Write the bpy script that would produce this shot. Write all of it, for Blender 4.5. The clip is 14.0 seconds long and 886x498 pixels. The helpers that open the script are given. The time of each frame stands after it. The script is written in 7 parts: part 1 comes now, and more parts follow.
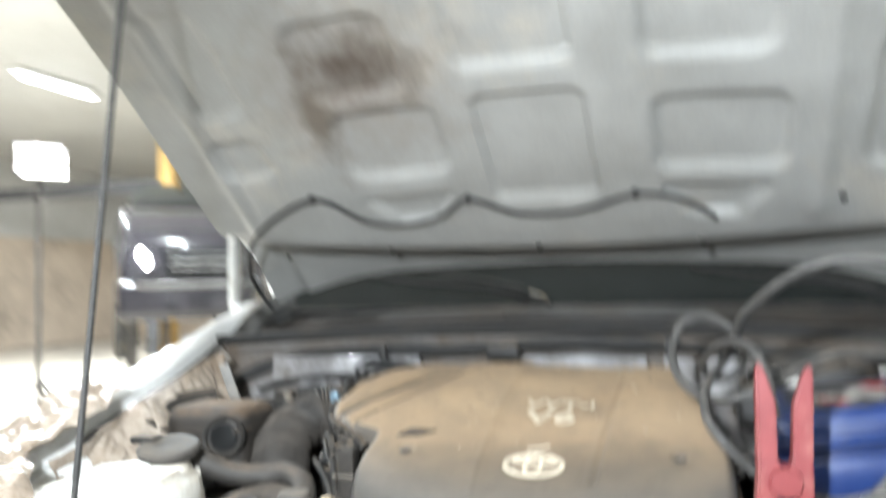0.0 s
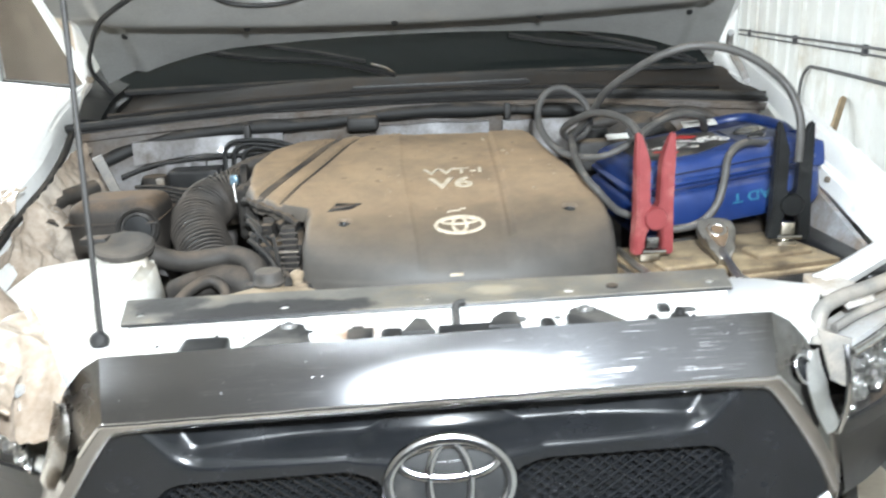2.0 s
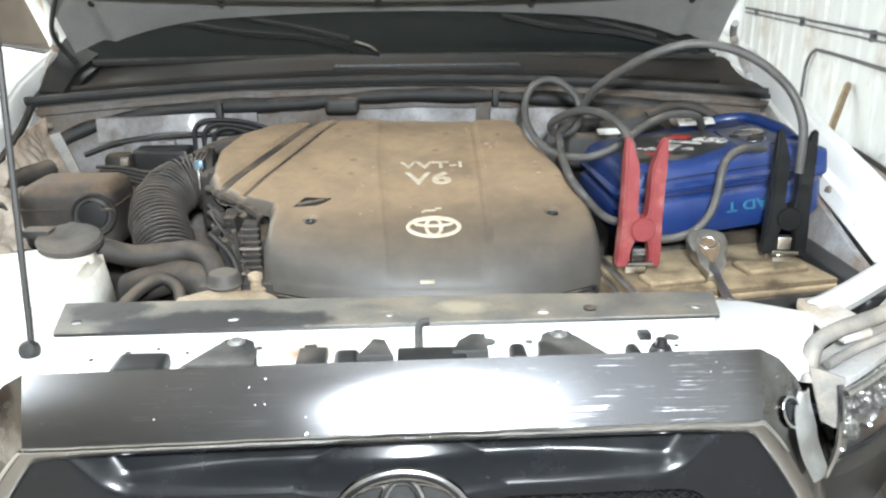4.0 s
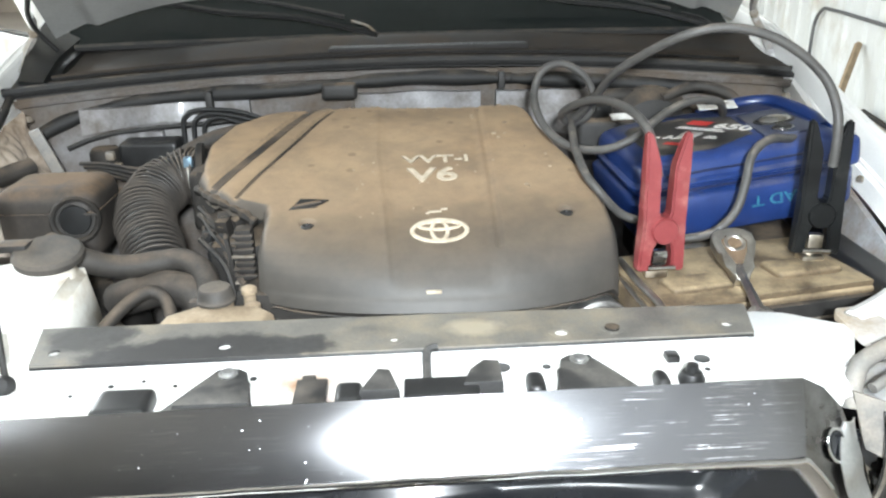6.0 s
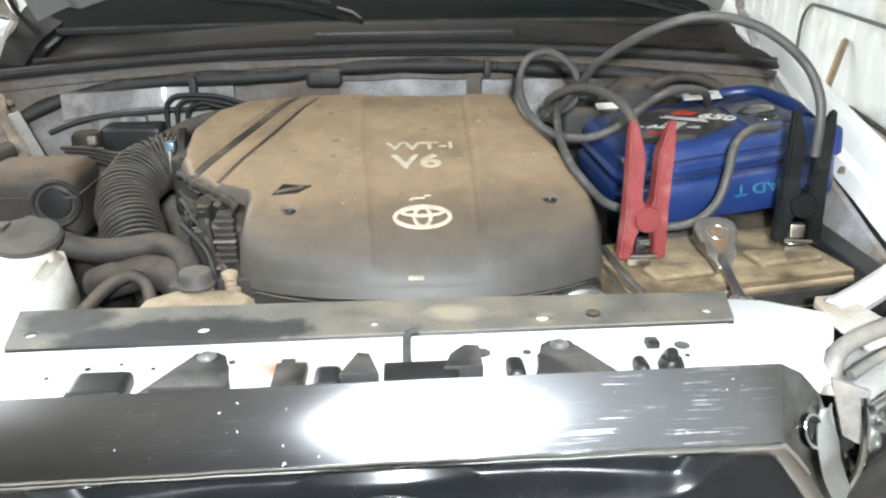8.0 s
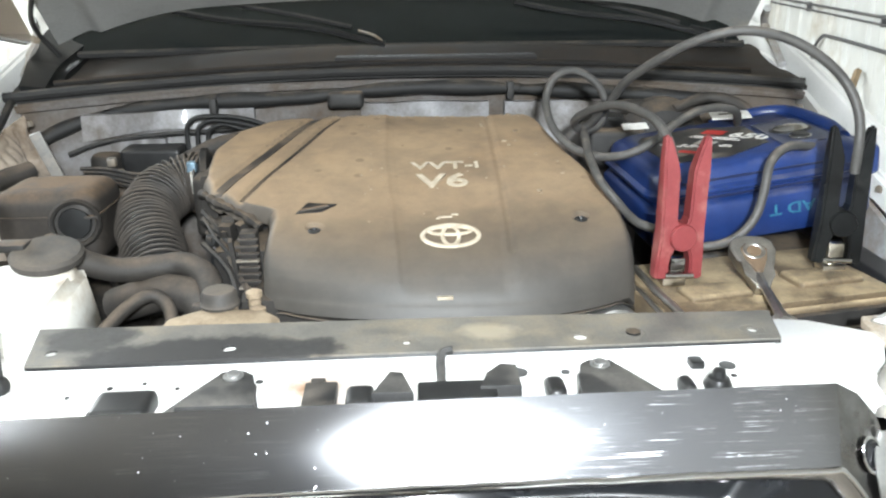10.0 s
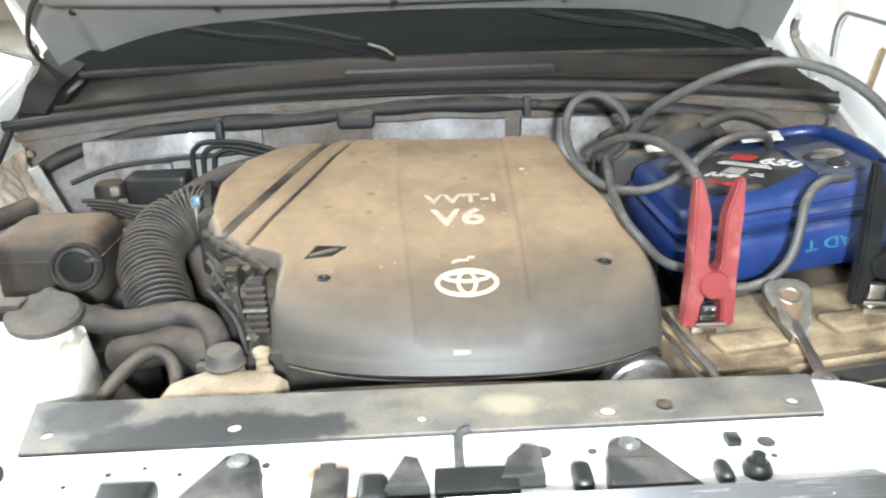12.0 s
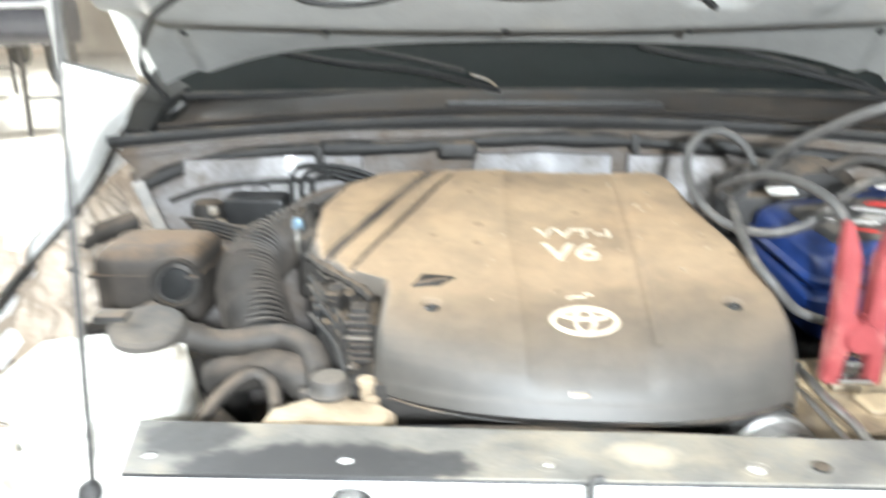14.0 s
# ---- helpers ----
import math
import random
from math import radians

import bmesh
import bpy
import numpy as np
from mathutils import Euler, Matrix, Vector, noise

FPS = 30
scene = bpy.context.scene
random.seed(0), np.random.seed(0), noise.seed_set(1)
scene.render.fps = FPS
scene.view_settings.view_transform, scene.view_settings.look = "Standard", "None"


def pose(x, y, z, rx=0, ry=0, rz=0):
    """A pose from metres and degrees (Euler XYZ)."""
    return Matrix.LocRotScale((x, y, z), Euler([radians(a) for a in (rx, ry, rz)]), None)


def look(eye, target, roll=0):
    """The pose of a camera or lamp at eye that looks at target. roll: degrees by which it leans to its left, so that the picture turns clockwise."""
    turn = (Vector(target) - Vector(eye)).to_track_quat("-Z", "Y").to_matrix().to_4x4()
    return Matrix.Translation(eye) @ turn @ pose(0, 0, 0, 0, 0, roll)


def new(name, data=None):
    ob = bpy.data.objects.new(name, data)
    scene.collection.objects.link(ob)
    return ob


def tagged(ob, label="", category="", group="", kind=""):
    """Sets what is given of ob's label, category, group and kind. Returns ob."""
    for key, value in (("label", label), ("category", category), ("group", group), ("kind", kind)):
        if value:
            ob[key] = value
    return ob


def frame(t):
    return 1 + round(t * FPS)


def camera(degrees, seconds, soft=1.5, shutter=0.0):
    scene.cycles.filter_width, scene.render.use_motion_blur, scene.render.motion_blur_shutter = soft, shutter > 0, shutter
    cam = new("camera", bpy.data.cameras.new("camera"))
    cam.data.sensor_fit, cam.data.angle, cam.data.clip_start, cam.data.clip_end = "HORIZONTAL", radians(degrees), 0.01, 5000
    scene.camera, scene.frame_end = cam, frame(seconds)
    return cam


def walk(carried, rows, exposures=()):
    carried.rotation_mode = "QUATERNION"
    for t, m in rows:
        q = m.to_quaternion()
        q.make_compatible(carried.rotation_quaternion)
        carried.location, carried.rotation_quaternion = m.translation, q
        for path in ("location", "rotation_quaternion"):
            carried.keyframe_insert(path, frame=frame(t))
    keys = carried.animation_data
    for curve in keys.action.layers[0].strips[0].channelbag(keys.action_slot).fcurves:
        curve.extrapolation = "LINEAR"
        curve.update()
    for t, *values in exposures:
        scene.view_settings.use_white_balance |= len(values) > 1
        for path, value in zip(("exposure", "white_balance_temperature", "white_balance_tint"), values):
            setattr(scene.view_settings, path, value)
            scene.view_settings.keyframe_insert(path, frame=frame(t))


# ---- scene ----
cam = camera(57.2, 14.0, 2.2, 0.9)
PATH = [
    (0, (0.339, -0.944, 1.409), (-0.27, 0.959, 1.488), -1.1),
    (0.3, (0.197, -0.922, 1.489), (-0.195, 1.028, 1.281), -4.5),
    (0.5, (0.095, -0.933, 1.457), (-0.085, 1.044, 1.21), -3.1),
    (1, (-0.031, -1.022, 1.515), (0.067, 0.876, 0.894), -2.8),
    (1.5, (0.017, -1.169, 1.551), (0.102, 0.744, 0.974), -1.9),
    (2, (-0.028, -1.198, 1.52), (0.04, 0.72, 0.956), -2.6),
    (2.5, (-0.065, -1.167, 1.497), (0.067, 0.752, 0.95), -3.4),
    (3, (-0.054, -1.144, 1.501), (0.031, 0.782, 0.969), -2.1),
    (3.5, (0.021, -1.118, 1.509), (0.074, 0.802, 0.95), -1.5),
    (3.7, (0.024, -1.103, 1.537), (0.099, 0.804, 0.94), -0.4),
    (5.8, (0.02, -0.958, 1.59), (0.087, 0.906, 0.868), -1.6),
    (6, (0.021, -0.955, 1.593), (0.088, 0.906, 0.864), -1.4),
    (6.5, (0.023, -0.941, 1.584), (0.103, 0.904, 0.818), -1.4),
    (7, (0.029, -0.954, 1.586), (0.14, 0.9, 0.843), -0.8),
    (7.2, (0.031, -0.957, 1.588), (0.124, 0.895, 0.838), -0.6),
    (9.3, (0.01, -0.942, 1.563), (0.139, 0.917, 0.836), -0.1),
    (9.5, (0.004, -0.935, 1.562), (0.152, 0.925, 0.842), 0.4),
    (10, (-0.003, -0.928, 1.546), (0.074, 0.955, 0.877), -0.8),
    (10.5, (-0.008, -0.91, 1.562), (0.1, 0.966, 0.877), -0.9),
    (11, (0.0, -0.89, 1.599), (0.118, 0.966, 0.865), -2.1),
    (11.5, (0.036, -0.839, 1.621), (0.079, 1.029, 0.906), -2.2),
    (12, (0.003, -0.821, 1.63), (0.04, 1.044, 0.907), -1.9),
    (12.5, (-0.005, -0.789, 1.622), (0.061, 1.065, 0.874), -1.5),
    (13, (-0.013, -0.758, 1.632), (0.054, 1.094, 0.881), -0.8),
    (13.5, (-0.016, -0.727, 1.63), (-0.012, 1.12, 0.862), -0.8),
    (14, (-0.084, -0.762, 1.588), (-0.193, 1.137, 0.97), -0.4),
]
walk(cam, [(t, look(eye, target, roll)) for t, eye, target, roll in PATH], [(0.0, 0.20, 6480, 10), (0.5, 0.54, 6330, 10), (1.2, 0.12, 6330, 10), (2.0, 0.06, 6430, 10), (3.5, 0.04, 6530, 10), (6.0, 0.0, 6580, 10), (10.0, -0.05, 6630, 10), (11.0, 0.0, 6630, 10), (11.6, 0.28, 6580, 10), (12.5, 0.52, 6530, 10), (13.5, 0.72, 6480, 10), (14.0, 0.78, 6480, 10)])

# ---- world and light ----
world = bpy.data.worlds.new("world")
scene.world = world
world.use_nodes = True
world.node_tree.nodes["Background"].inputs[0].default_value = (0.80, 0.86, 1.0, 1)
world.node_tree.nodes["Background"].inputs[1].default_value = 0.06


def area_lamp(name, m, sx, sy, watts, colour):
    data = bpy.data.lights.new(name, "AREA")
    data.shape, data.size, data.size_y, data.energy, data.color = "RECTANGLE", sx, sy, watts, colour
    ob = new(name, data)
    ob.matrix_world = m
    return ob


LAMPS = [(-0.4, -1.7), (-0.6, 5.0), (-3.4, -2.6), (-3.8, 1.2), (-5.4, 5.4), (-8.6, 1.0), (-9.0, 9.0), (-4.6, 12.0)]
for lx, ly in LAMPS:
    area_lamp("ceiling_light_glow", pose(lx, ly, 4.40, 0, 0, 0), 0.30, 1.5, 46 if lx > -3 else 74 if lx > -5 and ly < 4 else 860, (0.855, 0.945, 1.0))
torch = bpy.data.lights.new("torch_light", "SPOT")
torch.energy, torch.color, torch.shadow_soft_size = 318, (0.86, 0.94, 1.0), 0.048
torch.spot_size, torch.spot_blend = radians(98), 0.7
new("torch_light", torch).matrix_world = look((0.07, -1.26, 1.76), (0.27, 0.3, 1.06))

FLOOD = Vector((-5.9, 5.5, 2.67))
area_lamp("floodlight_glow", look(FLOOD + Vector((0.09, -0.09, -0.03)), (-0.6, 0.5, 0.9)), 0.40, 0.26, 85, (0.93, 0.97, 1.0))

# ---- materials ----


def nodes_of(name):
    mat = bpy.data.materials.new(name)
    mat.use_nodes = True
    nt = mat.node_tree
    return mat, nt, nt.nodes["Principled BSDF"]


def link(nt, a, b):
    nt.links.new(a, b)


def noise_node(nt, scale, detail=4.0, rough=0.6, src=None):
    n = nt.nodes.new("ShaderNodeTexNoise")
    n.inputs["Scale"].default_value, n.inputs["Detail"].default_value, n.inputs["Roughness"].default_value = scale, detail, rough
    if src is not None:
        link(nt, src, n.inputs["Vector"])
    return n


def ramp_node(nt, src, stops):
    r = nt.nodes.new("ShaderNodeValToRGB")
    el = r.color_ramp.elements
    el[0].position, el[0].color = stops[0][0], (*stops[0][1], 1)
    el[1].position, el[1].color = stops[1][0], (*stops[1][1], 1)
    for p, c in stops[2:]:
        el.new(p).color = (*c, 1)
    link(nt, src, r.inputs[0])
    return r


def mix_node(nt, fac, a, b):
    m = nt.nodes.new("ShaderNodeMix")
    m.data_type = "RGBA"
    if isinstance(fac, (int, float)):
        m.inputs[0].default_value = fac
    else:
        link(nt, fac, m.inputs[0])
    for socket, v in ((m.inputs[6], a), (m.inputs[7], b)):
        if isinstance(v, tuple):
            socket.default_value = (*v, 1)
        else:
            link(nt, v, socket)
    return m.outputs[2]


def math_node(nt, op, a, b=None, clamp=False):
    m = nt.nodes.new("ShaderNodeMath")
    m.operation, m.use_clamp = op, clamp
    for socket, v in zip(m.inputs, (a, b)):
        if v is None:
            continue
        if isinstance(v, (int, float)):
            socket.default_value = v
        else:
            link(nt, v, socket)
    return m.outputs[0]


def bump_in(nt, bsdf, height, strength, distance=0.002):
    b = nt.nodes.new("ShaderNodeBump")
    b.inputs["Strength"].default_value, b.inputs["Distance"].default_value = strength, distance
    link(nt, height, b.inputs["Height"])
    link(nt, b.outputs[0], bsdf.inputs["Normal"])


def surface(name, base, dark, rough=0.5, metal=0.0, scale=18.0, dust=None, dust_amount=0.0, up=False, bump=0.25, grain=260.0, coat=0.0, spec=0.5):
    """A worn surface: two tones over a broad and a fine noise, with dirt of a third colour in patches; up: the dirt lies on what faces up."""
    mat, nt, bsdf = nodes_of(name)
    co = nt.nodes.new("ShaderNodeTexCoord").outputs["Object"]
    broad, fine = noise_node(nt, scale, 5, 0.65, co), noise_node(nt, grain, 3, 0.6, co)
    both = math_node(nt, "ADD", math_node(nt, "MULTIPLY", broad.outputs[0], 0.72), math_node(nt, "MULTIPLY", fine.outputs[0], 0.28))
    colour = ramp_node(nt, both, [(0.36, dark), (0.62, base)]).outputs[0]
    rough_out = math_node(nt, "ADD", rough - 0.1, math_node(nt, "MULTIPLY", broad.outputs[0], 0.2), True)
    if dust is not None:
        patch = noise_node(nt, scale * 0.55, 6, 0.7, co)
        lo = 0.62 - dust_amount * 0.5
        fac = ramp_node(nt, patch.outputs[0], [(lo, (0, 0, 0)), (lo + 0.22, (1, 1, 1))]).outputs[0]
        if up:
            geo = nt.nodes.new("ShaderNodeNewGeometry")
            sep = nt.nodes.new("ShaderNodeSeparateXYZ")
            link(nt, geo.outputs["Normal"], sep.inputs[0])
            facing = ramp_node(nt, sep.outputs[2], [(0.30, (0, 0, 0)), (0.85, (1, 1, 1))]).outputs[0]
            fac = math_node(nt, "MULTIPLY", fac, facing)
        tone = mix_node(nt, fine.outputs[0], tuple(c * 0.72 for c in dust), tuple(min(1, c * 1.15) for c in dust))
        colour = mix_node(nt, fac, colour, tone)
        rough_out = math_node(nt, "ADD", rough_out, math_node(nt, "MULTIPLY", fac, 0.35), True)
    link(nt, colour, bsdf.inputs["Base Color"])
    link(nt, rough_out, bsdf.inputs["Roughness"])
    bsdf.inputs["Metallic"].default_value = metal
    bsdf.inputs["Coat Weight"].default_value = coat
    bsdf.inputs["Coat Roughness"].default_value = 0.06
    bsdf.inputs["Specular IOR Level"].default_value = spec
    bump_in(nt, bsdf, both, bump)
    return mat


M_WHITE = surface("white_paint", (0.80, 0.80, 0.78), (0.70, 0.70, 0.68), 0.30, 0, 6, (0.50, 0.42, 0.32), 0.12, False, 0.04, 200, 0.4)
M_WHITE_DIRTY = surface("dirty_white_paint", (0.72, 0.72, 0.72), (0.50, 0.50, 0.49), 0.42, 0, 9, (0.42, 0.35, 0.27), 0.42, False, 0.1, 160, 0.15)
# pale paint with grime, darkened to hold the shade under the hood
M_FIREWALL = surface("shaded_grimy_paint", (0.20, 0.193, 0.192), (0.085, 0.078, 0.072), 0.5, 0, 6, (0.115, 0.088, 0.066), 0.50, False, 0.15, 120)
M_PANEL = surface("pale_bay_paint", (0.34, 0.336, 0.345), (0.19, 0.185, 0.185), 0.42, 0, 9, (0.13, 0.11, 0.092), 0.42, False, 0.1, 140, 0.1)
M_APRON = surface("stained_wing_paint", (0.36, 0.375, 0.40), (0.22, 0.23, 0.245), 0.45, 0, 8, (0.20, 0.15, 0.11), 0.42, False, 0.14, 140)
M_DUSTGREY = surface("grey_dusty_plastic", (0.034, 0.033, 0.032), (0.017, 0.017, 0.017), 0.55, 0, 24, (0.105, 0.098, 0.088), 0.40, True, 0.3)
M_TANBOX = surface("dust_caked_plastic", (0.040, 0.033, 0.027), (0.020, 0.018, 0.016), 0.6, 0, 14, (0.158, 0.105, 0.064), 0.62, True, 0.35, 120)
M_GREYPAINT = surface("grey_apron_paint", (0.52, 0.54, 0.56), (0.34, 0.35, 0.36), 0.45, 0, 9, (0.36, 0.31, 0.25), 0.45, False, 0.12)
M_LAMPGREY = surface("dusty_lamp_housing", (0.22, 0.21, 0.195), (0.13, 0.124, 0.115), 0.55, 0, 12, (0.34, 0.30, 0.25), 0.35, False, 0.15)
M_CAPGREY = surface("dusty_cap_plastic", (0.062, 0.055, 0.048), (0.034, 0.031, 0.028), 0.65, 0, 20, (0.125, 0.105, 0.084), 0.5, True, 0.25)
M_BLACK = surface("black_plastic", (0.020, 0.020, 0.020), (0.011, 0.011, 0.011), 0.42, 0, 20, (0.10, 0.085, 0.07), 0.12, True, 0.2)
M_CLAMPBLACK = surface("black_vinyl", (0.009, 0.010, 0.010), (0.006, 0.006, 0.006), 0.40, 0, 25, (0.030, 0.029, 0.026), 0.15, False, 0.1, 260, 0.0, 0.22)
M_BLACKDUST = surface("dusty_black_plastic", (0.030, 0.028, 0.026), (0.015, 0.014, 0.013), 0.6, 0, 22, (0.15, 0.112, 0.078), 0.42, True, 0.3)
M_RUBBER = surface("dusty_rubber", (0.022, 0.021, 0.020), (0.012, 0.012, 0.012), 0.65, 0, 30, (0.10, 0.083, 0.064), 0.36, True, 0.3)
M_HOSE = surface("dusty_hose_rubber", (0.040, 0.035, 0.030), (0.020, 0.018, 0.016), 0.65, 0, 18, (0.118, 0.092, 0.070), 0.50, True, 0.3)
# dusty rubber, paler for the ribs so their tips look lit
M_BELLOWS = surface("lit_dusty_rib_rubber", (0.058, 0.049, 0.041), (0.026, 0.023, 0.020), 0.6, 0, 16, (0.175, 0.135, 0.10), 0.50, True, 0.3)
M_CABLE = surface("cable_sheath", (0.070, 0.067, 0.063), (0.045, 0.043, 0.041), 0.55, 0, 30, (0.22, 0.19, 0.16), 0.3, True, 0.15)
M_COWL = surface("cowl_plastic", (0.024, 0.022, 0.021), (0.012, 0.011, 0.010), 0.6, 0, 5, (0.062, 0.047, 0.034), 0.42, True, 0.15, 260, 0.0, 0.30)
M_GLOSSBLACK = surface("satin_black_plastic", (0.011, 0.012, 0.014), (0.008, 0.009, 0.010), 0.25, 0, 20, None, 0, False, 0.0, 200, 0.12, 0.42)
M_PALEBLUE = surface("pale_blue_zinc", (0.30, 0.44, 0.54), (0.20, 0.30, 0.38), 0.35, 0.6, 40, None, 0, False, 0.1)
M_RED = surface("red_vinyl", (0.215, 0.036, 0.037), (0.165, 0.025, 0.027), 0.50, 0, 25, (0.34, 0.13, 0.11), 0.25, False, 0.1)
M_BLUE = surface("blue_plastic", (0.012, 0.036, 0.150), (0.007, 0.022, 0.095), 0.36, 0, 12, (0.13, 0.13, 0.17), 0.26, True, 0.12)
M_BLUEDARK = surface("shaded_blue_plastic", (0.006, 0.014, 0.060), (0.004, 0.009, 0.040), 0.45, 0, 12, (0.10, 0.10, 0.12), 0.3, True, 0.12)
M_BLUEGREY = surface("dull_blue_panel", (0.045, 0.055, 0.095), (0.025, 0.033, 0.065), 0.42, 0, 14, (0.16, 0.15, 0.15), 0.35, True, 0.12)
M_LABEL = surface("black_label_film", (0.030, 0.028, 0.028), (0.018, 0.018, 0.018), 0.35, 0, 30, (0.20, 0.17, 0.14), 0.3, False, 0.05)
M_INKWHITE = surface("white_print", (0.78, 0.77, 0.74), (0.60, 0.58, 0.54), 0.5, 0, 60, None, 0, False, 0.02)
M_INKRED = surface("red_print", (0.55, 0.04, 0.03), (0.42, 0.03, 0.03), 0.5, 0, 60, None, 0, False, 0.02)
M_INKCYAN = surface("cyan_marker", (0.03, 0.17, 0.26), (0.012, 0.08, 0.16), 0.5, 0, 60, None, 0, False, 0.02)
M_EMBOSS = surface("pale_lettering", (0.58, 0.51, 0.40), (0.36, 0.30, 0.22), 0.55, 0, 45, None, 0, False, 0.1)
M_BATTERY = surface("dusty_battery_case", (0.175, 0.128, 0.078), (0.060, 0.044, 0.030), 0.48, 0, 15, (0.42, 0.325, 0.20), 0.42, True, 0.6, 210)
M_TOOLSTEEL = surface("worn_tool_chrome", (0.66, 0.64, 0.61), (0.36, 0.34, 0.31), 0.36, 1.0, 12, None, 0, False, 0.03)
M_CASTBRIGHT = surface("clean_cast_alloy", (0.56, 0.56, 0.55), (0.30, 0.30, 0.29), 0.45, 0.9, 34, None, 0, False, 0.5)
M_STEEL = surface("chromed_steel", (0.56, 0.55, 0.54), (0.40, 0.39, 0.38), 0.16, 1.0, 20, (0.22, 0.18, 0.14), 0.12, False, 0.05)
M_BRASS = surface("zinc_terminal", (0.72, 0.66, 0.55), (0.50, 0.45, 0.36), 0.32, 1.0, 30, None, 0, False, 0.2)
M_ALLOY = surface("cast_alloy", (0.42, 0.40, 0.37), (0.22, 0.20, 0.18), 0.5, 0.8, 20, (0.30, 0.24, 0.17), 0.5, False, 0.3)
M_GRIME = surface("grimy_engine_metal", (0.030, 0.026, 0.022), (0.012, 0.011, 0.010), 0.7, 0.2, 14, (0.14, 0.105, 0.072), 0.42, True, 0.4)
M_JAR = surface("translucent_white_plastic", (0.80, 0.79, 0.74), (0.70, 0.68, 0.62), 0.45, 0, 8, (0.50, 0.40, 0.28), 0.16, False, 0.06)
M_TANPLASTIC = surface("tan_aged_plastic", (0.44, 0.35, 0.24), (0.28, 0.22, 0.15), 0.6, 0, 14, (0.24, 0.18, 0.12), 0.45, False, 0.15)
M_TYRE = surface("tyre_rubber", (0.030, 0.030, 0.030), (0.020, 0.020, 0.020), 0.75, 0, 20, (0.16, 0.14, 0.11), 0.3, False, 0.3)
M_CONCRETE = surface("workshop_concrete", (0.60, 0.54, 0.46), (0.47, 0.42, 0.35), 0.55, 0, 0.8, (0.22, 0.20, 0.18), 0.20, False, 0.15, 60)
M_SHEET = surface("white_wall_sheet", (0.74, 0.76, 0.75), (0.64, 0.66, 0.65), 0.45, 0, 1.6, (0.50, 0.46, 0.38), 0.14, False, 0.04, 90)
M_PIPE = surface("grey_conduit", (0.16, 0.165, 0.17), (0.10, 0.10, 0.11), 0.5, 0.3, 10, None, 0, False, 0.1)
M_STAIN = surface("rusty_brown_board", (0.40, 0.30, 0.19), (0.26, 0.19, 0.12), 0.7, 0, 14, None, 0, False, 0.1)
M_CARBLACK = surface("dark_car_paint", (0.020, 0.018, 0.022), (0.014, 0.013, 0.016), 0.22, 0, 4, None, 0, False, 0.02, 100, 0.7)
M_PAINTED_STEEL = surface("dark_painted_steel", (0.10, 0.09, 0.085), (0.06, 0.055, 0.05), 0.5, 0.3, 10, None, 0, False, 0.1)
M_DARKWALL = surface("unseen_dark_wall", (0.060, 0.060, 0.065), (0.040, 0.040, 0.044), 0.5, 0.2, 1.2, None, 0, False, 0.1, 60)
M_DADO = surface("beige_wall_paint", (0.66, 0.56, 0.45), (0.52, 0.43, 0.34), 0.6, 0, 1.0, (0.36, 0.30, 0.24), 0.25, False, 0.1, 60)
M_PLAINWALL = surface("painted_block_wall", (0.62, 0.62, 0.60), (0.52, 0.52, 0.50), 0.6, 0, 1.2, None, 0, False, 0.1, 60)
M_ORANGE = surface("ochre_painted_steel", (0.48, 0.30, 0.09), (0.36, 0.22, 0.07), 0.5, 0.1, 5, None, 0, False, 0.1)


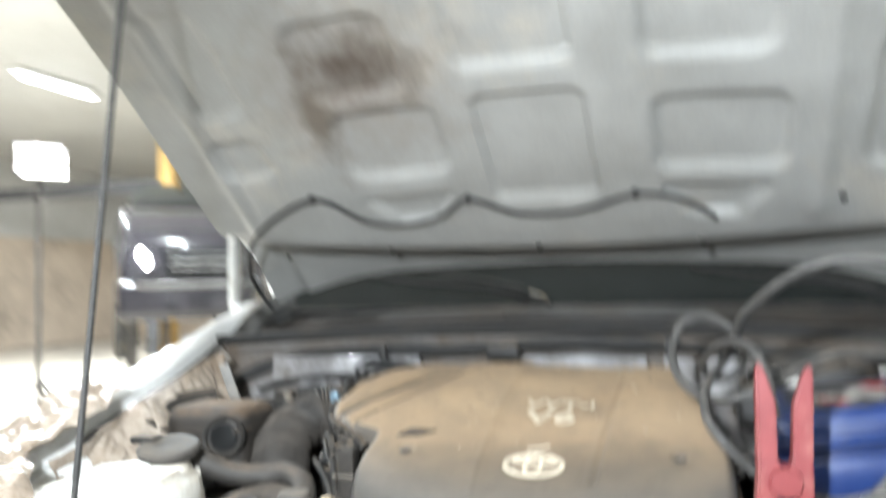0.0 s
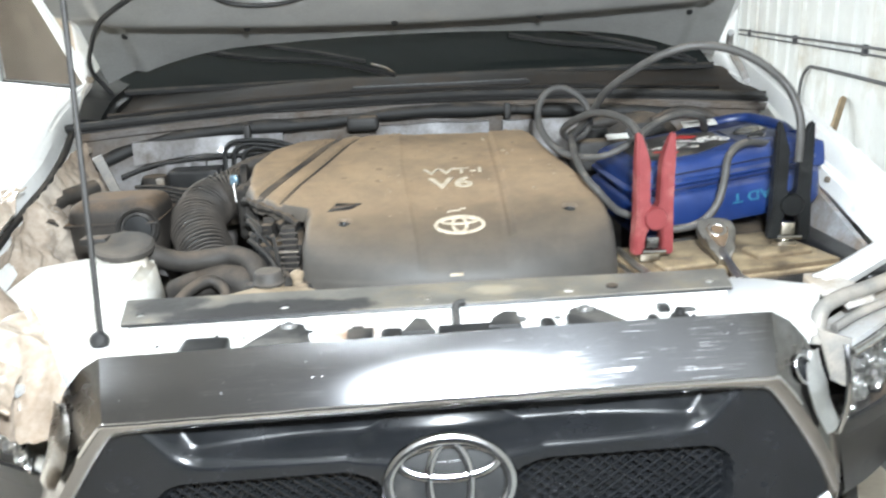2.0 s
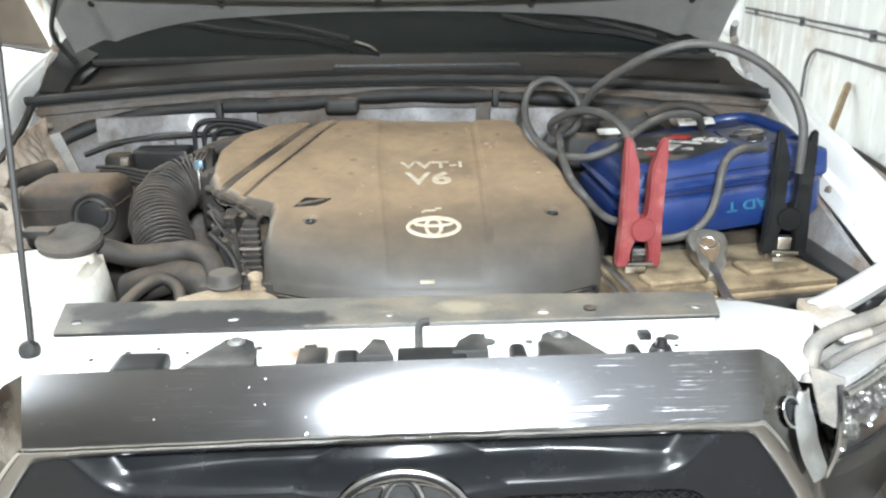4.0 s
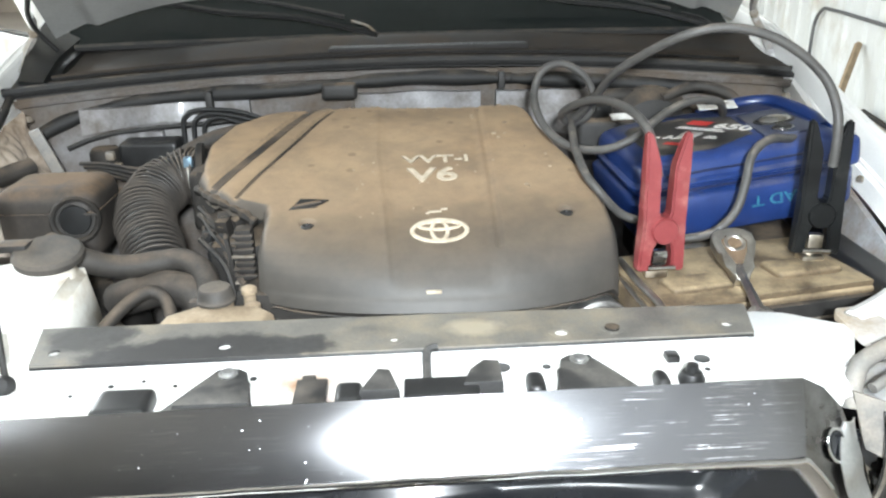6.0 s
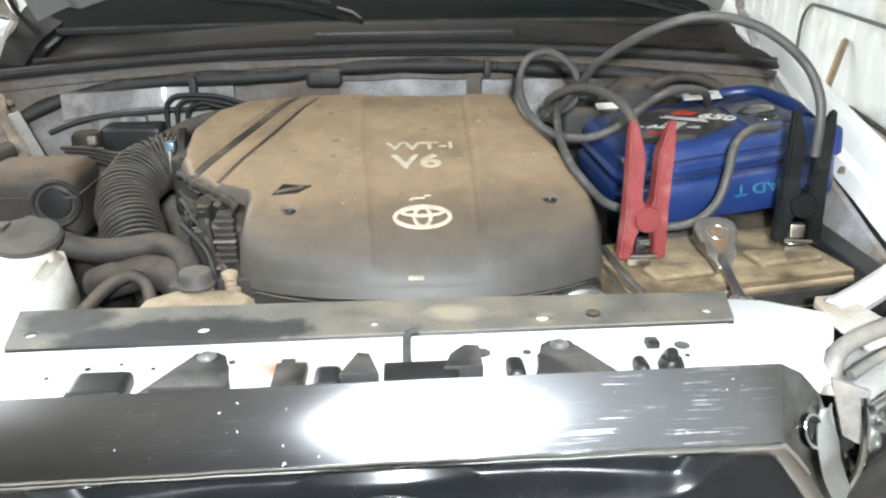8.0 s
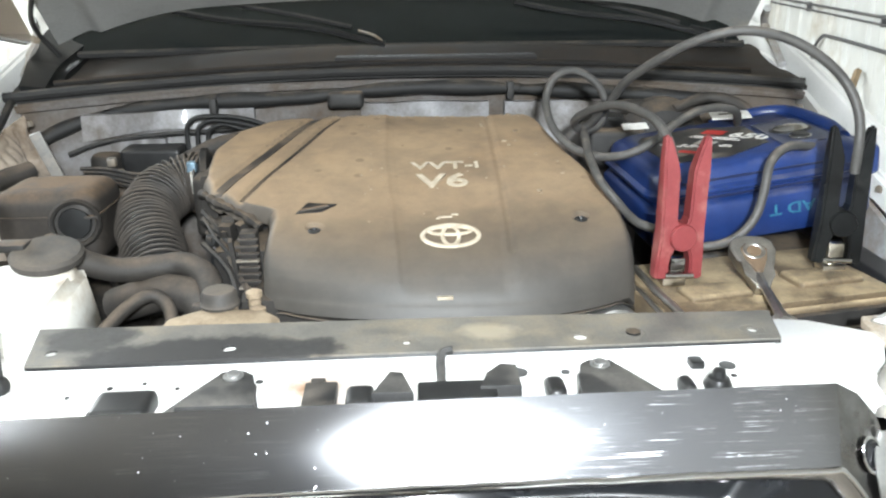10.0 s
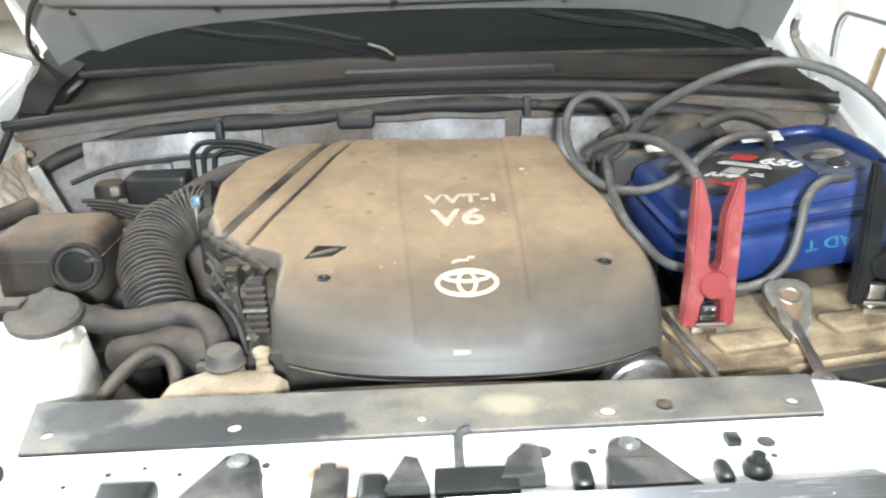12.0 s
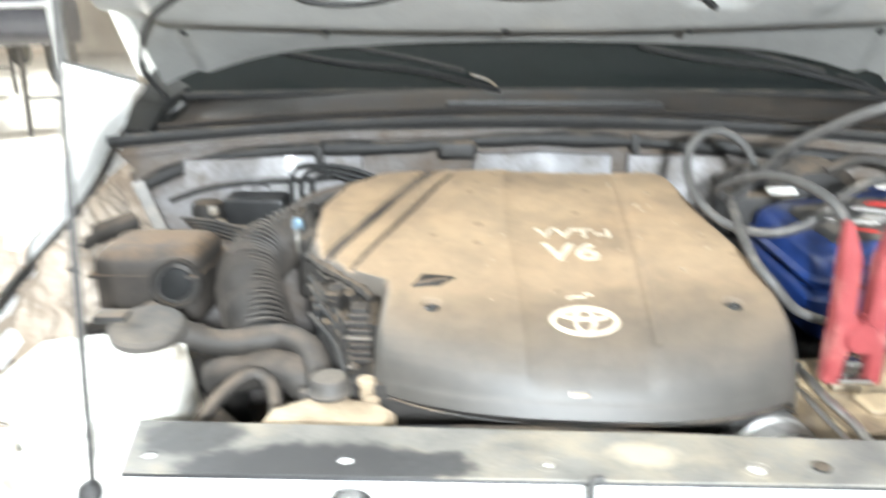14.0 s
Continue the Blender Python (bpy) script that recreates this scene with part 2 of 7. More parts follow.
def cover_material():
    """Dark moulded plastic under a coat of tan road dust, rubbed thinner on the steep front."""
    mat, nt, bsdf = nodes_of("dusty_engine_cover")
    co = nt.nodes.new("ShaderNodeTexCoord").outputs["Object"]
    geo = nt.nodes.new("ShaderNodeNewGeometry")
    sep = nt.nodes.new("ShaderNodeSeparateXYZ")
    link(nt, geo.outputs["Normal"], sep.inputs[0])
    broad, mid, fine = noise_node(nt, 5, 5, 0.6, co), noise_node(nt, 26, 5, 0.65, co), noise_node(nt, 420, 3, 0.6, co)
    tilt = math_node(nt, "ADD", sep.outputs[2], math_node(nt, "MULTIPLY", math_node(nt, "SUBTRACT", broad.outputs[0], 0.5), 0.10))
    steep = ramp_node(nt, tilt, [(0.40, (0.10, 0.10, 0.10)), (0.90, (1, 1, 1))]).outputs[0]
    place = nt.nodes.new("ShaderNodeSeparateXYZ")
    link(nt, co, place.inputs[0])
    reach = math_node(nt, "ADD", place.outputs[1], math_node(nt, "MULTIPLY", math_node(nt, "SUBTRACT", broad.outputs[0], 0.5), 0.10))
    settled = ramp_node(nt, reach, [(0.28, (0.07, 0.07, 0.07)), (0.365, (0.27, 0.27, 0.27)), (0.47, (0.74, 0.74, 0.74)), (0.64, (1, 1, 1))]).outputs[0]
    coat = math_node(nt, "MULTIPLY", steep, settled)
    worn = ramp_node(nt, mid.outputs[0], [(0.28, (0.74, 0.74, 0.74)), (0.60, (1, 1, 1))]).outputs[0]
    wiped = ramp_node(nt, noise_node(nt, 7.5, 3, 0.55, co).outputs[0], [(0.36, (0.70, 0.70, 0.70)), (0.56, (1, 1, 1))]).outputs[0]
    fac = math_node(nt, "MULTIPLY", math_node(nt, "MULTIPLY", coat, worn), wiped)
    dust = mix_node(nt, fine.outputs[0], (0.285, 0.188, 0.108), (0.395, 0.275, 0.165))
    dust = mix_node(nt, ramp_node(nt, broad.outputs[0], [(0.3, (0, 0, 0)), (0.7, (0.55, 0.55, 0.55))]).outputs[0], dust, (0.35, 0.255, 0.160))
    spots = nt.nodes.new("ShaderNodeTexVoronoi")
    spots.inputs["Scale"].default_value = 17
    link(nt, co, spots.inputs["Vector"])
    dark = ramp_node(nt, spots.outputs["Distance"], [(0.11, (1, 1, 1)), (0.18, (0, 0, 0))]).outputs[0]
    dark = math_node(nt, "MULTIPLY", dark, ramp_node(nt, broad.outputs[0], [(0.47, (0, 0, 0)), (0.55, (0.42, 0.42, 0.42))]).outputs[0])
    dark = math_node(nt, "MULTIPLY", dark, coat)
    plastic = mix_node(nt, mid.outputs[0], (0.036, 0.034, 0.031), (0.072, 0.066, 0.058))
    colour = mix_node(nt, fac, plastic, dust)
    colour = mix_node(nt, dark, colour, (0.085, 0.060, 0.040))
    link(nt, colour, bsdf.inputs["Base Color"])
    bsdf.inputs["Roughness"].default_value = 0.62
    link(nt, math_node(nt, "ADD", 0.52, math_node(nt, "MULTIPLY", fac, 0.35)), bsdf.inputs["Roughness"])
    bump_in(nt, bsdf, math_node(nt, "ADD", fine.outputs[0], mid.outputs[0]), 0.22, 0.0015)
    return mat


def chrome_material(name, tint, rough, scratch):
    """Chrome with a haze of fine scratches along the bar."""
    mat, nt, bsdf = nodes_of(name)
    co = nt.nodes.new("ShaderNodeTexCoord").outputs["Object"]
    m = nt.nodes.new("ShaderNodeMapping")
    m.inputs["Scale"].default_value = (9, 330, 330)
    link(nt, co, m.inputs[0])
    streak, cloud, fine = noise_node(nt, 1.0, 4, 0.7, m.outputs[0]), noise_node(nt, 7, 4, 0.6, co), noise_node(nt, 150, 3, 0.6, co)
    mark = math_node(nt, "MULTIPLY", ramp_node(nt, streak.outputs[0], [(0.545, (0, 0, 0)), (0.63, (1, 1, 1))]).outputs[0],
                     ramp_node(nt, noise_node(nt, 16, 3, 0.6, co).outputs[0], [(0.46, (0, 0, 0)), (0.57, (1, 1, 1))]).outputs[0])
    sep = nt.nodes.new("ShaderNodeSeparateXYZ")
    link(nt, co, sep.inputs[0])
    along = ramp_node(nt, sep.outputs[0], [(-0.16, (0.18, 0.18, 0.18)), (0.20, (1, 1, 1)), (0.44, (1, 1, 1)), (0.475, (0, 0, 0))]).outputs[0]
    mark = math_node(nt, "MULTIPLY", math_node(nt, "MULTIPLY", mark, along), scratch)
    # pale dots colour in the torch's glints on tiny drips
    drip_glint = ramp_node(nt, noise_node(nt, 150, 1, 0.5, co).outputs[0], [(0.765, (0, 0, 0)), (0.785, (1, 1, 1))]).outputs[0]
    mark = math_node(nt, "MAXIMUM", mark, math_node(nt, "MULTIPLY", drip_glint, min(1.0, scratch)))
    link(nt, mix_node(nt, mark, tint, (0.74, 0.75, 0.78)), bsdf.inputs["Base Color"])
    bsdf.inputs["Metallic"].default_value = 1.0
    link(nt, math_node(nt, "ADD", math_node(nt, "ADD", rough, math_node(nt, "MULTIPLY", mark, 0.28)), math_node(nt, "MULTIPLY", fine.outputs[0], 0.04)), bsdf.inputs["Roughness"])
    bump_in(nt, bsdf, cloud.outputs[0], 0.05, 0.004)
    # this lobe spreads the torch's glint in place of lens glare
    haze = nt.nodes.new("ShaderNodeBsdfAnisotropic")
    haze.distribution = "BECKMANN"
    haze.inputs["Color"].default_value = (0.66, 0.66, 0.68, 1)
    haze.inputs["Roughness"].default_value = 0.25
    both = nt.nodes.new("ShaderNodeMixShader")
    both.inputs[0].default_value = 0.34
    link(nt, bsdf.outputs[0], both.inputs[1])
    link(nt, haze.outputs[0], both.inputs[2])
    # a broad dull sheen where the bar is rubbed, also standing for glare haze
    dull = nt.nodes.new("ShaderNodeBsdfAnisotropic")
    dull.inputs["Color"].default_value = (0.42, 0.43, 0.46, 1)
    dull.inputs["Roughness"].default_value = 0.46
    rubbed = nt.nodes.new("ShaderNodeMixShader")
    link(nt, math_node(nt, "MULTIPLY", math_node(nt, "MULTIPLY", along, ramp_node(nt, cloud.outputs[0], [(0.30, (0.6, 0.6, 0.6)), (0.7, (1, 1, 1))]).outputs[0]), 0.16 * scratch), rubbed.inputs[0])
    link(nt, both.outputs[0], rubbed.inputs[1])
    link(nt, dull.outputs[0], rubbed.inputs[2])
    link(nt, rubbed.outputs[0], nt.nodes["Material Output"].inputs["Surface"])
    return mat


def glass_material(name, colour, alpha, rough=0.03):
    mat, nt, bsdf = nodes_of(name)
    co = nt.nodes.new("ShaderNodeTexCoord").outputs["Object"]
    n = noise_node(nt, 12, 4, 0.6, co)
    link(nt, mix_node(nt, n.outputs[0], colour, tuple(c * 0.7 for c in colour)), bsdf.inputs["Base Color"])
    bsdf.inputs["Roughness"].default_value = rough
    bsdf.inputs["Alpha"].default_value = alpha
    bsdf.inputs["Specular IOR Level"].default_value = 0.10
    return mat


def glow_material(name, colour, strength):
    mat, nt, bsdf = nodes_of(name)
    bsdf.inputs["Base Color"].default_value = (0.8, 0.8, 0.8, 1)
    bsdf.inputs["Emission Color"].default_value = (*colour, 1)
    bsdf.inputs["Emission Strength"].default_value = strength
    return mat


def stained(name, base_args, spots):
    """A worn surface with soft-edged stains: (centre, half extents, colour, strength) in metres."""
    mat = surface(name, *base_args)
    nt = mat.node_tree
    bsdf = nt.nodes["Principled BSDF"]
    co = nt.nodes.new("ShaderNodeTexCoord").outputs["Object"]
    warp = noise_node(nt, 16, 5, 0.7, co)
    src = bsdf.inputs["Base Color"].links[0].from_socket
    for centre, half, colour, strength, soft in spots:
        m = nt.nodes.new("ShaderNodeMapping")
        m.vector_type = "POINT"
        m.inputs["Location"].default_value = [-c / h for c, h in zip(centre, half)]
        m.inputs["Scale"].default_value = [1 / h for h in half]
        link(nt, co, m.inputs[0])
        ln = nt.nodes.new("ShaderNodeVectorMath")
        ln.operation = "LENGTH"
        link(nt, m.outputs[0], ln.inputs[0])
        d = math_node(nt, "ADD", ln.outputs["Value"], math_node(nt, "MULTIPLY", math_node(nt, "SUBTRACT", warp.outputs[0], 0.5), 1.3))
        fac = ramp_node(nt, d, [(0.9 - soft, (strength,) * 3), (1.0, (0, 0, 0))]).outputs[0]
        src = mix_node(nt, fac, src, colour)
    link(nt, src, bsdf.inputs["Base Color"])
    return mat


M_COVER = cover_material()
M_CHROME = chrome_material("smoked_chrome", (0.10, 0.10, 0.107), 0.09, 1.0)
M_LEG = surface("dull_chrome_leg", (0.34, 0.335, 0.33), (0.20, 0.195, 0.19), 0.17, 1.0, 14, (0.16, 0.135, 0.11), 0.25, False, 0.5, 34)
M_CORNER = surface("bright_corner_chrome", (0.80, 0.81, 0.82), (0.62, 0.63, 0.64), 0.34, 1.0, 14, None, 0, False, 0.08, 200)
M_REFLECTOR = surface("lamp_reflector", (0.78, 0.78, 0.77), (0.42, 0.42, 0.41), 0.24, 1.0, 40, None, 0, False, 0.3, 200)
M_BRIGHTCHROME = chrome_material("bright_chrome", (0.60, 0.60, 0.61), 0.06, 0.15)
M_BADGE = surface("badge_chrome", (0.78, 0.78, 0.78), (0.66, 0.66, 0.67), 0.12, 1.0, 20, None, 0, False, 0.02)
M_LIPCHROME = chrome_material("hazy_lip_chrome", (0.30, 0.29, 0.28), 0.16, 0.0)
M_LENS = glass_material("clear_lamp_lens", (0.08, 0.08, 0.085), 0.12)
M_FILM = surface("aged_plastic_film", (0.46, 0.385, 0.315), (0.26, 0.195, 0.14), 0.16, 0, 5, (0.56, 0.50, 0.43), 0.24, False, 0.05, 90, 0.5)
M_SIDEGLASS = glass_material("smoked_side_glass", (0.05, 0.048, 0.045), 0.42)
M_WINDSHIELD = glass_material("tinted_windshield", (0.013, 0.016, 0.016), 1.0, 0.05)
M_TUBE = glow_material("fluorescent_tube", (0.93, 0.97, 1.0), 14)
M_FLOODFACE = glow_material("floodlight_face", (0.95, 0.97, 1.0), 40)
M_HEADLAMP_ON = glow_material("lit_headlamp", (0.95, 0.97, 1.0), 30)
M_HOOD = stained("hood_underside_paint", ((0.295, 0.293, 0.280), (0.222, 0.220, 0.208), 0.48, 0, 5, (0.40, 0.36, 0.30), 0.12, False, 0.06, 150, 0.1),
                 [((-0.36, 0.60, 1.81), (0.30, 0.30, 0.30), (0.17, 0.14, 0.115), 0.8, 0.9), ((-0.33, 0.58, 1.84), (0.17, 0.12, 0.12), (0.055, 0.040, 0.030), 0.97, 0.8), ((-0.46, 0.66, 1.77), (0.05, 0.24, 0.20), (0.10, 0.08, 0.06), 0.8, 0.7)])
M_PLATE = stained("seal_plate_plastic", ((0.165, 0.155, 0.135), (0.085, 0.082, 0.075), 0.5, 0, 13, (0.25, 0.215, 0.16), 0.34, False, 0.2),
                  [((-0.27, 0.015, 1.076), (0.19, 0.060, 0.3), (0.030, 0.029, 0.029), 0.95, 0.15), ((-0.43, 0.075, 1.076), (0.065, 0.055, 0.3), (0.034, 0.033, 0.032), 0.92, 0.2), ((-0.16, 0.03, 1.076), (0.07, 0.030, 0.3), (0.035, 0.034, 0.033), 0.9, 0.2), ((0.10, 0.06, 1.076), (0.05, 0.03, 0.3), (0.42, 0.36, 0.26), 0.6, 0.5)])

M_SUPPORT = stained("support_white_paint", ((0.80, 0.80, 0.78), (0.70, 0.70, 0.68), 0.30, 0, 6, (0.50, 0.42, 0.32), 0.12, False, 0.04, 200, 0.4),
                    [((-0.125, -0.020, 1.046), (0.075, 0.045, 0.2), (0.27, 0.13, 0.045), 0.9, 0.85), ((-0.105, -0.075, 1.046), (0.06, 0.04, 0.2), (0.25, 0.13, 0.05), 0.85, 0.8), ((-0.30, -0.02, 1.046), (0.03, 0.02, 0.2), (0.55, 0.45, 0.33), 0.4, 0.8), ((-0.56, 0.02, 1.046), (0.10, 0.05, 0.2), (0.52, 0.40, 0.27), 0.6, 0.9)])

# ---- mesh helpers ----


def part(name, bm, mat, parent=None, label="", smooth=True):
    mesh = bpy.data.meshes.new(name)
    bmesh.ops.recalc_face_normals(bm, faces=bm.faces)
    bm.to_mesh(mesh)
    bm.free()
    mesh.materials.append(mat)
    if smooth:
        mesh.shade_smooth()
        mesh.set_sharp_from_angle(angle=radians(38))
    ob = new(name, mesh)
    ob.parent = parent
    if label:
        tagged(ob, label)
    return ob


def thing(name, label, category, group="", m=None):
    ob = new(name)
    ob.empty_display_size = 0.05
    if m is not None:
        ob.matrix_world = m
    return tagged(ob, label, category, group)


def box_bm(x0, x1, y0, y1, z0, z1, bevel=0.004, seg=2):
    bm = bmesh.new()
    bmesh.ops.create_cube(bm, size=1, matrix=Matrix.LocRotScale(((x0 + x1) / 2, (y0 + y1) / 2, (z0 + z1) / 2), None, (abs(x1 - x0), abs(y1 - y0), abs(z1 - z0))))
    if bevel:
        bmesh.ops.bevel(bm, geom=list(bm.edges), offset=bevel, segments=seg, affect="EDGES", profile=0.6)
    return bm


def moved(bm, m):
    bmesh.ops.transform(bm, matrix=m, verts=bm.verts)
    return bm


def join_bm(*bms):
    out = bmesh.new()
    for b in bms:
        tmp = bpy.data.meshes.new("tmp")
        b.to_mesh(tmp)
        b.free()
        out.from_mesh(tmp)
        bpy.data.meshes.remove(tmp)
    return out


def smooth_path(pts, per=6):
    pts = [Vector(p) for p in pts]
    if len(pts) < 3:
        return pts
    out = []
    for i in range(len(pts) - 1):
        p0, p1, p2, p3 = pts[max(i - 1, 0)], pts[i], pts[i + 1], pts[min(i + 2, len(pts) - 1)]
        for k in range(per):
            t = k / per
            out.append(0.5 * ((2 * p1) + (p2 - p0) * t + (2 * p0 - 5 * p1 + 4 * p2 - p3) * t * t + (3 * p1 - p0 - 3 * p2 + p3) * t ** 3))
    return out + [pts[-1]]


def tube_bm(pts, r, n=10, per=6, radii=None):
    """A round tube along a smooth path; radii(s) may vary the radius with the share s of the length."""
    path = smooth_path(pts, per)
    bm = bmesh.new()
    rings, up = [], None
    for i, p in enumerate(path):
        d = (path[min(i + 1, len(path) - 1)] - path[max(i - 1, 0)]).normalized()
        if up is None:
            up = d.orthogonal().normalized()
        up = (up - d * up.dot(d)).normalized()
        side = d.cross(up)
        rr = radii(i / (len(path) - 1)) if radii else r
        rings.append([bm.verts.new(p + (up * math.cos(a) + side * math.sin(a)) * rr) for a in (math.tau * k / n for k in range(n))])
    for a, b in zip(rings, rings[1:]):
        for k in range(n):
            bm.faces.new((a[k], a[(k + 1) % n], b[(k + 1) % n], b[k]))
    bm.faces.new(rings[0][::-1])
    bm.faces.new(rings[-1])
    return bm


def loft_bm(rings, closed_ring=True, cap=True):
    bm = bmesh.new()
    vs = [[bm.verts.new(p) for p in ring] for ring in rings]
    for a, b in zip(vs, vs[1:]):
        m = len(a)
        for k in range(m if closed_ring else m - 1):
            bm.faces.new((a[k], a[(k + 1) % m], b[(k + 1) % m], b[k]))
    if cap and closed_ring:
        bm.faces.new(vs[0][::-1])
        bm.faces.new(vs[-1])
    return bm


def turn_bm(profile, m=None, n=24):
    """A body of revolution about z from (radius, height) pairs, moved by m."""
    rings = [[(max(r, 0.0002) * math.cos(math.tau * k / n), max(r, 0.0002) * math.sin(math.tau * k / n), h) for k in range(n)] for r, h in profile]
    bm = loft_bm(rings)
    return moved(bm, m) if m is not None else bm


def prism_bm(poly, z0, z1, bevel=0.0, seg=2):
    bm = bmesh.new()
    lo = [bm.verts.new((x, y, z0)) for x, y in poly]
    hi = [bm.verts.new((x, y, z1)) for x, y in poly]
    n = len(poly)
    for k in range(n):
        bm.faces.new((lo[k], lo[(k + 1) % n], hi[(k + 1) % n], hi[k]))
    bm.faces.new(lo[::-1])
    top = bm.faces.new(hi)
    if bevel:
        bmesh.ops.bevel(bm, geom=list(top.edges), offset=bevel, segments=seg, affect="EDGES", profile=0.6)
    return bm


def plate_bm(outer, holes, z0, z1):
    """A flat plate with round holes (x, y, radius) cut through it."""
    bm = bmesh.new()
    loops = [list(outer)] + [[(x + r * math.cos(-math.tau * k / 12), y + r * math.sin(-math.tau * k / 12)) for k in range(12)] for x, y, r in holes]
    edges = []
    for loop in loops:
        vs = [bm.verts.new((x, y, z1)) for x, y in loop]
        edges += [bm.edges.new((vs[k], vs[(k + 1) % len(vs)])) for k in range(len(vs))]
    bmesh.ops.triangle_fill(bm, use_beauty=True, use_dissolve=False, edges=edges)
    out = bmesh.ops.extrude_face_region(bm, geom=list(bm.faces))
    for v in out["geom"]:
        if isinstance(v, bmesh.types.BMVert):
            v.co.z = z0
    return bm


def sheet_bm(f, nu, nv, thick=0.0, normal=None):
    """A curved sheet from f(u, v), u and v from 0 to 1, with a thickness along the given direction."""
    bm = bmesh.new()
    layers = []
    for off in ((Vector((0, 0, 0)),) if not thick else (Vector((0, 0, 0)), Vector(normal) * thick)):
        layers.append([[bm.verts.new(Vector(f(i / nu, j / nv)) + off) for i in range(nu + 1)] for j in range(nv + 1)])
    for li, g in enumerate(layers):
        for j in range(nv):
            for i in range(nu):
                q = (g[j][i], g[j][i + 1], g[j + 1][i + 1], g[j + 1][i])
                bm.faces.new(q if li == 0 else q[::-1])
    if thick:
        a, b = layers
        rim = [(0, i) for i in range(nu + 1)] + [(j, nu) for j in range(1, nv + 1)] + [(nv, i) for i in range(nu - 1, -1, -1)] + [(j, 0) for j in range(nv - 1, 0, -1)]
        for (j0, i0), (j1, i1) in zip(rim, rim[1:] + rim[:1]):
            bm.faces.new((a[j0][i0], b[j0][i0], b[j1][i1], a[j1][i1]))
    return bm


def text_part(name, body, size, m, mat, parent, depth=0.001, label="", sx=1.0):
    """Raised letters in the built-in font, turned into a mesh."""
    curve = bpy.data.curves.new(name, "FONT")
    curve.body, curve.size, curve.extrude, curve.offset, curve.align_x, curve.align_y = body, size, depth, size * 0.018, "CENTER", "CENTER"
    tmp = bpy.data.objects.new(name, curve)
    scene.collection.objects.link(tmp)
    mesh = bpy.data.meshes.new_from_object(tmp.evaluated_get(bpy.context.evaluated_depsgraph_get()))
    bpy.data.objects.remove(tmp)
    mesh.transform(m @ Matrix.Diagonal((sx, 1, 1, 1)))
    mesh.materials.clear()
    mesh.materials.append(mat)
    ob = new(name, mesh)
    ob.parent = parent
    return tagged(ob, label) if label else ob


def lerp_table(table, x):
    if x <= table[0][0]:
        return table[0][1]
    for (a, va), (b, vb) in zip(table, table[1:]):
        if x <= b:
            return va + (vb - va) * (x - a) / (b - a)
    return table[-1][1]


def eased(table, x):
    """Like lerp_table, with a little rounding at the knees."""
    return (lerp_table(table, x - 0.012) + 2 * lerp_table(table, x) + lerp_table(table, x + 0.012)) / 4


def ring_bm(rx, ry, r, m, n=40, k=8):
    """An oval ring (torus) with half axes rx and ry."""
    rings = []
    for i in range(n):
        a = math.tau * i / n
        c = Vector((rx * math.cos(a), ry * math.sin(a), 0))
        d = Vector((math.cos(a) / rx, math.sin(a) / ry, 0)).normalized()
        rings.append([c + d * r * math.cos(math.tau * j / k) + Vector((0, 0, r * 0.7 * math.sin(math.tau * j / k))) for j in range(k)])
    bm = loft_bm(rings + [rings[0]], True, False)
    bmesh.ops.remove_doubles(bm, verts=bm.verts, dist=1e-6)
    return moved(bm, m)


# ---- the workshop ----
ZC = 4.6


def wall_x(y):
    return 2.96 + 0.185 * y


floor = tagged(part("floor", box_bm(-16, 8.5, -9.2, 20.2, -0.2, 0, 0), M_CONCRETE), "pale beige worn concrete workshop floor", "floor", "", "structure")
tagged(part("ceiling", box_bm(-16, 8.5, -9.2, 20.2, ZC, ZC + 0.2, 0), M_PLAINWALL), "plain white workshop ceiling", "ceiling", "", "structure")
tagged(part("wall_north", box_bm(-15.8, 8.3, 20.0, 20.2, 0, ZC, 0), M_PLAINWALL), "plain pale workshop end wall", "wall", "", "structure")
# south wall is out of view, added dark to darken the chrome's reflections
tagged(part("wall_south", box_bm(-15.8, 6.3, -9.2, -9.0, 0, ZC, 0), M_DARKWALL), "unseen dark wall added for the chrome to mirror", "wall", "", "structure")
tagged(part("wall_west", box_bm(-16, -15.8, -9.2, 20.2, 0, ZC, 0), M_PLAINWALL), "plain pale workshop side wall", "wall", "", "structure")
tagged(part("trim_west", box_bm(-15.8, -15.76, -9.0, 20.0, 0, 2.7, 0), M_DADO), "beige painted lower part of the side wall", "wall", "", "structure")
tagged(part("trim_north", box_bm(-15.76, 8.3, 19.96, 20.0, 0, 2.7, 0), M_DADO), "beige painted lower part of the end wall", "wall", "", "structure")

# sheet-metal wall beside the car: flat sheets with standing ribs
wall_yaw = math.degrees(math.atan2(-0.185, 1))
wall_m = pose(wall_x(-9), -9, 0, 0, 0, wall_yaw)
wall_east = tagged(part("wall_east", box_bm(0.012, 0.16, 0, 29.5, 0, ZC, 0), M_PLAINWALL), "white ribbed sheet-metal workshop wall", "wall", "", "structure")
wall_east.matrix_world = wall_m


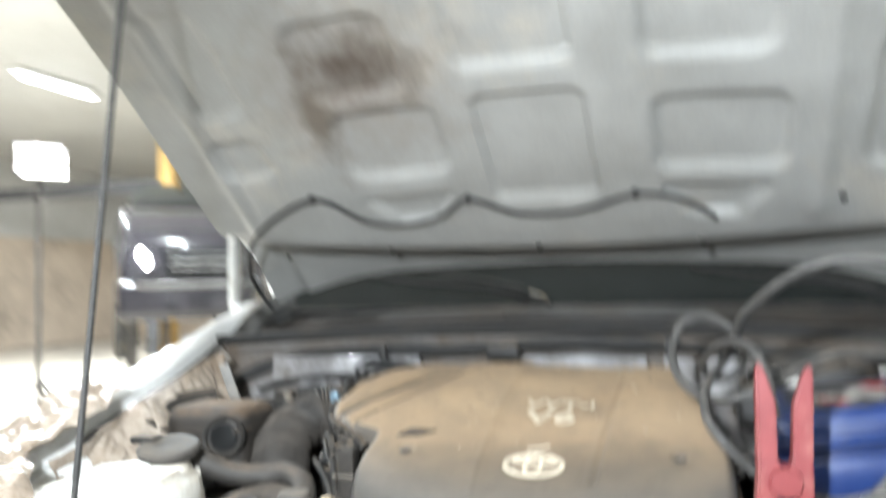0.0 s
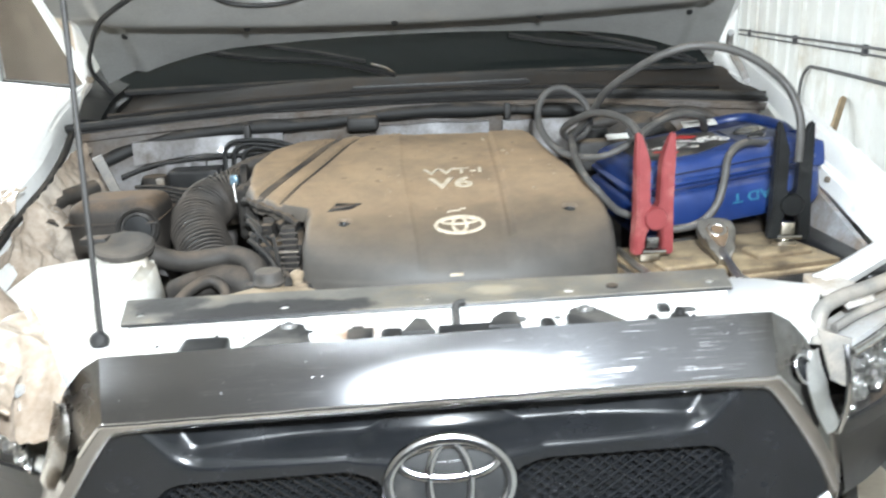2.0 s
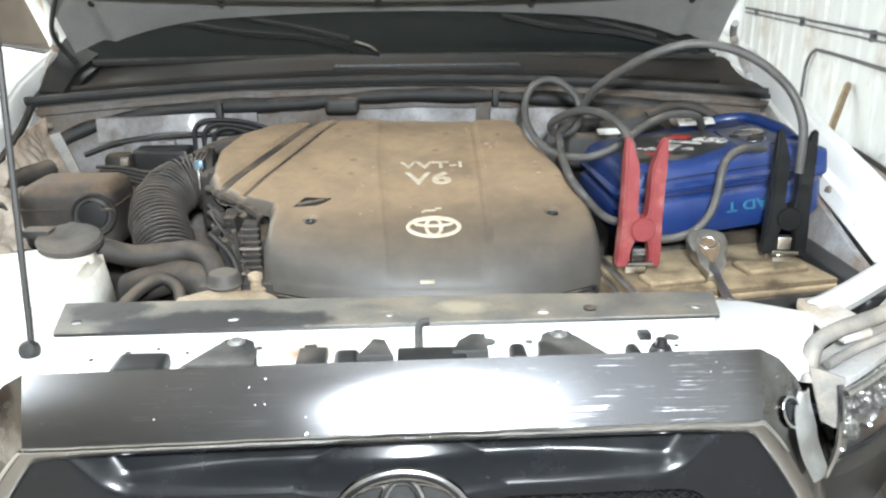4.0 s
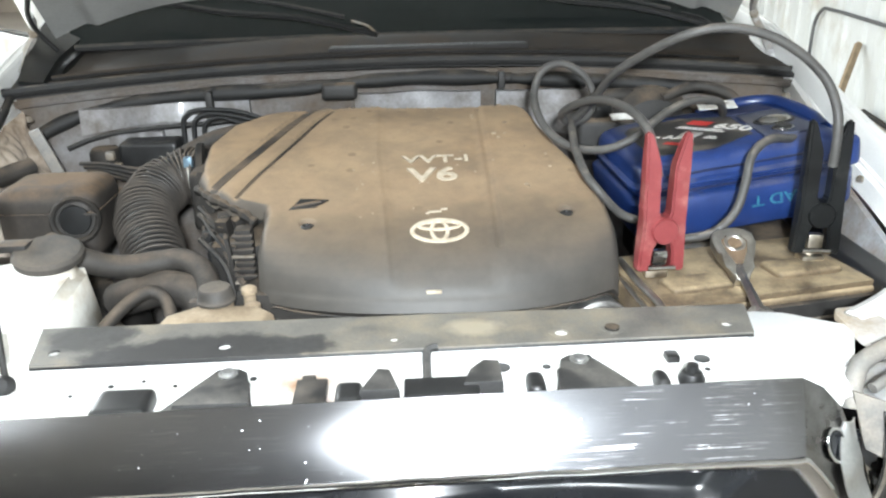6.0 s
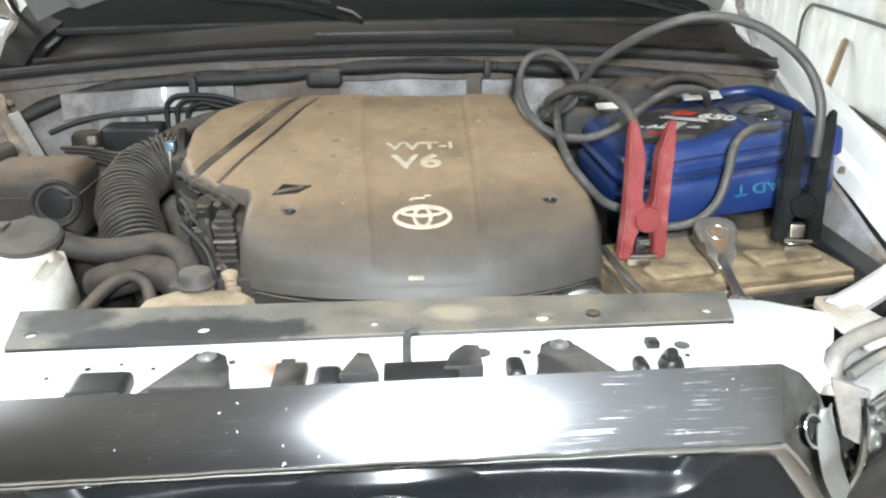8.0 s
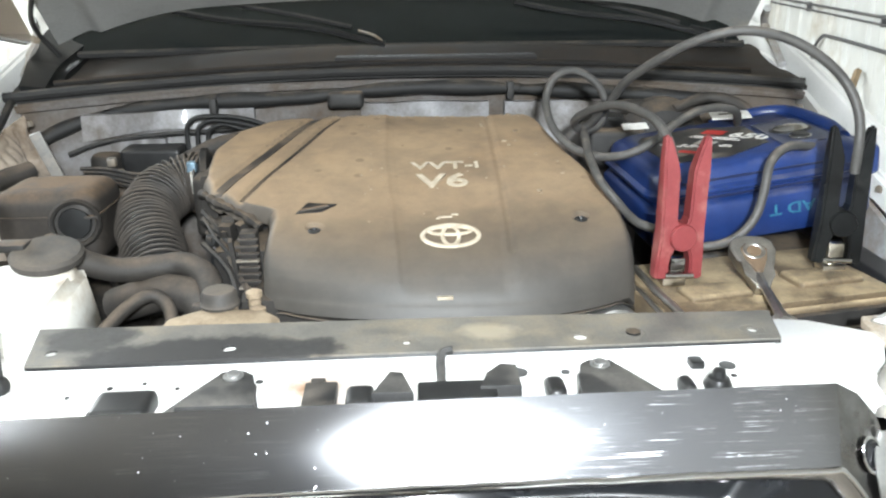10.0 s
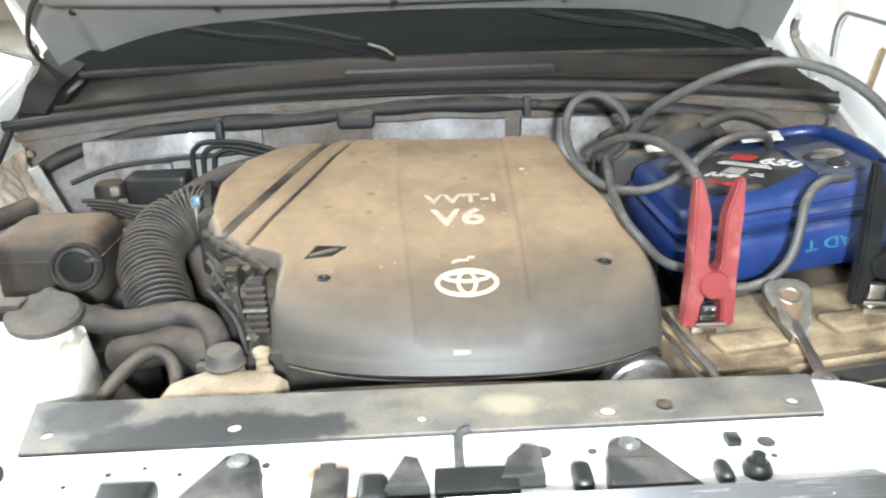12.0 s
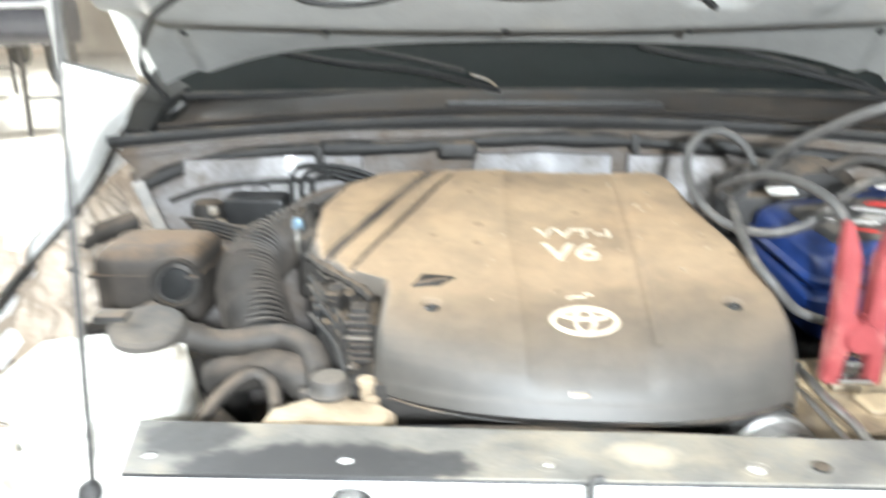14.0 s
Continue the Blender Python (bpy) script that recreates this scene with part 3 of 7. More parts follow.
def wall_sheet_mesh():
    """One sheet 2.2 m wide with four trapezoid ribs standing towards the room."""
    prof, step = [], 0.55
    for k in range(4):
        y = k * step
        prof += [(0.0, y + 0.002), (0.0, y + 0.21), (-0.030, y + 0.240), (-0.030, y + 0.300), (0.0, y + 0.330), (0.0, y + step - 0.002)]
    rings = [[(px, py, z) for px, py in prof] + [(0.010, 2.198, z), (0.010, 0.002, z)] for z in (0.0, ZC)]
    bm = loft_bm(rings)
    mesh = bpy.data.meshes.new("wall_sheet")
    bmesh.ops.recalc_face_normals(bm, faces=bm.faces)
    bm.to_mesh(mesh)
    bm.free()
    mesh.materials.append(M_SHEET)
    return mesh


sheet_mesh = wall_sheet_mesh()
for k in range(13):
    s = new("wall_sheet", sheet_mesh)
    s.parent, s.location = wall_east, (0, k * 2.2, 0)


def on_wall(y_along, z, off=-0.045):
    """A point off-wall metres from the sheet wall; y_along is the y of the room."""
    return wall_m @ Vector((off, (y_along + 9) / math.cos(radians(-wall_yaw)), z))


rail = thing("conduit", "grey steel conduit pair clipped along the white wall", "conduit")
part("pipe", tube_bm([on_wall(y, 1.045) for y in (2.0, 16.0)], 0.013, 8), M_PIPE, rail)
part("pipe", tube_bm([on_wall(y, 0.985) for y in (2.0, 16.0)], 0.010, 8), M_PIPE, rail)
for y in (3.8, 6.0, 8.2, 10.5, 12.7):
    c = on_wall(y, 1.015, -0.03)
    part("clip", moved(box_bm(-0.026, 0.018, -0.02, 0.02, -0.05, 0.05, 0.003), Matrix.Translation(c) @ pose(0, 0, 0, 0, 0, wall_yaw)), M_PIPE, rail)
bent = thing("bent_pipe", "grey pipe bending down along the white wall", "pipe")
part("pipe", tube_bm([on_wall(y, z) for y, z in ((2.0, 0.755), (5.2, 0.772), (7.2, 0.772), (7.60, 0.735), (7.80, 0.57), (7.83, 0.25), (7.83, 0.0))], 0.018, 8), M_PIPE, bent)
low = thing("air_hose", "dark rubber air hose lying along the foot of the wall", "hose")
part("hose", tube_bm([on_wall(y, 0.022, off) for y, off in ((1.0, -0.10), (2.6, -0.06), (4.2, -0.09), (6.0, -0.05))], 0.022, 8), M_RUBBER, low)
board = thing("wooden_batten", "brown weathered batten leaning on the wall", "batten")
p0, p1 = on_wall(5.75, 0.0, -0.40), on_wall(6.35, 0.56, -0.06)
part("batten", tube_bm([p0, p0.lerp(p1, 0.5), p1], 0.034, 4), M_STAIN, board)
post = thing("black_post", "short black rubber-capped steel post", "post")
part("pole", tube_bm([on_wall(5.3, 0.0, -0.95), on_wall(5.3, 0.46, -0.95)], 0.04, 12), M_PAINTED_STEEL, post)
part("cap", tube_bm([on_wall(5.3, 0.46, -0.95), on_wall(5.3, 0.56, -0.95)], 0.05, 12), M_BLACK, post)


def ceiling_light(x, y):
    lt = thing("ceiling_light", "white twin-tube fluorescent ceiling fitting", "ceiling light", "ceiling lights")
    lt.location = (x, y, ZC)
    part("housing", box_bm(-0.15, 0.15, -0.78, 0.78, -0.07, 0.0, 0.006), M_PLAINWALL, lt)
    for sx in (-0.07, 0.07):
        part("tube", tube_bm([(sx, -0.72, -0.095), (sx, 0.72, -0.095)], 0.018, 10), M_TUBE, lt)


for lx, ly in LAMPS:
    ceiling_light(lx, ly)


# ---- the dark car standing raised at the back ----


def raised_car():
    m = pose(-5.29, 7.44, 0.60, 0, 0, 37.7)
    car = thing("dark_car", "dark car raised on steel stands with lit headlamps", "car", "", m @ Matrix.Diagonal((1.2, 1.2, 1.9, 1)))

    def ring(y, hw, z0, z1, shoulder, top):
        return [(-hw, y, z0), (-hw, y, shoulder), (-hw * top, y, z1), (hw * top, y, z1), (hw, y, shoulder), (hw, y, z0)]
    body = loft_bm([ring(0.0, 0.80, 0.30, 0.72, 0.60, 0.92), ring(0.25, 0.88, 0.28, 0.86, 0.70, 0.9), ring(1.2, 0.92, 0.28, 1.0, 0.82, 0.88), ring(3.4, 0.92, 0.28, 1.0, 0.85, 0.88), ring(4.4, 0.86, 0.35, 0.9, 0.75, 0.9)])
    bmesh.ops.bevel(body, geom=list(body.edges), offset=0.04, segments=3, affect="EDGES")
    part("body", body, M_CARBLACK, car)
    cab = loft_bm([ring(1.15, 0.80, 0.96, 1.0, 0.98, 0.9), ring(1.85, 0.74, 0.96, 1.20, 1.1, 0.85), ring(3.0, 0.74, 0.96, 1.20, 1.1, 0.85), ring(3.8, 0.78, 0.96, 1.0, 0.98, 0.9)])
    bmesh.ops.bevel(cab, geom=list(cab.edges), offset=0.03, segments=2, affect="EDGES")
    part("cabin", cab, M_WINDSHIELD, car)
    part("bumper", box_bm(-0.84, 0.84, -0.12, 0.12, 0.22, 0.46, 0.05, 3), M_CARBLACK, car)
    part("bumper_trim", box_bm(-0.70, 0.70, -0.135, -0.11, 0.42, 0.455, 0.008), M_BRIGHTCHROME, car)
    grille = part("grille", box_bm(-0.42, 0.42, -0.03, 0.03, 0.50, 0.66, 0.015), M_GLOSSBLACK, car)
    for z in (0.54, 0.58, 0.62):
        part("slat", box_bm(-0.38, 0.38, -0.045, -0.02, z - 0.008, z + 0.008, 0.003), M_BRIGHTCHROME, grille)
    for sx in (-1, 1):
        lamp = part("headlamp", box_bm(sx * 0.62 - 0.17, sx * 0.62 + 0.17, -0.06, 0.12, 0.52, 0.68, 0.03, 3), M_LENS, car)
        part("bulb", turn_bm([(0.0, 0), (0.055, 0.01), (0.06, 0.05), (0.0, 0.06)], pose(sx * 0.60, -0.055, 0.60, 90, 0, 0), 16), M_HEADLAMP_ON, lamp)
        for y in (0.85, 3.5):
            wheel = part("wheel", turn_bm([(0.18, -0.10), (0.29, -0.10), (0.32, -0.06), (0.32, 0.06), (0.29, 0.10), (0.18, 0.10)], pose(sx * 0.80, y, 0.26, 0, 90, 0), 28), M_TYRE, car)
            part("rim", turn_bm([(0.02, -0.06), (0.18, -0.09), (0.18, 0.09), (0.02, 0.06)], pose(sx * 0.80, y, 0.26, 0, 90, 0), 20), M_ALLOY, wheel)
    for sx in (-0.55, 0.55):
        for y in (0.35, 3.9):
            st = thing("car_stand", "dark steel trestle stand under the raised car", "stand", "stands under the raised car", m @ pose(sx * 1.2, y * 1.2, -0.60))
            for a in (-0.20, 0.20):
                part("leg", tube_bm([(a * 1.15, 0, 0.0), (a, 0, 1.06)], 0.03, 8), M_PAINTED_STEEL, st)
            part("crossbar", box_bm(-0.22, 0.22, -0.025, 0.025, 0.40, 0.44, 0.004), M_PAINTED_STEEL, st)
            part("head", box_bm(-0.27, 0.27, -0.05, 0.05, 1.05, 1.12, 0.006), M_PAINTED_STEEL, st)


raised_car()
pillar = thing("steel_column", "ochre painted steel column of the workshop", "column")
part("column", box_bm(-9.35, -9.10, 11.9, 12.15, 0, ZC, 0.01), M_ORANGE, pillar)
part("base_plate", box_bm(-9.5, -8.95, 11.75, 12.3, 0, 0.03, 0.004), M_ORANGE, pillar)
beam = thing("lift_beam", "grey steel beam across the workshop", "beam")
part("beam", box_bm(-15.8, -10.2, 13.0, 13.25, 3.35, 3.60, 0.01), M_PIPE, beam)
for x in (-15.0, -10.4):
    part("upright", box_bm(x - 0.1, x + 0.1, 13.02, 13.23, 0, 3.35, 0.01), M_PIPE, beam)


def floodlight():
    fl = thing("floodlight", "lit white floodlight on a slim black mast", "floodlight")
    m = look(FLOOD, (-0.6, 0.5, 0.9))
    part("case", moved(box_bm(-0.23, 0.23, -0.16, 0.16, -0.07, 0.10, 0.02, 3), m), M_PAINTED_STEEL, fl)
    part("lamp_face", moved(box_bm(-0.20, 0.20, -0.13, 0.13, -0.085, -0.072, 0.004), m), M_FLOODFACE, fl)
    part("mast", tube_bm([FLOOD + Vector((-0.15, 0.12, -2.67)), FLOOD + Vector((-0.15, 0.12, 0.0)), FLOOD + Vector((-0.02, 0.02, 0.02))], 0.025, 8, 3), M_PAINTED_STEEL, fl)
    for a in (0, 120, 240):
        p = FLOOD + Vector((-0.15, 0.12, -2.67))
        part("leg", tube_bm([p + Vector((0, 0, 0.5)), p + Vector((0.5 * math.cos(radians(a)), 0.5 * math.sin(radians(a)), 0.015))], 0.015, 6), M_PAINTED_STEEL, fl)


floodlight()

# ---- the white pickup with its hood up ----
car = thing("white_pickup", "white pickup with its hood propped open and dusty engine bay", "car")
SIDES = ((-1, "driver"), (1, "passenger"))


def fender_z(y):
    return eased([(-0.05, 1.035), (0.10, 1.065), (0.35, 1.125), (0.50, 1.172), (0.80, 1.250), (1.20, 1.352), (1.5, 1.385)], y)


def fender_bm(s):
    """Front wing: hood gutter, rounded top, bulging side and wheel arch."""
    rings = []
    for k in range(41):
        y = 0.17 + 1.31 * k / 40
        z = fender_z(y)
        arch = 0.40 + 0.50 * math.sqrt(max(0.0, 1 - ((y - 0.62) / 0.50) ** 2)) if abs(y - 0.62) < 0.5 else 0.40
        out = 0.985 - 0.14 * max(0.0, (0.30 - y) / 0.30) ** 1.5
        low = min(arch, z - 0.16)
        side = [(out + 0.015 - 0.03 * t * t, z - 0.11 - (z - 0.11 - low) * t) for t in (0.0, 0.3, 0.6, 0.8, 1.0)]
        nar = (1 - 0.55 * min(1, max(0, (y - 0.72) / 0.30))) * (0.52 if s > 0 else 1.0)
        prof = [(out - 0.145 * nar, z - 0.085), (out - 0.13 * nar, z - 0.05), (out - 0.095 * nar, z - 0.047), (out - 0.085 * nar, z - 0.010), (out - 0.070 * nar, z), (out - 0.045 * nar, z + 0.002), (out - 0.02 * nar, z - 0.012), (out, z - 0.05)] + side
        back = [(px - 0.012, pz - 0.006) for px, pz in prof[::-1]]
        rings.append([(s * px, y, pz) for px, pz in prof + back])
    return loft_bm(rings)


for s, _ in SIDES:
    fender = part("fender", fender_bm(s), M_WHITE, car, "white painted front wing with a hood gutter")
    if s < 0:
        part("seal", tube_bm([(s * x, y, fender_z(y) - 0.046) for x, y in ((0.868, 0.40), (0.868, 0.55), (0.868, 0.70), (0.888, 0.86), (0.918, 1.02), (0.924, 1.18))], 0.009, 8), M_RUBBER, fender, "black rubber hood seal")
    if s > 0:
        part("gutter", sheet_bm(lambda u, v: ((0.985 - 0.14 * max(0.0, (0.30 - (0.10 + 1.08 * u)) / 0.30) ** 1.5) - (0.088 + 0.066 * v) * (1 - 0.55 * min(1, max(0, (0.10 + 1.08 * u - 0.72) / 0.30))) * 0.52, 0.10 + 1.08 * u, fender_z(0.10 + 1.08 * u) - 0.012 - 0.030 * min(1, 4 * v) - 0.045 * max(0, v - 0.25)), 20, 8, 0.002, (0.6, 0, -0.8)), M_APRON, fender, "stained grey hood gutter")
    # the driver side gets the darkened firewall paint in place of shade
    apron = part("apron", sheet_bm(lambda u, v, s=s: (s * ((0.905 if s > 0 else 0.865) + (0.045 if s > 0 else 0.075) * max(0, u - 0.6) / 0.4 - 0.05 * math.sin(math.pi * v) - 0.03 * math.sin(3.1 * u + 1) * v), 0.06 + 1.10 * u, 0.58 + (fender_z(0.06 + 1.10 * u) - 0.095 - 0.58) * v), 16, 8, 0.012, (s, 0, 0)), M_APRON if s > 0 else M_FIREWALL, car, "stained grey inner wing panel, shade in the driver side's colour")
    for y in (0.25, 0.55, 0.92):
        part("bolt", turn_bm([(0.011, 0), (0.011, 0.006), (0.007, 0.012), (0.0, 0.012)], pose(s * (0.905 if s > 0 else 0.852), y, fender_z(y) - 0.072), 6), M_ALLOY, apron)
    part("strut_tower", turn_bm([(0.17, 0.62), (0.15, 0.9), (0.12, 0.985), (0.09, 1.0), (0.04, 1.0), (0.03, 1.015), (0.0, 1.016)], Matrix.Translation((s * 0.70, 0.62, -0.06)), 24), M_APRON if s > 0 else M_GRIME, car)

# bay floor, engine mass and firewall
part("bay_floor", box_bm(-0.80, 0.80, 0.0, 1.16, 0.52, 0.56, 0.01), M_GRIME, car)
block = part("engine_block", box_bm(-0.30, 0.36, 0.33, 1.02, 0.57, 1.02, 0.03), M_GRIME, car, "grimy engine block under the cover")
part("valve_cover", box_bm(0.27, 0.39, 0.42, 0.95, 0.9, 1.055, 0.02), M_ALLOY, block)
part("valve_cover", box_bm(-0.36, -0.24, 0.45, 0.98, 0.9, 1.065, 0.02), M_GRIME, block)
part("alternator", turn_bm([(0.025, 0), (0.055, 0.004), (0.060, 0.014), (0.056, 0.018), (0.056, 0.024), (0.066, 0.030), (0.070, 0.05), (0.064, 0.054), (0.064, 0.062), (0.070, 0.068), (0.070, 0.10), (0.06, 0.12), (0.03, 0.13)], pose(0.352, 0.245, 0.918, -90, 0, 12), 24), M_CASTBRIGHT, block, "shiny alloy housing at the front of the engine")
part("fan_shroud", sheet_bm(lambda u, v: (-0.42 + 0.78 * u, 0.13 + 0.03 * v, 0.62 + 0.42 * v - 0.02 * (2 * u - 1) ** 2), 12, 6, 0.02, (0, 1, 0)), M_BLACKDUST, car)
part("radiator", box_bm(-0.45, 0.45, 0.03, 0.12, 0.55, 1.0, 0.01), M_GRIME, car)


def cowl_y(x):
    return 1.165 - 0.165 * (x / 0.9) ** 2


def cowl_z(x):
    return 1.288 - 0.022 * (x / 0.9) ** 2


# the firewall's colour carries the bay's shade as well as its grime
wall = part("firewall", sheet_bm(lambda u, v: (-0.93 + 1.86 * u, cowl_y(-0.93 + 1.86 * u) + 0.012 - 0.05 * math.sin(math.pi * v) * (0.5 + 0.5 * math.sin(9 * u)), 0.56 + 0.70 * v), 30, 10, 0.012, (0, 1, 0)), M_FIREWALL, car, "grimy pale-painted firewall with shade put into its colour")
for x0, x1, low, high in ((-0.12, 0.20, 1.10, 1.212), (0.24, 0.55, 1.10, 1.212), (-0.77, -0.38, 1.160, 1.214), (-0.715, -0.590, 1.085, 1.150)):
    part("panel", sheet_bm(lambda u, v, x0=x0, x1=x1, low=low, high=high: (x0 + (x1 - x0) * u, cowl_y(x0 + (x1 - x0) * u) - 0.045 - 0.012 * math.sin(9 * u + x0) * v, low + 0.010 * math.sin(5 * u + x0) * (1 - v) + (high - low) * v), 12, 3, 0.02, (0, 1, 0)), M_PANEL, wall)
part("panel_edge", tube_bm([(x, cowl_y(x) - 0.055, z) for x, z in ((-0.80, 1.128), (-0.72, 1.152), (-0.60, 1.160), (-0.48, 1.161), (-0.36, 1.168))], 0.006, 8), M_RUBBER, wall)
cowl = part("cowl", sheet_bm(lambda u, v: (-0.95 + 1.90 * u, cowl_y(-0.95 + 1.9 * u) + v * (1.345 - cowl_y(-0.95 + 1.9 * u)), cowl_z(-0.95 + 1.9 * u) - 0.010 + v * (0.052 + 0.01 * (2 * u - 1) ** 2) + 0.004 * math.sin(v * 9)), 40, 12, 0.01, (0, 0, -1)), M_COWL, car, "grey plastic cowl below the windshield")
arc = [0.094 * k for k in range(-10, 11)]
corner_bm = loft_bm([[(-0.935, 1.03, 1.225), (-0.83, 1.03, 1.230), (-0.84, 1.03, 1.270), (-0.93, 1.03, 1.275)], [(-0.955, 1.16, 1.245), (-0.84, 1.16, 1.252), (-0.845, 1.16, 1.312), (-0.95, 1.16, 1.335)], [(-0.975, 1.34, 1.265), (-0.83, 1.34, 1.275), (-0.84, 1.34, 1.345), (-0.97, 1.34, 1.385)], [(-0.985, 1.48, 1.30), (-0.86, 1.48, 1.31), (-0.87, 1.48, 1.372), (-0.98, 1.48, 1.42)]])
bmesh.ops.bevel(corner_bm, geom=list(corner_bm.edges), offset=0.016, segments=3, affect="EDGES")
cowl_corner = part("cowl_corner", corner_bm, M_CLAMPBLACK, cowl, "dark moulded corner of the cowl")
part("cowl_seal", tube_bm([(x, cowl_y(x) - 0.004, cowl_z(x) - 0.003) for x in arc], 0.012, 8, 3), M_RUBBER, car, "black rubber weatherstrip along the cowl")
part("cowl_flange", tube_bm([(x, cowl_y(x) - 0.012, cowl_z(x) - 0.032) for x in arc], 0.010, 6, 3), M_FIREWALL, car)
part("cowl_ridge", tube_bm([(x, cowl_y(x) + 0.055, cowl_z(x) + 0.012) for x in arc[1:-1]], 0.007, 6, 3), M_COWL, cowl)
harness = part("harness", tube_bm([(-0.91, 0.95, 1.12), (-0.84, 1.01, 1.172), (-0.70, 1.05, 1.214), (-0.5, 1.075, 1.230), (-0.28, 1.09, 1.232), (-0.14, 1.10, 1.244), (0.05, 1.118, 1.249), (0.253, 1.115, 1.243), (0.30, 1.112, 1.240), (0.5, 1.09, 1.232), (0.75, 1.03, 1.215)], 0.015, 10, 8, lambda s: 0.0155 + 0.003 * math.sin(23 * s) + 0.002 * math.sin(61 * s)), M_RUBBER, car, "black dusty wiring harness along the firewall")
for x, y, z in ((-0.47, 1.06, 1.222), (0.253, 1.11, 1.243)):
    part("clip", box_bm(x - 0.009, x + 0.009, y - 0.019, y + 0.012, z - 0.026, z + 0.020, 0.006), M_BLACKDUST, harness)
part("harness_block", box_bm(-0.200, -0.110, 1.075, 1.11, 1.205, 1.248, 0.014, 3), M_BLACKDUST, harness)
vent = part("intake_vent", box_bm(-0.19, 0.34, 1.235, 1.285, 1.296, 1.311, 0.003), M_COWL, cowl)
for k in range(6):
    part("slat", box_bm(-0.185, 0.335, 1.238 + k * 0.008, 1.241 + k * 0.008, 1.3095, 1.3125, 0), M_BLACK, vent)


# windshield, wipers, cabin
def shield(u, v):
    x = -0.90 + 1.80 * u
    return (x * (1 - 0.14 * v), 1.365 - 0.09 * (2 * u - 1) ** 2 + 0.78 * v, 1.322 + 0.47 * v)


windshield = part("windshield", sheet_bm(shield, 20, 8, 0.006, (0, 0.5, -0.85)), M_WINDSHIELD, car, "dark tinted windshield glass")
part("windshield_trim", tube_bm([Vector(shield(u / 10, 0.0)) + Vector((0, -0.006, 0.004)) for u in range(11)], 0.010, 6, 3), M_RUBBER, car)
for pivot, tip in (((-0.62, 1.245, 1.345), (-0.098, 1.285, 1.362)), ((0.30, 1.30, 1.352), (0.80, 1.30, 1.358))):
    pv, tp = Vector(pivot), Vector(tip)
    arm = part("wiper", tube_bm([tp + Vector((0.04, -0.055, -0.018)), tp.lerp(pv, 0.3) + Vector((0, 0.0, 0.03)), tp.lerp(pv, 0.7) + Vector((0, 0.05, 0.055)), pv + Vector((0, 0.10, 0.085))], 0.008, 6), M_BLACK, car, "black windshield wiper arm")
    part("wiper_blade", tube_bm([tp + Vector((-0.05, 0.05, 0.02)), tp.lerp(pv, 0.5) + Vector((0, 0.11, 0.07)), pv + Vector((-0.05, 0.16, 0.125))], 0.006, 6), M_RUBBER, arm)
    # thin tube added as the highlight on the left wiper; black on the right
    part("tip_streak", tube_bm([tp + Vector((-0.030, 0.018, 0.012)), tp + Vector((0.012, -0.012, 0.002)), tp + Vector((0.034, -0.040, -0.012))], 0.0036, 8), M_ALLOY if pivot[0] < 0 else M_BLACK, arm)


def cab_ring(y, hw, z0, zs, hwt, z1):
    return [(-hw, y, z0), (-hw, y, zs), (-hwt, y, z1 - 0.03), (-hwt + 0.08, y, z1), (hwt - 0.08, y, z1), (hwt, y, z1 - 0.03), (hw, y, zs), (hw, y, z0)]


part("roof", loft_bm([cab_ring(2.10, 0.66, 1.76, 1.78, 0.64, 1.80), cab_ring(2.35, 0.70, 1.77, 1.79, 0.66, 1.84), cab_ring(3.10, 0.70, 1.77, 1.79, 0.66, 1.85), cab_ring(3.55, 0.68, 1.76, 1.78, 0.64, 1.81)]), M_WHITE, car)
part("dashboard", box_bm(-0.74, 0.74, 1.62, 1.95, 1.10, 1.34, 0.05, 3), M_BLACK, car)
part("cab_floor", box_bm(-0.86, 0.86, 1.40, 3.6, 0.40, 0.50, 0.02), M_BLACK, car)
part("cab_back", box_bm(-0.72, 0.72, 3.50, 3.56, 0.5, 1.78, 0.02), M_WHITE, car)
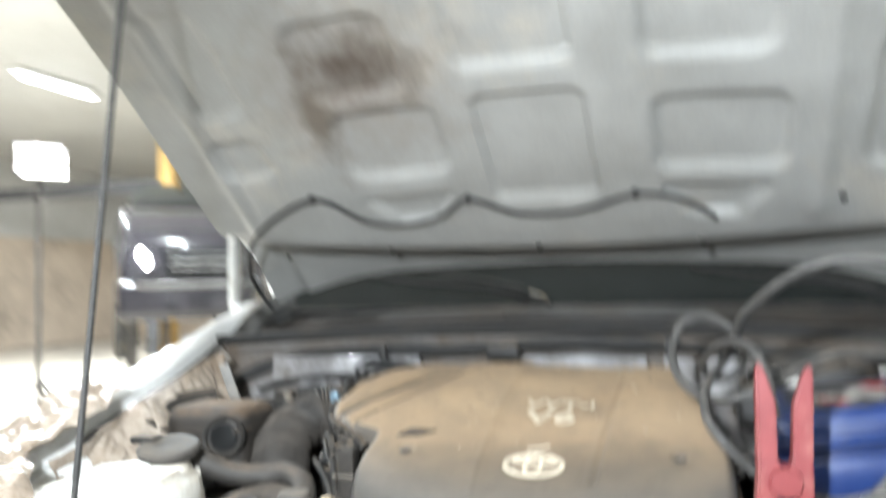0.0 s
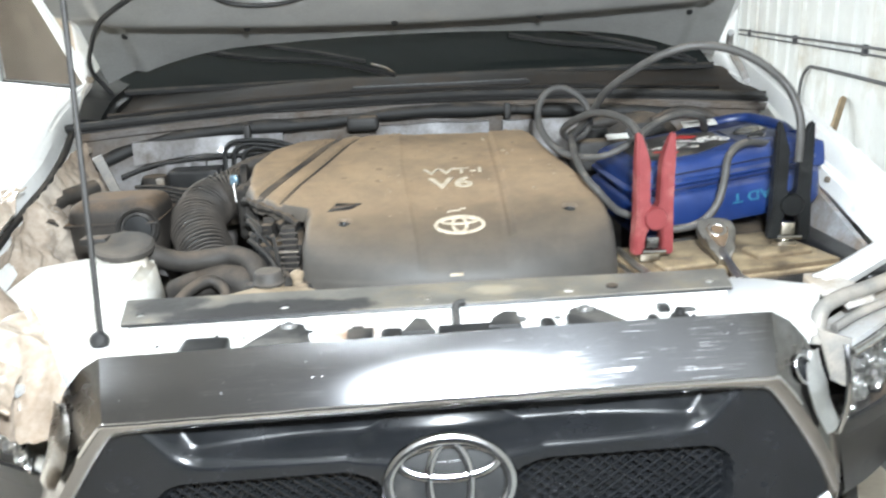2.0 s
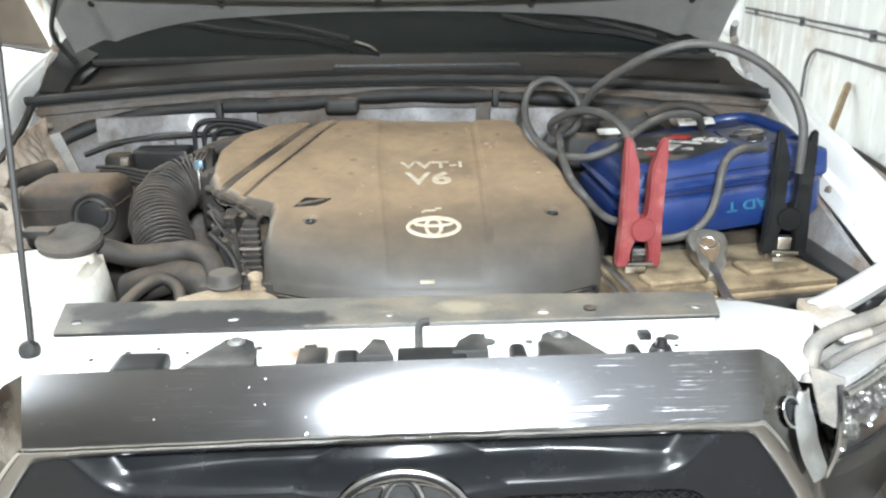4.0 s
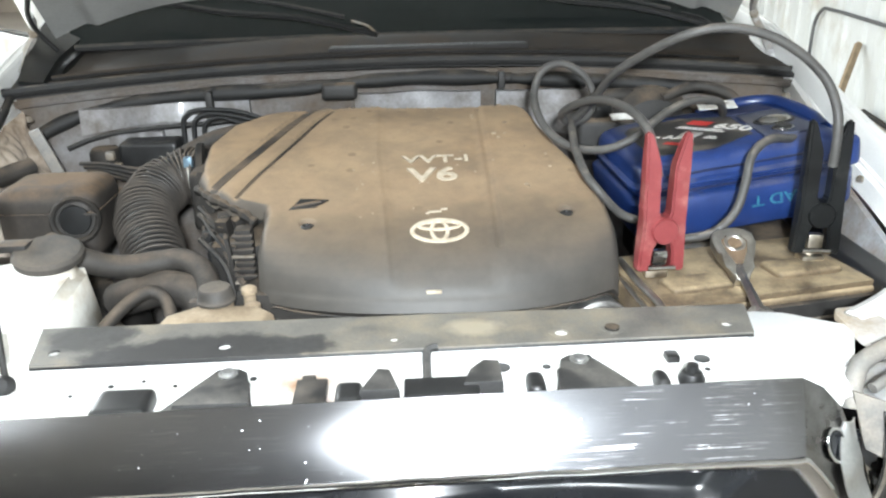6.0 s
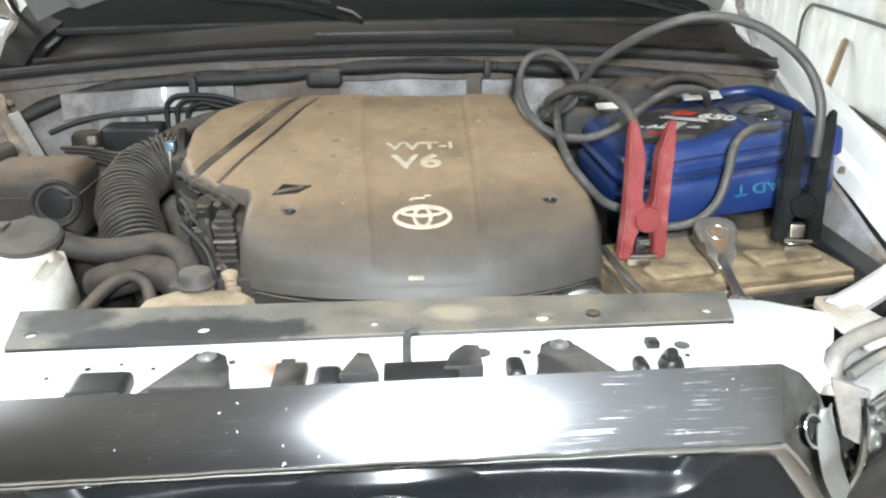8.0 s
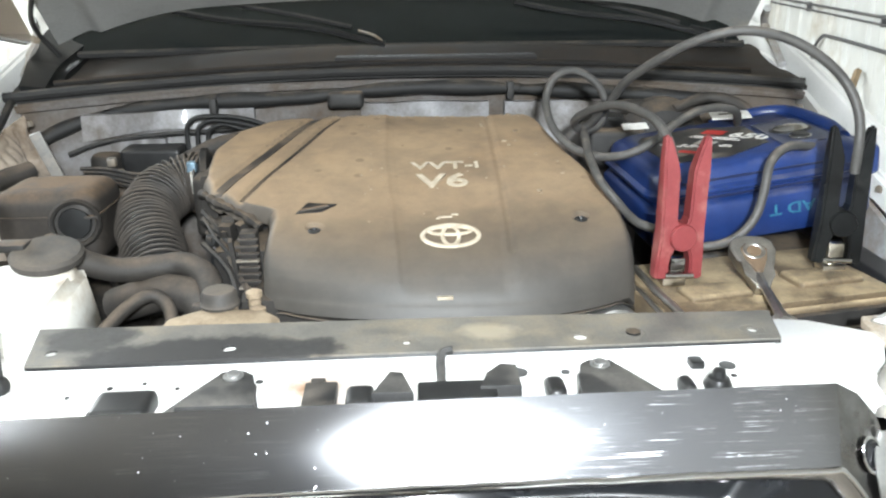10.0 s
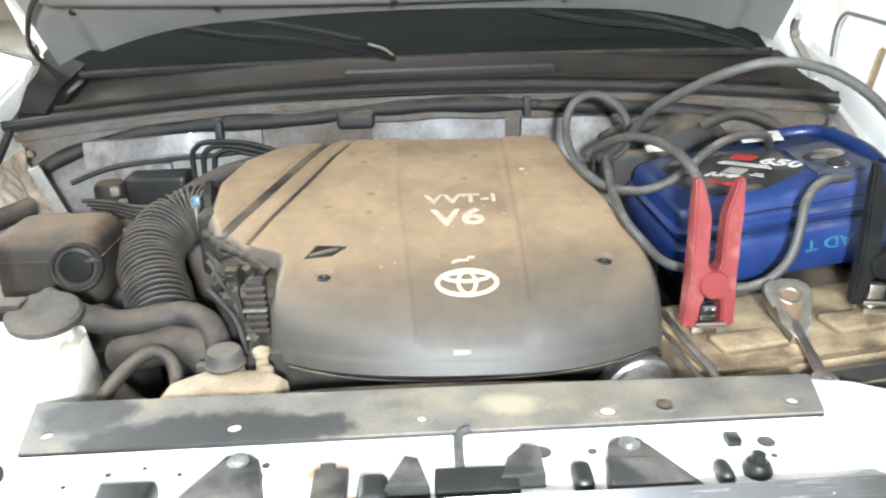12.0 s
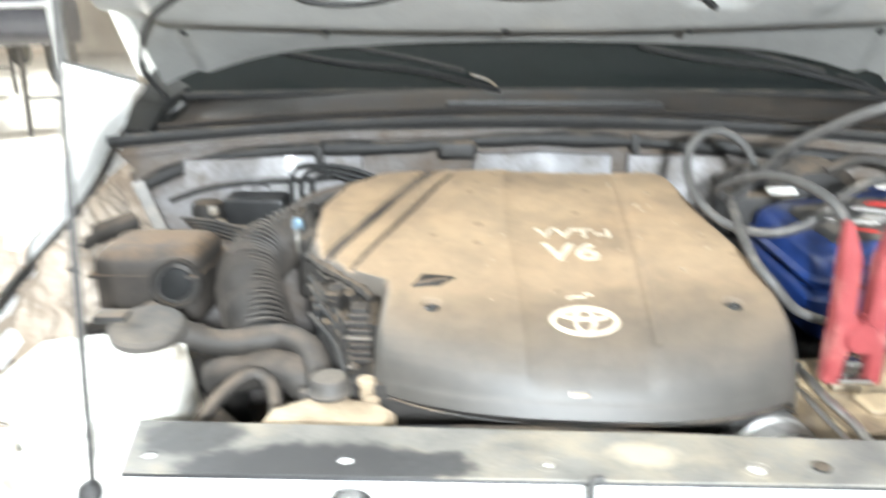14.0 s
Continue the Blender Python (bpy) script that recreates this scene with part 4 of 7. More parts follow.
for s, _ in SIDES:
    # both pillars are white; the driver one is coloured dark for its shadow
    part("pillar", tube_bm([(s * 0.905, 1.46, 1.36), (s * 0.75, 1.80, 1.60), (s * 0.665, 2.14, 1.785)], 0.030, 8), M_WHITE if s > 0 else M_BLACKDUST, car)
    for y0, y1, rake in ((1.50, 2.50, 0.62), (2.52, 3.52, 0.0)):
        if s < 0 and y0 < 2:
            continue
        door = part("door", box_bm(s * 0.935, s * 0.975, y0, y1, 0.48, 1.36, 0.015), M_WHITE, car)
        part("handle", box_bm(s * 0.975, s * 1.00, y1 - 0.20, y1 - 0.06, 1.10, 1.14, 0.008), M_BRIGHTCHROME, door)
        part("window", moved(prism_bm([(y0 + 0.02, 0.0), (y1 - 0.03, 0.0), (y1 - 0.05, 0.40), (y0 + 0.05 + rake, 0.40)], -0.004, 0.004), Matrix.Translation((s * 0.955, 0, 1.36)) @ Matrix(((0, -s * 0.55, 1, 0), (1, 0, 0, 0), (0, 1, 0, 0), (0, 0, 0, 1)))), M_WINDSHIELD, door)
    part("bed_side", box_bm(s * 0.84, s * 0.92, 3.60, 5.05, 0.55, 1.15, 0.02), M_WHITE, car)
    mirror = part("side_mirror", box_bm(s * 1.05 - 0.045, s * 1.05 + 0.045, 1.55, 1.75, 1.33, 1.60, 0.035, 4), M_WHITE, car, "white side mirror folded against the door")
    part("stalk", box_bm(s * 0.97 - 0.06, s * 0.97 + 0.06, 1.58, 1.66, 1.32, 1.37, 0.015), M_BLACK, mirror)
    part("mirror_glass", box_bm(s * 1.05 - 0.035, s * 1.05 + 0.035, 1.748, 1.756, 1.36, 1.57, 0), M_BRIGHTCHROME, mirror)
    hinge = part("hood_hinge", tube_bm([(s * 0.935, 1.10, 1.29), (s * 0.940, 1.18, 1.335), (s * 0.935, 1.215, 1.36), (s * 0.915, 1.19, 1.395), (s * 0.89, 1.12, 1.425)], 0.010, 6), M_GREYPAINT, car, "white painted hood hinge")
    part("bolt", turn_bm([(0.012, 0), (0.012, 0.007), (0.0, 0.009)], pose(s * 0.922, 1.20, 1.375, 90, 0, 0), 6), M_ALLOY, hinge)
    for y in (0.62, 4.35):
        wheel = part("wheel", turn_bm([(0.20, -0.12), (0.34, -0.12), (0.37, -0.08), (0.37, 0.08), (0.34, 0.12), (0.20, 0.12)], pose(s * 0.78, y, 0.37, 0, 90, 0), 32), M_TYRE, car)
        part("rim", turn_bm([(0.03, -0.07), (0.20, -0.10), (0.20, 0.10), (0.03, 0.07)], pose(s * 0.78, y, 0.37, 0, 90, 0), 20), M_ALLOY, wheel)
DOOR_M = pose(-0.962, 1.47, 0, 0, 0, 41)
open_door = part("door", moved(join_bm(box_bm(-0.035, 0.0, 0.0, 1.14, 0.48, 1.318, 0.016, 3), box_bm(-0.020, 0.022, 0.05, 1.10, 0.55, 1.26, 0.02, 3)), DOOR_M), M_WHITE, car, "white front door standing open")
for pts, r in (([(-0.018, 0.09, 1.30), (-0.018, 0.36, 1.52), (-0.016, 0.62, 1.72)], 0.017), ([(-0.016, 0.62, 1.72), (-0.016, 0.86, 1.765), (-0.016, 1.08, 1.765)], 0.016), ([(-0.016, 1.10, 1.30), (-0.016, 1.10, 1.52), (-0.016, 1.08, 1.765)], 0.026)):
    part("window_frame", moved(tube_bm(pts, r, 10), DOOR_M), M_WHITE, open_door)
    part("window_seal", moved(tube_bm([(x + 0.012, y + 0.020, z - 0.016) for x, y, z in pts], 0.010, 8), DOOR_M), M_RUBBER, open_door)
part("window_seal", moved(tube_bm([(-0.006, 0.10, 1.322), (-0.006, 0.6, 1.323), (-0.006, 1.08, 1.322)], 0.008, 6), DOOR_M), M_RUBBER, open_door)
pane = part("window", moved(prism_bm([(0.11, 1.32), (1.08, 1.32), (1.07, 1.755), (0.63, 1.71)], -0.003, 0.003), DOOR_M @ Matrix(((0, 0, 1, -0.016), (1, 0, 0, 0), (0, 1, 0, 0), (0, 0, 0, 1)))), M_SIDEGLASS, open_door, "smoked glass side window")
pane.visible_shadow = False
part("door_hinge", moved(box_bm(-0.02, 0.06, -0.05, 0.03, 1.08, 1.15, 0.01), DOOR_M), M_WHITE, open_door)
part("bed_floor", box_bm(-0.84, 0.84, 3.60, 5.05, 0.55, 0.62, 0.01), M_WHITE, car)
part("tailgate", box_bm(-0.84, 0.84, 5.0, 5.06, 0.55, 1.15, 0.02), M_WHITE, car)
part("bumper", sheet_bm(lambda u, v: (-0.90 + 1.8 * u, -0.17 + 0.30 * (2 * u - 1) ** 4 - 0.06 * math.sin(math.pi * v), 0.34 + 0.32 * v), 30, 8, 0.02, (0, 1, 0)), M_WHITE, car)


# hood: inner panel with pressed pockets, outer skin, release details
def hood_base(x, v):
    """A point of the hood's inner panel at x across and v metres from its rear edge."""
    y, z, n = 1.19 - 0.02 * (x / 0.9) ** 2, 1.388, 24
    for k in range(n):
        th = radians(34.6 + 3 * math.sin(math.pi * min(1, (k + 0.5) / n * v / 1.2)) - 10 * max(0, (k + 0.5) / n * v - 0.7))
        y -= math.cos(th) * v / n
        z += math.sin(th) * v / n
    droop = 0.058 * max(0, (abs(x) - 0.50) / 0.40) ** 2 * max(0, 1 - v / 0.24)
    return Vector((x, y, z + 0.05 * (1 - (x / 0.9) ** 2) - droop))


POCKETS = [(-0.32, 0.52, 0.12, 0.10), (0.0, 0.47, 0.12, 0.16), (0.38, 0.49, 0.13, 0.10), (-0.35, 0.76, 0.11, 0.10), (-0.01, 0.84, 0.12, 0.14), (0.36, 0.85, 0.12, 0.16), (-0.70, 0.80, 0.08, 0.14), (0.74, 0.56, 0.09, 0.16), (-0.70, 0.53, 0.07, 0.06), (0.72, 0.90, 0.08, 0.12), (-0.26, 1.05, 0.14, 0.06), (0.14, 1.08, 0.14, 0.05)]
NOTCHES = [(-0.33, 0.305, 0.11, 0.045), (0.37, 0.29, 0.11, 0.045)]


def hood_relief(x, v):
    """Height of the pressed inner panel over the skin."""
    h = 0.030
    for px, pv, hw, hv in POCKETS:
        d = max(abs(x - px) - hw, abs(v - pv) - hv)
        q = math.hypot(max(abs(x - px) - hw + 0.04, 0), max(abs(v - pv) - hv + 0.04, 0)) - 0.04
        h -= 0.017 * min(1, max(0, (0.008 - max(q, d if d < 0 else q)) / 0.020))
    for px, pv, hw, hv in NOTCHES:
        w = hw * (0.45 + 0.55 * min(1, max(0, (v - pv + hv) / (2 * hv))))
        q = max(abs(x - px) - w, abs(v - pv) - hv)
        h -= 0.022 * min(1, max(0, (0.008 - q) / 0.014))
    h += 0.012 * min(1, max(0, 1 - abs(x - 0.575) / 0.035)) * min(1, max(0, (v - 0.22) / 0.06))
    h -= 0.009 * min(1, max(0, 1 - abs(abs(x) - 0.755 + 0.03 * v) / 0.022)) * min(1, max(0, (v - 0.30) / 0.08))
    crease = 0.150 + 0.15 * (x / 0.9) ** 2
    if v < crease:
        h -= 0.62 * min(crease - v, 0.15) * min(1, (crease - v) / 0.07)
    edge = min(0.87 - 0.02 * v - abs(x), 1.26 - v)
    if edge < 0.09:
        h -= 0.020 * min(1, max(0, (0.09 - edge) / 0.03))
    return h


def hood_point(u, v, lift=0.0):
    vv = -0.06 + 1.33 * v
    x = (-1 + 2 * u) * (0.895 - 0.02 * vv)
    return hood_base(x, vv) + Vector((0, -0.52, -0.85)) * (hood_relief(x, vv) + lift)


hood = part("hood", sheet_bm(hood_point, 180, 120), M_HOOD, car, "grey-white hood underside with pressed pockets, propped open")
part("hood_skin", sheet_bm(lambda u, v: hood_base((-1 + 2 * u) * (0.91 - 0.02 * v), 1.29 * v - 0.01) + Vector((0, 0.012 + 0.05 * max(0, 1 - v / 0.3), 0.02 + 0.09 * max(0, 1 - v / 0.3))), 24, 24, 0.004, (0, 0.3, 0.6)), M_WHITE, hood)
for x, v in ((-0.79, 0.085), (-0.44, 0.15), (-0.05, 0.14), (0.34, 0.145), (0.775, 0.085), (0.62, 0.31)):
    part("hole_plug", turn_bm([(0.009, 0), (0.009, 0.004), (0.0, 0.005)], Matrix.Translation(hood_base(x, v) + Vector((0, -0.52, -0.85)) * (hood_relief(x, v) - 0.001)) @ pose(0, 0, 0, 122, 0, 0), 10), M_BLACK, hood)
washer_line = part("washer_hose", tube_bm([Vector((-0.86, 1.17, 1.335)), Vector((-0.885, 1.12, 1.40))] + [hood_base(x, v) + Vector((0, -0.52, -0.85)) * 0.036 for x, v in ((-0.84, 0.18), (-0.76, 0.29), (-0.57, 0.385), (-0.46, 0.285), (-0.35, 0.262), (-0.26, 0.285), (-0.187, 0.335), (-0.08, 0.275), (0.02, 0.268), (0.10, 0.285), (0.199, 0.325), (0.30, 0.305), (0.37, 0.245))], 0.006, 8), M_RUBBER, hood, "thin black washer hose clipped under the hood")
for x, v in ((-0.57, 0.385), (-0.187, 0.335), (0.199, 0.325)):
    part("clip", turn_bm([(0.010, 0), (0.010, 0.012), (0.0, 0.014)], Matrix.Translation(hood_base(x, v) + Vector((0, -0.52, -0.85)) * 0.03) @ pose(0, 0, 0, 122, 0, 0), 10), M_BLACK, washer_line)

# prop rod
rod_foot, rod_dir = Vector((-0.522, -0.002, 1.056)), Vector((0.004, 0.132, 1.0))
rod = part("prop_rod", tube_bm([rod_foot, rod_foot + rod_dir * 0.4, rod_foot + rod_dir * 1.0], 0.0048, 8), M_BLACKDUST, car, "thin black hood prop rod")
part("rubber_foot", turn_bm([(0.0, -0.008), (0.011, -0.007), (0.0145, 0.0), (0.0145, 0.008), (0.010, 0.014), (0.0, 0.016)], Matrix.Translation(rod_foot) @ pose(0, -0.004, -0.004, 62, 0, 0), 18), M_RUBBER, rod)

# radiator support, seal plate
support = part("radiator_support", prism_bm([(-0.62, -0.01), (-0.53, -0.065), (-0.45, -0.085), (0.40, -0.085), (0.528, -0.056), (0.607, -0.016), (0.655, 0.078), (0.571, 0.130), (0.50, 0.145), (-0.50, 0.145), (-0.60, 0.13), (-0.66, 0.08)], 0.985, 1.046, 0.006), M_SUPPORT, car, "white painted radiator support panel with a rust stain")
part("front_flange", box_bm(-0.50, 0.50, -0.088, -0.080, 0.94, 1.03, 0.002), M_WHITE, support)
for x, y, r in ((-0.385, -0.010, 0.004), (-0.30, -0.015, 0.003), (-0.20, -0.005, 0.005), (-0.43, -0.03, 0.003), (0.19, -0.006, 0.006), (0.13, -0.003, 0.012), (0.402, -0.002, 0.011), (-0.345, 0.0, 0.003), (0.40, -0.03, 0.004)):
    part("hole_plug", turn_bm([(r, 0), (r, 0.0012), (0.0, 0.0014)], Matrix.Translation((x, y, 1.046)), 12), M_BLACK, support)
plate = part("seal_plate", plate_bm([(-0.49, 0.0), (0.476, 0.012), (0.496, 0.098), (0.2, 0.106), (-0.2, 0.108), (-0.515, 0.110)], [(-0.242, 0.033, 0.009), (-0.470, 0.034, 0.008), (0.216, 0.034, 0.009), (0.448, 0.039, 0.007), (-0.013, 0.034, 0.006)], 1.0735, 1.0765), M_PLATE, car, "long dark weathered plastic radiator seal plate", False)
part("rear_lip", sheet_bm(lambda u, v: (-0.515 + 1.01 * u, 0.107 - 0.008 * u + 0.035 * v, 1.076 - 0.006 * v - 0.03 * v * v), 20, 4, 0.005, (0, 0, -1)), M_PLATE, plate)
part("front_lip", sheet_bm(lambda u, v: (-0.49 + 0.966 * u, 0.0 + 0.012 * u + 0.001 - 0.002 * v, 1.0755 - 0.006 * v), 20, 2, 0.003, (0, 1, 0)), M_BLACK, plate)
part("ledge", box_bm(-0.485, 0.47, 0.014, 0.10, 1.045, 1.0725, 0.003), M_WHITE, support)
for x, y in ((0.288, 0.040), (0.448, 0.039), (0.216, 0.034), (-0.013, 0.034)):
    part("boss", ring_bm(0.017, 0.015, 0.0007, Matrix.Translation((x, y, 1.0765)), 16, 6), M_PLATE, plate)
part("bolt", turn_bm([(0.010, 0), (0.010, 0.003), (0.004, 0.005), (0.0, 0.005)], Matrix.Translation((0.288, 0.040, 1.0765)), 10), M_GRIME, plate)


# grille clips and brackets on the support
def bracket(x, flip):
    poly = [(-0.045, -0.101), (0.068, -0.101), (0.034, -0.040), (0.024, -0.022), (0.017, -0.003), (-0.012, -0.002), (-0.024, -0.012)]
    poly = [(x + (px if not flip else -px), py) for px, py in poly]
    b = part("grille_bracket", prism_bm(poly if not flip else poly[::-1], 1.046, 1.062, 0.004), M_DUSTGREY, car, "black dusty plastic grille bracket with a bolt")
    part("bolt", turn_bm([(0.013, 0), (0.013, 0.0015), (0.008, 0.002), (0.008, 0.005), (0.0, 0.0055)], Matrix.Translation((x, -0.017, 1.062)), 12), M_CASTBRIGHT, b, "silver bolt")
    part("bracket_step", prism_bm([(x + k * (1 if not flip else -1), yy) for k, yy in ((-0.040, -0.098), (0.052, -0.098), (0.026, -0.050), (-0.034, -0.046))][::1 if not flip else -1], 1.061, 1.068, 0.004), M_DUSTGREY, b)


bracket(-0.229, True)
bracket(0.231, False)
for x0, x1, y0, y1, z1 in ((-0.382, -0.312, -0.104, -0.047, 1.066), (-0.086, -0.052, -0.100, -0.052, 1.066), (0.155, 0.178, -0.088, -0.045, 1.066), (0.318, 0.336, -0.085, -0.050, 1.064)):
    part("rubber_stop", box_bm(x0, x1, y0, y1, 1.040, z1, 0.010, 3), M_BLACK, car)
clip = part("grille_clip", box_bm(-0.138, -0.098, -0.104, -0.034, 1.044, 1.060, 0.003), M_BLACK, car)
part("tab", box_bm(-0.132, -0.114, -0.036, -0.024, 1.044, 1.060, 0.002), M_BLACK, clip)
plug = part("rubber_plug", turn_bm([(0.022, 0), (0.024, 0.008), (0.018, 0.018), (0.012, 0.020), (0.010, 0.030), (0.0, 0.032)], Matrix.Translation((0.368, -0.060, 1.045)) @ Matrix.Diagonal((0.72, 0.72, 0.9, 1)), 18), M_BLACK, car)
part("guide", box_bm(0.352, 0.370, -0.010, 0.010, 1.045, 1.056, 0.003), M_BLACK, car)
latch = part("hood_latch", box_bm(0.000, 0.095, -0.088, -0.045, 1.040, 1.062, 0.004), M_BLACK, car, "black hood latch in the middle of the panel")
part("hook", tube_bm([(0.030, -0.055, 1.05), (0.030, -0.02, 1.062), (0.032, 0.0, 1.075), (0.045, 0.004, 1.078)], 0.006, 6), M_DUSTGREY, latch)
part("lever", prism_bm([(0.075, -0.07), (0.125, -0.07), (0.125, -0.015), (0.105, -0.012), (0.085, -0.035)], 1.046, 1.066, 0.003), M_DUSTGREY, latch)
part("lever", prism_bm([(-0.055, -0.085), (-0.005, -0.085), (-0.018, -0.035), (-0.034, -0.03)], 1.046, 1.070, 0.003), M_DUSTGREY, latch)


# chrome grille surround
def surround_sections():
    """Pairs of outer and inner edge points, from the middle of the top bar down the leg to the bottom."""
    top = [((x, -0.122 + 0.007 * x * x, 1.079 - 0.009 * x * x), (x * 0.98, -0.174, 1.0006 - 0.0128 * x * x)) for x in (0.0, 0.1, 0.2, 0.3, 0.40, 0.465)]
    leg = [((0.481, -0.1200, 1.0768), (0.471, -0.1738, 0.9975)), ((0.512, -0.113, 1.058), (0.490, -0.169, 0.978)), ((0.545, -0.104, 1.022), (0.512, -0.165, 0.950)), ((0.571, -0.097, 0.972), (0.540, -0.161, 0.908)),
           ((0.594, -0.094, 0.905), (0.565, -0.159, 0.866)), ((0.616, -0.100, 0.835), (0.586, -0.160, 0.805)), ((0.615, -0.11, 0.76), (0.58, -0.16, 0.755)), ((0.575, -0.12, 0.71), (0.55, -0.165, 0.735)), ((0.48, -0.13, 0.685), (0.47, -0.17, 0.725)), ((0.2, -0.13, 0.675), (0.2, -0.175, 0.72)), ((0.0, -0.13, 0.675), (0.0, -0.175, 0.72))]
    half = top + leg
    mirrored = [((-a[0], a[1], a[2]), (-b[0], b[1], b[2])) for a, b in half[::-1]]
    return [((a[0], a[1], a[2] + 0.011 * a[0]), (b[0], b[1], b[2] + 0.012 * b[0])) for a, b in mirrored[:-1] + half]


def surround_bm(lips, legs=0):
    """The top bar, its lip, or with legs = -1 or 1 one leg of the surround."""
    rings = []
    for o, i in surround_sections():
        if not lips and ((legs == 0 and not (abs(o[0]) < 0.49 and o[2] > 0.9)) or (legs and o[0] * legs < (0.478 if o[2] > 0.9 else 0.1))):
            continue
        o, i = Vector(o), Vector(i)
        bulge = Vector((0, -0.84, 0.54)) * 0.002
        ring = [o + Vector((0, 0.016, -0.014)) * (1 if o.z > 0.8 else -1)]
        for k in range(13):
            t = k / 12
            ring.append(o.lerp(i, t) + bulge * math.sin(math.pi * t))
        lip = (i - o).normalized()
        down = Vector((-0.25 * i.x, 0, -1)).normalized() if i.z > 0.8 else Vector((0, 0, 1))
        wide = 1.0 + 0.6 * min(1, max(0, (abs(i.x) - 0.44) / 0.06))
        ring += [i + down * 0.004 + Vector((0, 0.0005, 0)), i + down * 0.018 * wide + Vector((0, 0.010, 0)), i + down * 0.021 * wide + Vector((0, 0.015, 0)), i + down * 0.022 * wide + Vector((0, 0.05, 0))]
        rings.append(ring[:14] if not lips else ring[13:])
    return loft_bm(rings, False)


grille = part("grille", box_bm(-0.60, 0.60, -0.070, -0.060, 0.70, 0.965, 0.004), M_GLOSSBLACK, car, "black front grille in a chrome surround")
bar = part("grille_surround", surround_bm(False), M_CHROME, grille, "scratched chrome grille surround bar")
for s, _ in SIDES:
    part("surround_leg", surround_bm(False, s), M_LEG, bar, "dull chrome leg of the grille surround")
part("lower_lip", surround_bm(True), M_LIPCHROME, bar, "hazy bright chrome lip")
INSERT_W = [(0.70, 0.56), (0.76, 0.585), (0.805, 0.588), (0.866, 0.567), (0.908, 0.543), (0.950, 0.515), (0.985, 0.480), (1.0, 0.47)]


def insert_relief(x, z):
    """Depth of the moulded grille insert: a long slot under the bar, mesh openings below, a hump round the badge."""
    ax = abs(x)
    y = -0.146
    # slot between the bar and the ridge, closed by a slanted end
    end = 0.382 + (z - 0.908) * 0.75 - ax
    ridge = min(1, max(0, (z - 0.897) / 0.034))
    near, deep = min(1, max(0, end / 0.045 + 0.2)), min(1, max(0, end / 0.22))
    fall = ridge * ridge * (3 - 2 * ridge)
    y += fall * ((0.017 + 0.26 * (z - 0.910)) * near * near * (3 - 2 * near) + 0.020 * deep * deep * (3 - 2 * deep))
    # mesh opening with round ends
    q = math.hypot(max(ax - 0.385, 0, 0.13 - ax), max(0, abs(z - 0.815) - 0.020)) - 0.040
    t = min(1, max(0, (0.006 - q) / 0.014))
    y += 0.045 * t * t * (3 - 2 * t)
    # hump
    d = math.hypot(x / 0.150, (z - 0.872) / 0.085)
    y -= 0.024 * max(0, 1 - d ** 2.2) ** 0.9 if d < 1 else 0
    return y


def insert_point(u, v):
    z = 0.985 - 0.265 * v
    x = (2 * u - 1) * (lerp_table(INSERT_W, z) + 0.004)
    return (x, insert_relief(x, z), z + 0.012 * x)


part("insert", sheet_bm(insert_point, 260, 90, 0.004, (0, 1, 0)), M_GLOSSBLACK, grille, "smooth black moulded grille insert")
bead = smooth_path([Vector(i) + Vector((0, -0.003, 0.001)) for o, i in surround_sections() if i[2] > 0.93], 14)
part("edge_bead", tube_bm([p + Vector((0, 0.0010, 0.0010)) * noise.noise(Vector((p.x * 26, 1.7, 0.3))) for p in bead], 0.0034, 8, 1), M_BADGE, bar, "bright polished bead along the bar")


def leg_point(s, k, t, off):
    """A point across the leg of the surround: k runs down the leg, t from its outer to its inner edge."""
    pairs = [q for q in surround_sections() if q[0][0] * s > 0.47 and q[0][2] > 0.8]
    pairs.sort(key=lambda q: -q[0][2])
    k = min(max(k, 0.0), len(pairs) - 1.001)
    n, f = int(k), k - int(k)
    o = Vector(pairs[n][0]).lerp(Vector(pairs[n + 1][0]), f)
    i = Vector(pairs[n][1]).lerp(Vector(pairs[n + 1][1]), f)
    return o.lerp(i, t) + Vector((0.25 * s, -0.84, 0.48)) * off


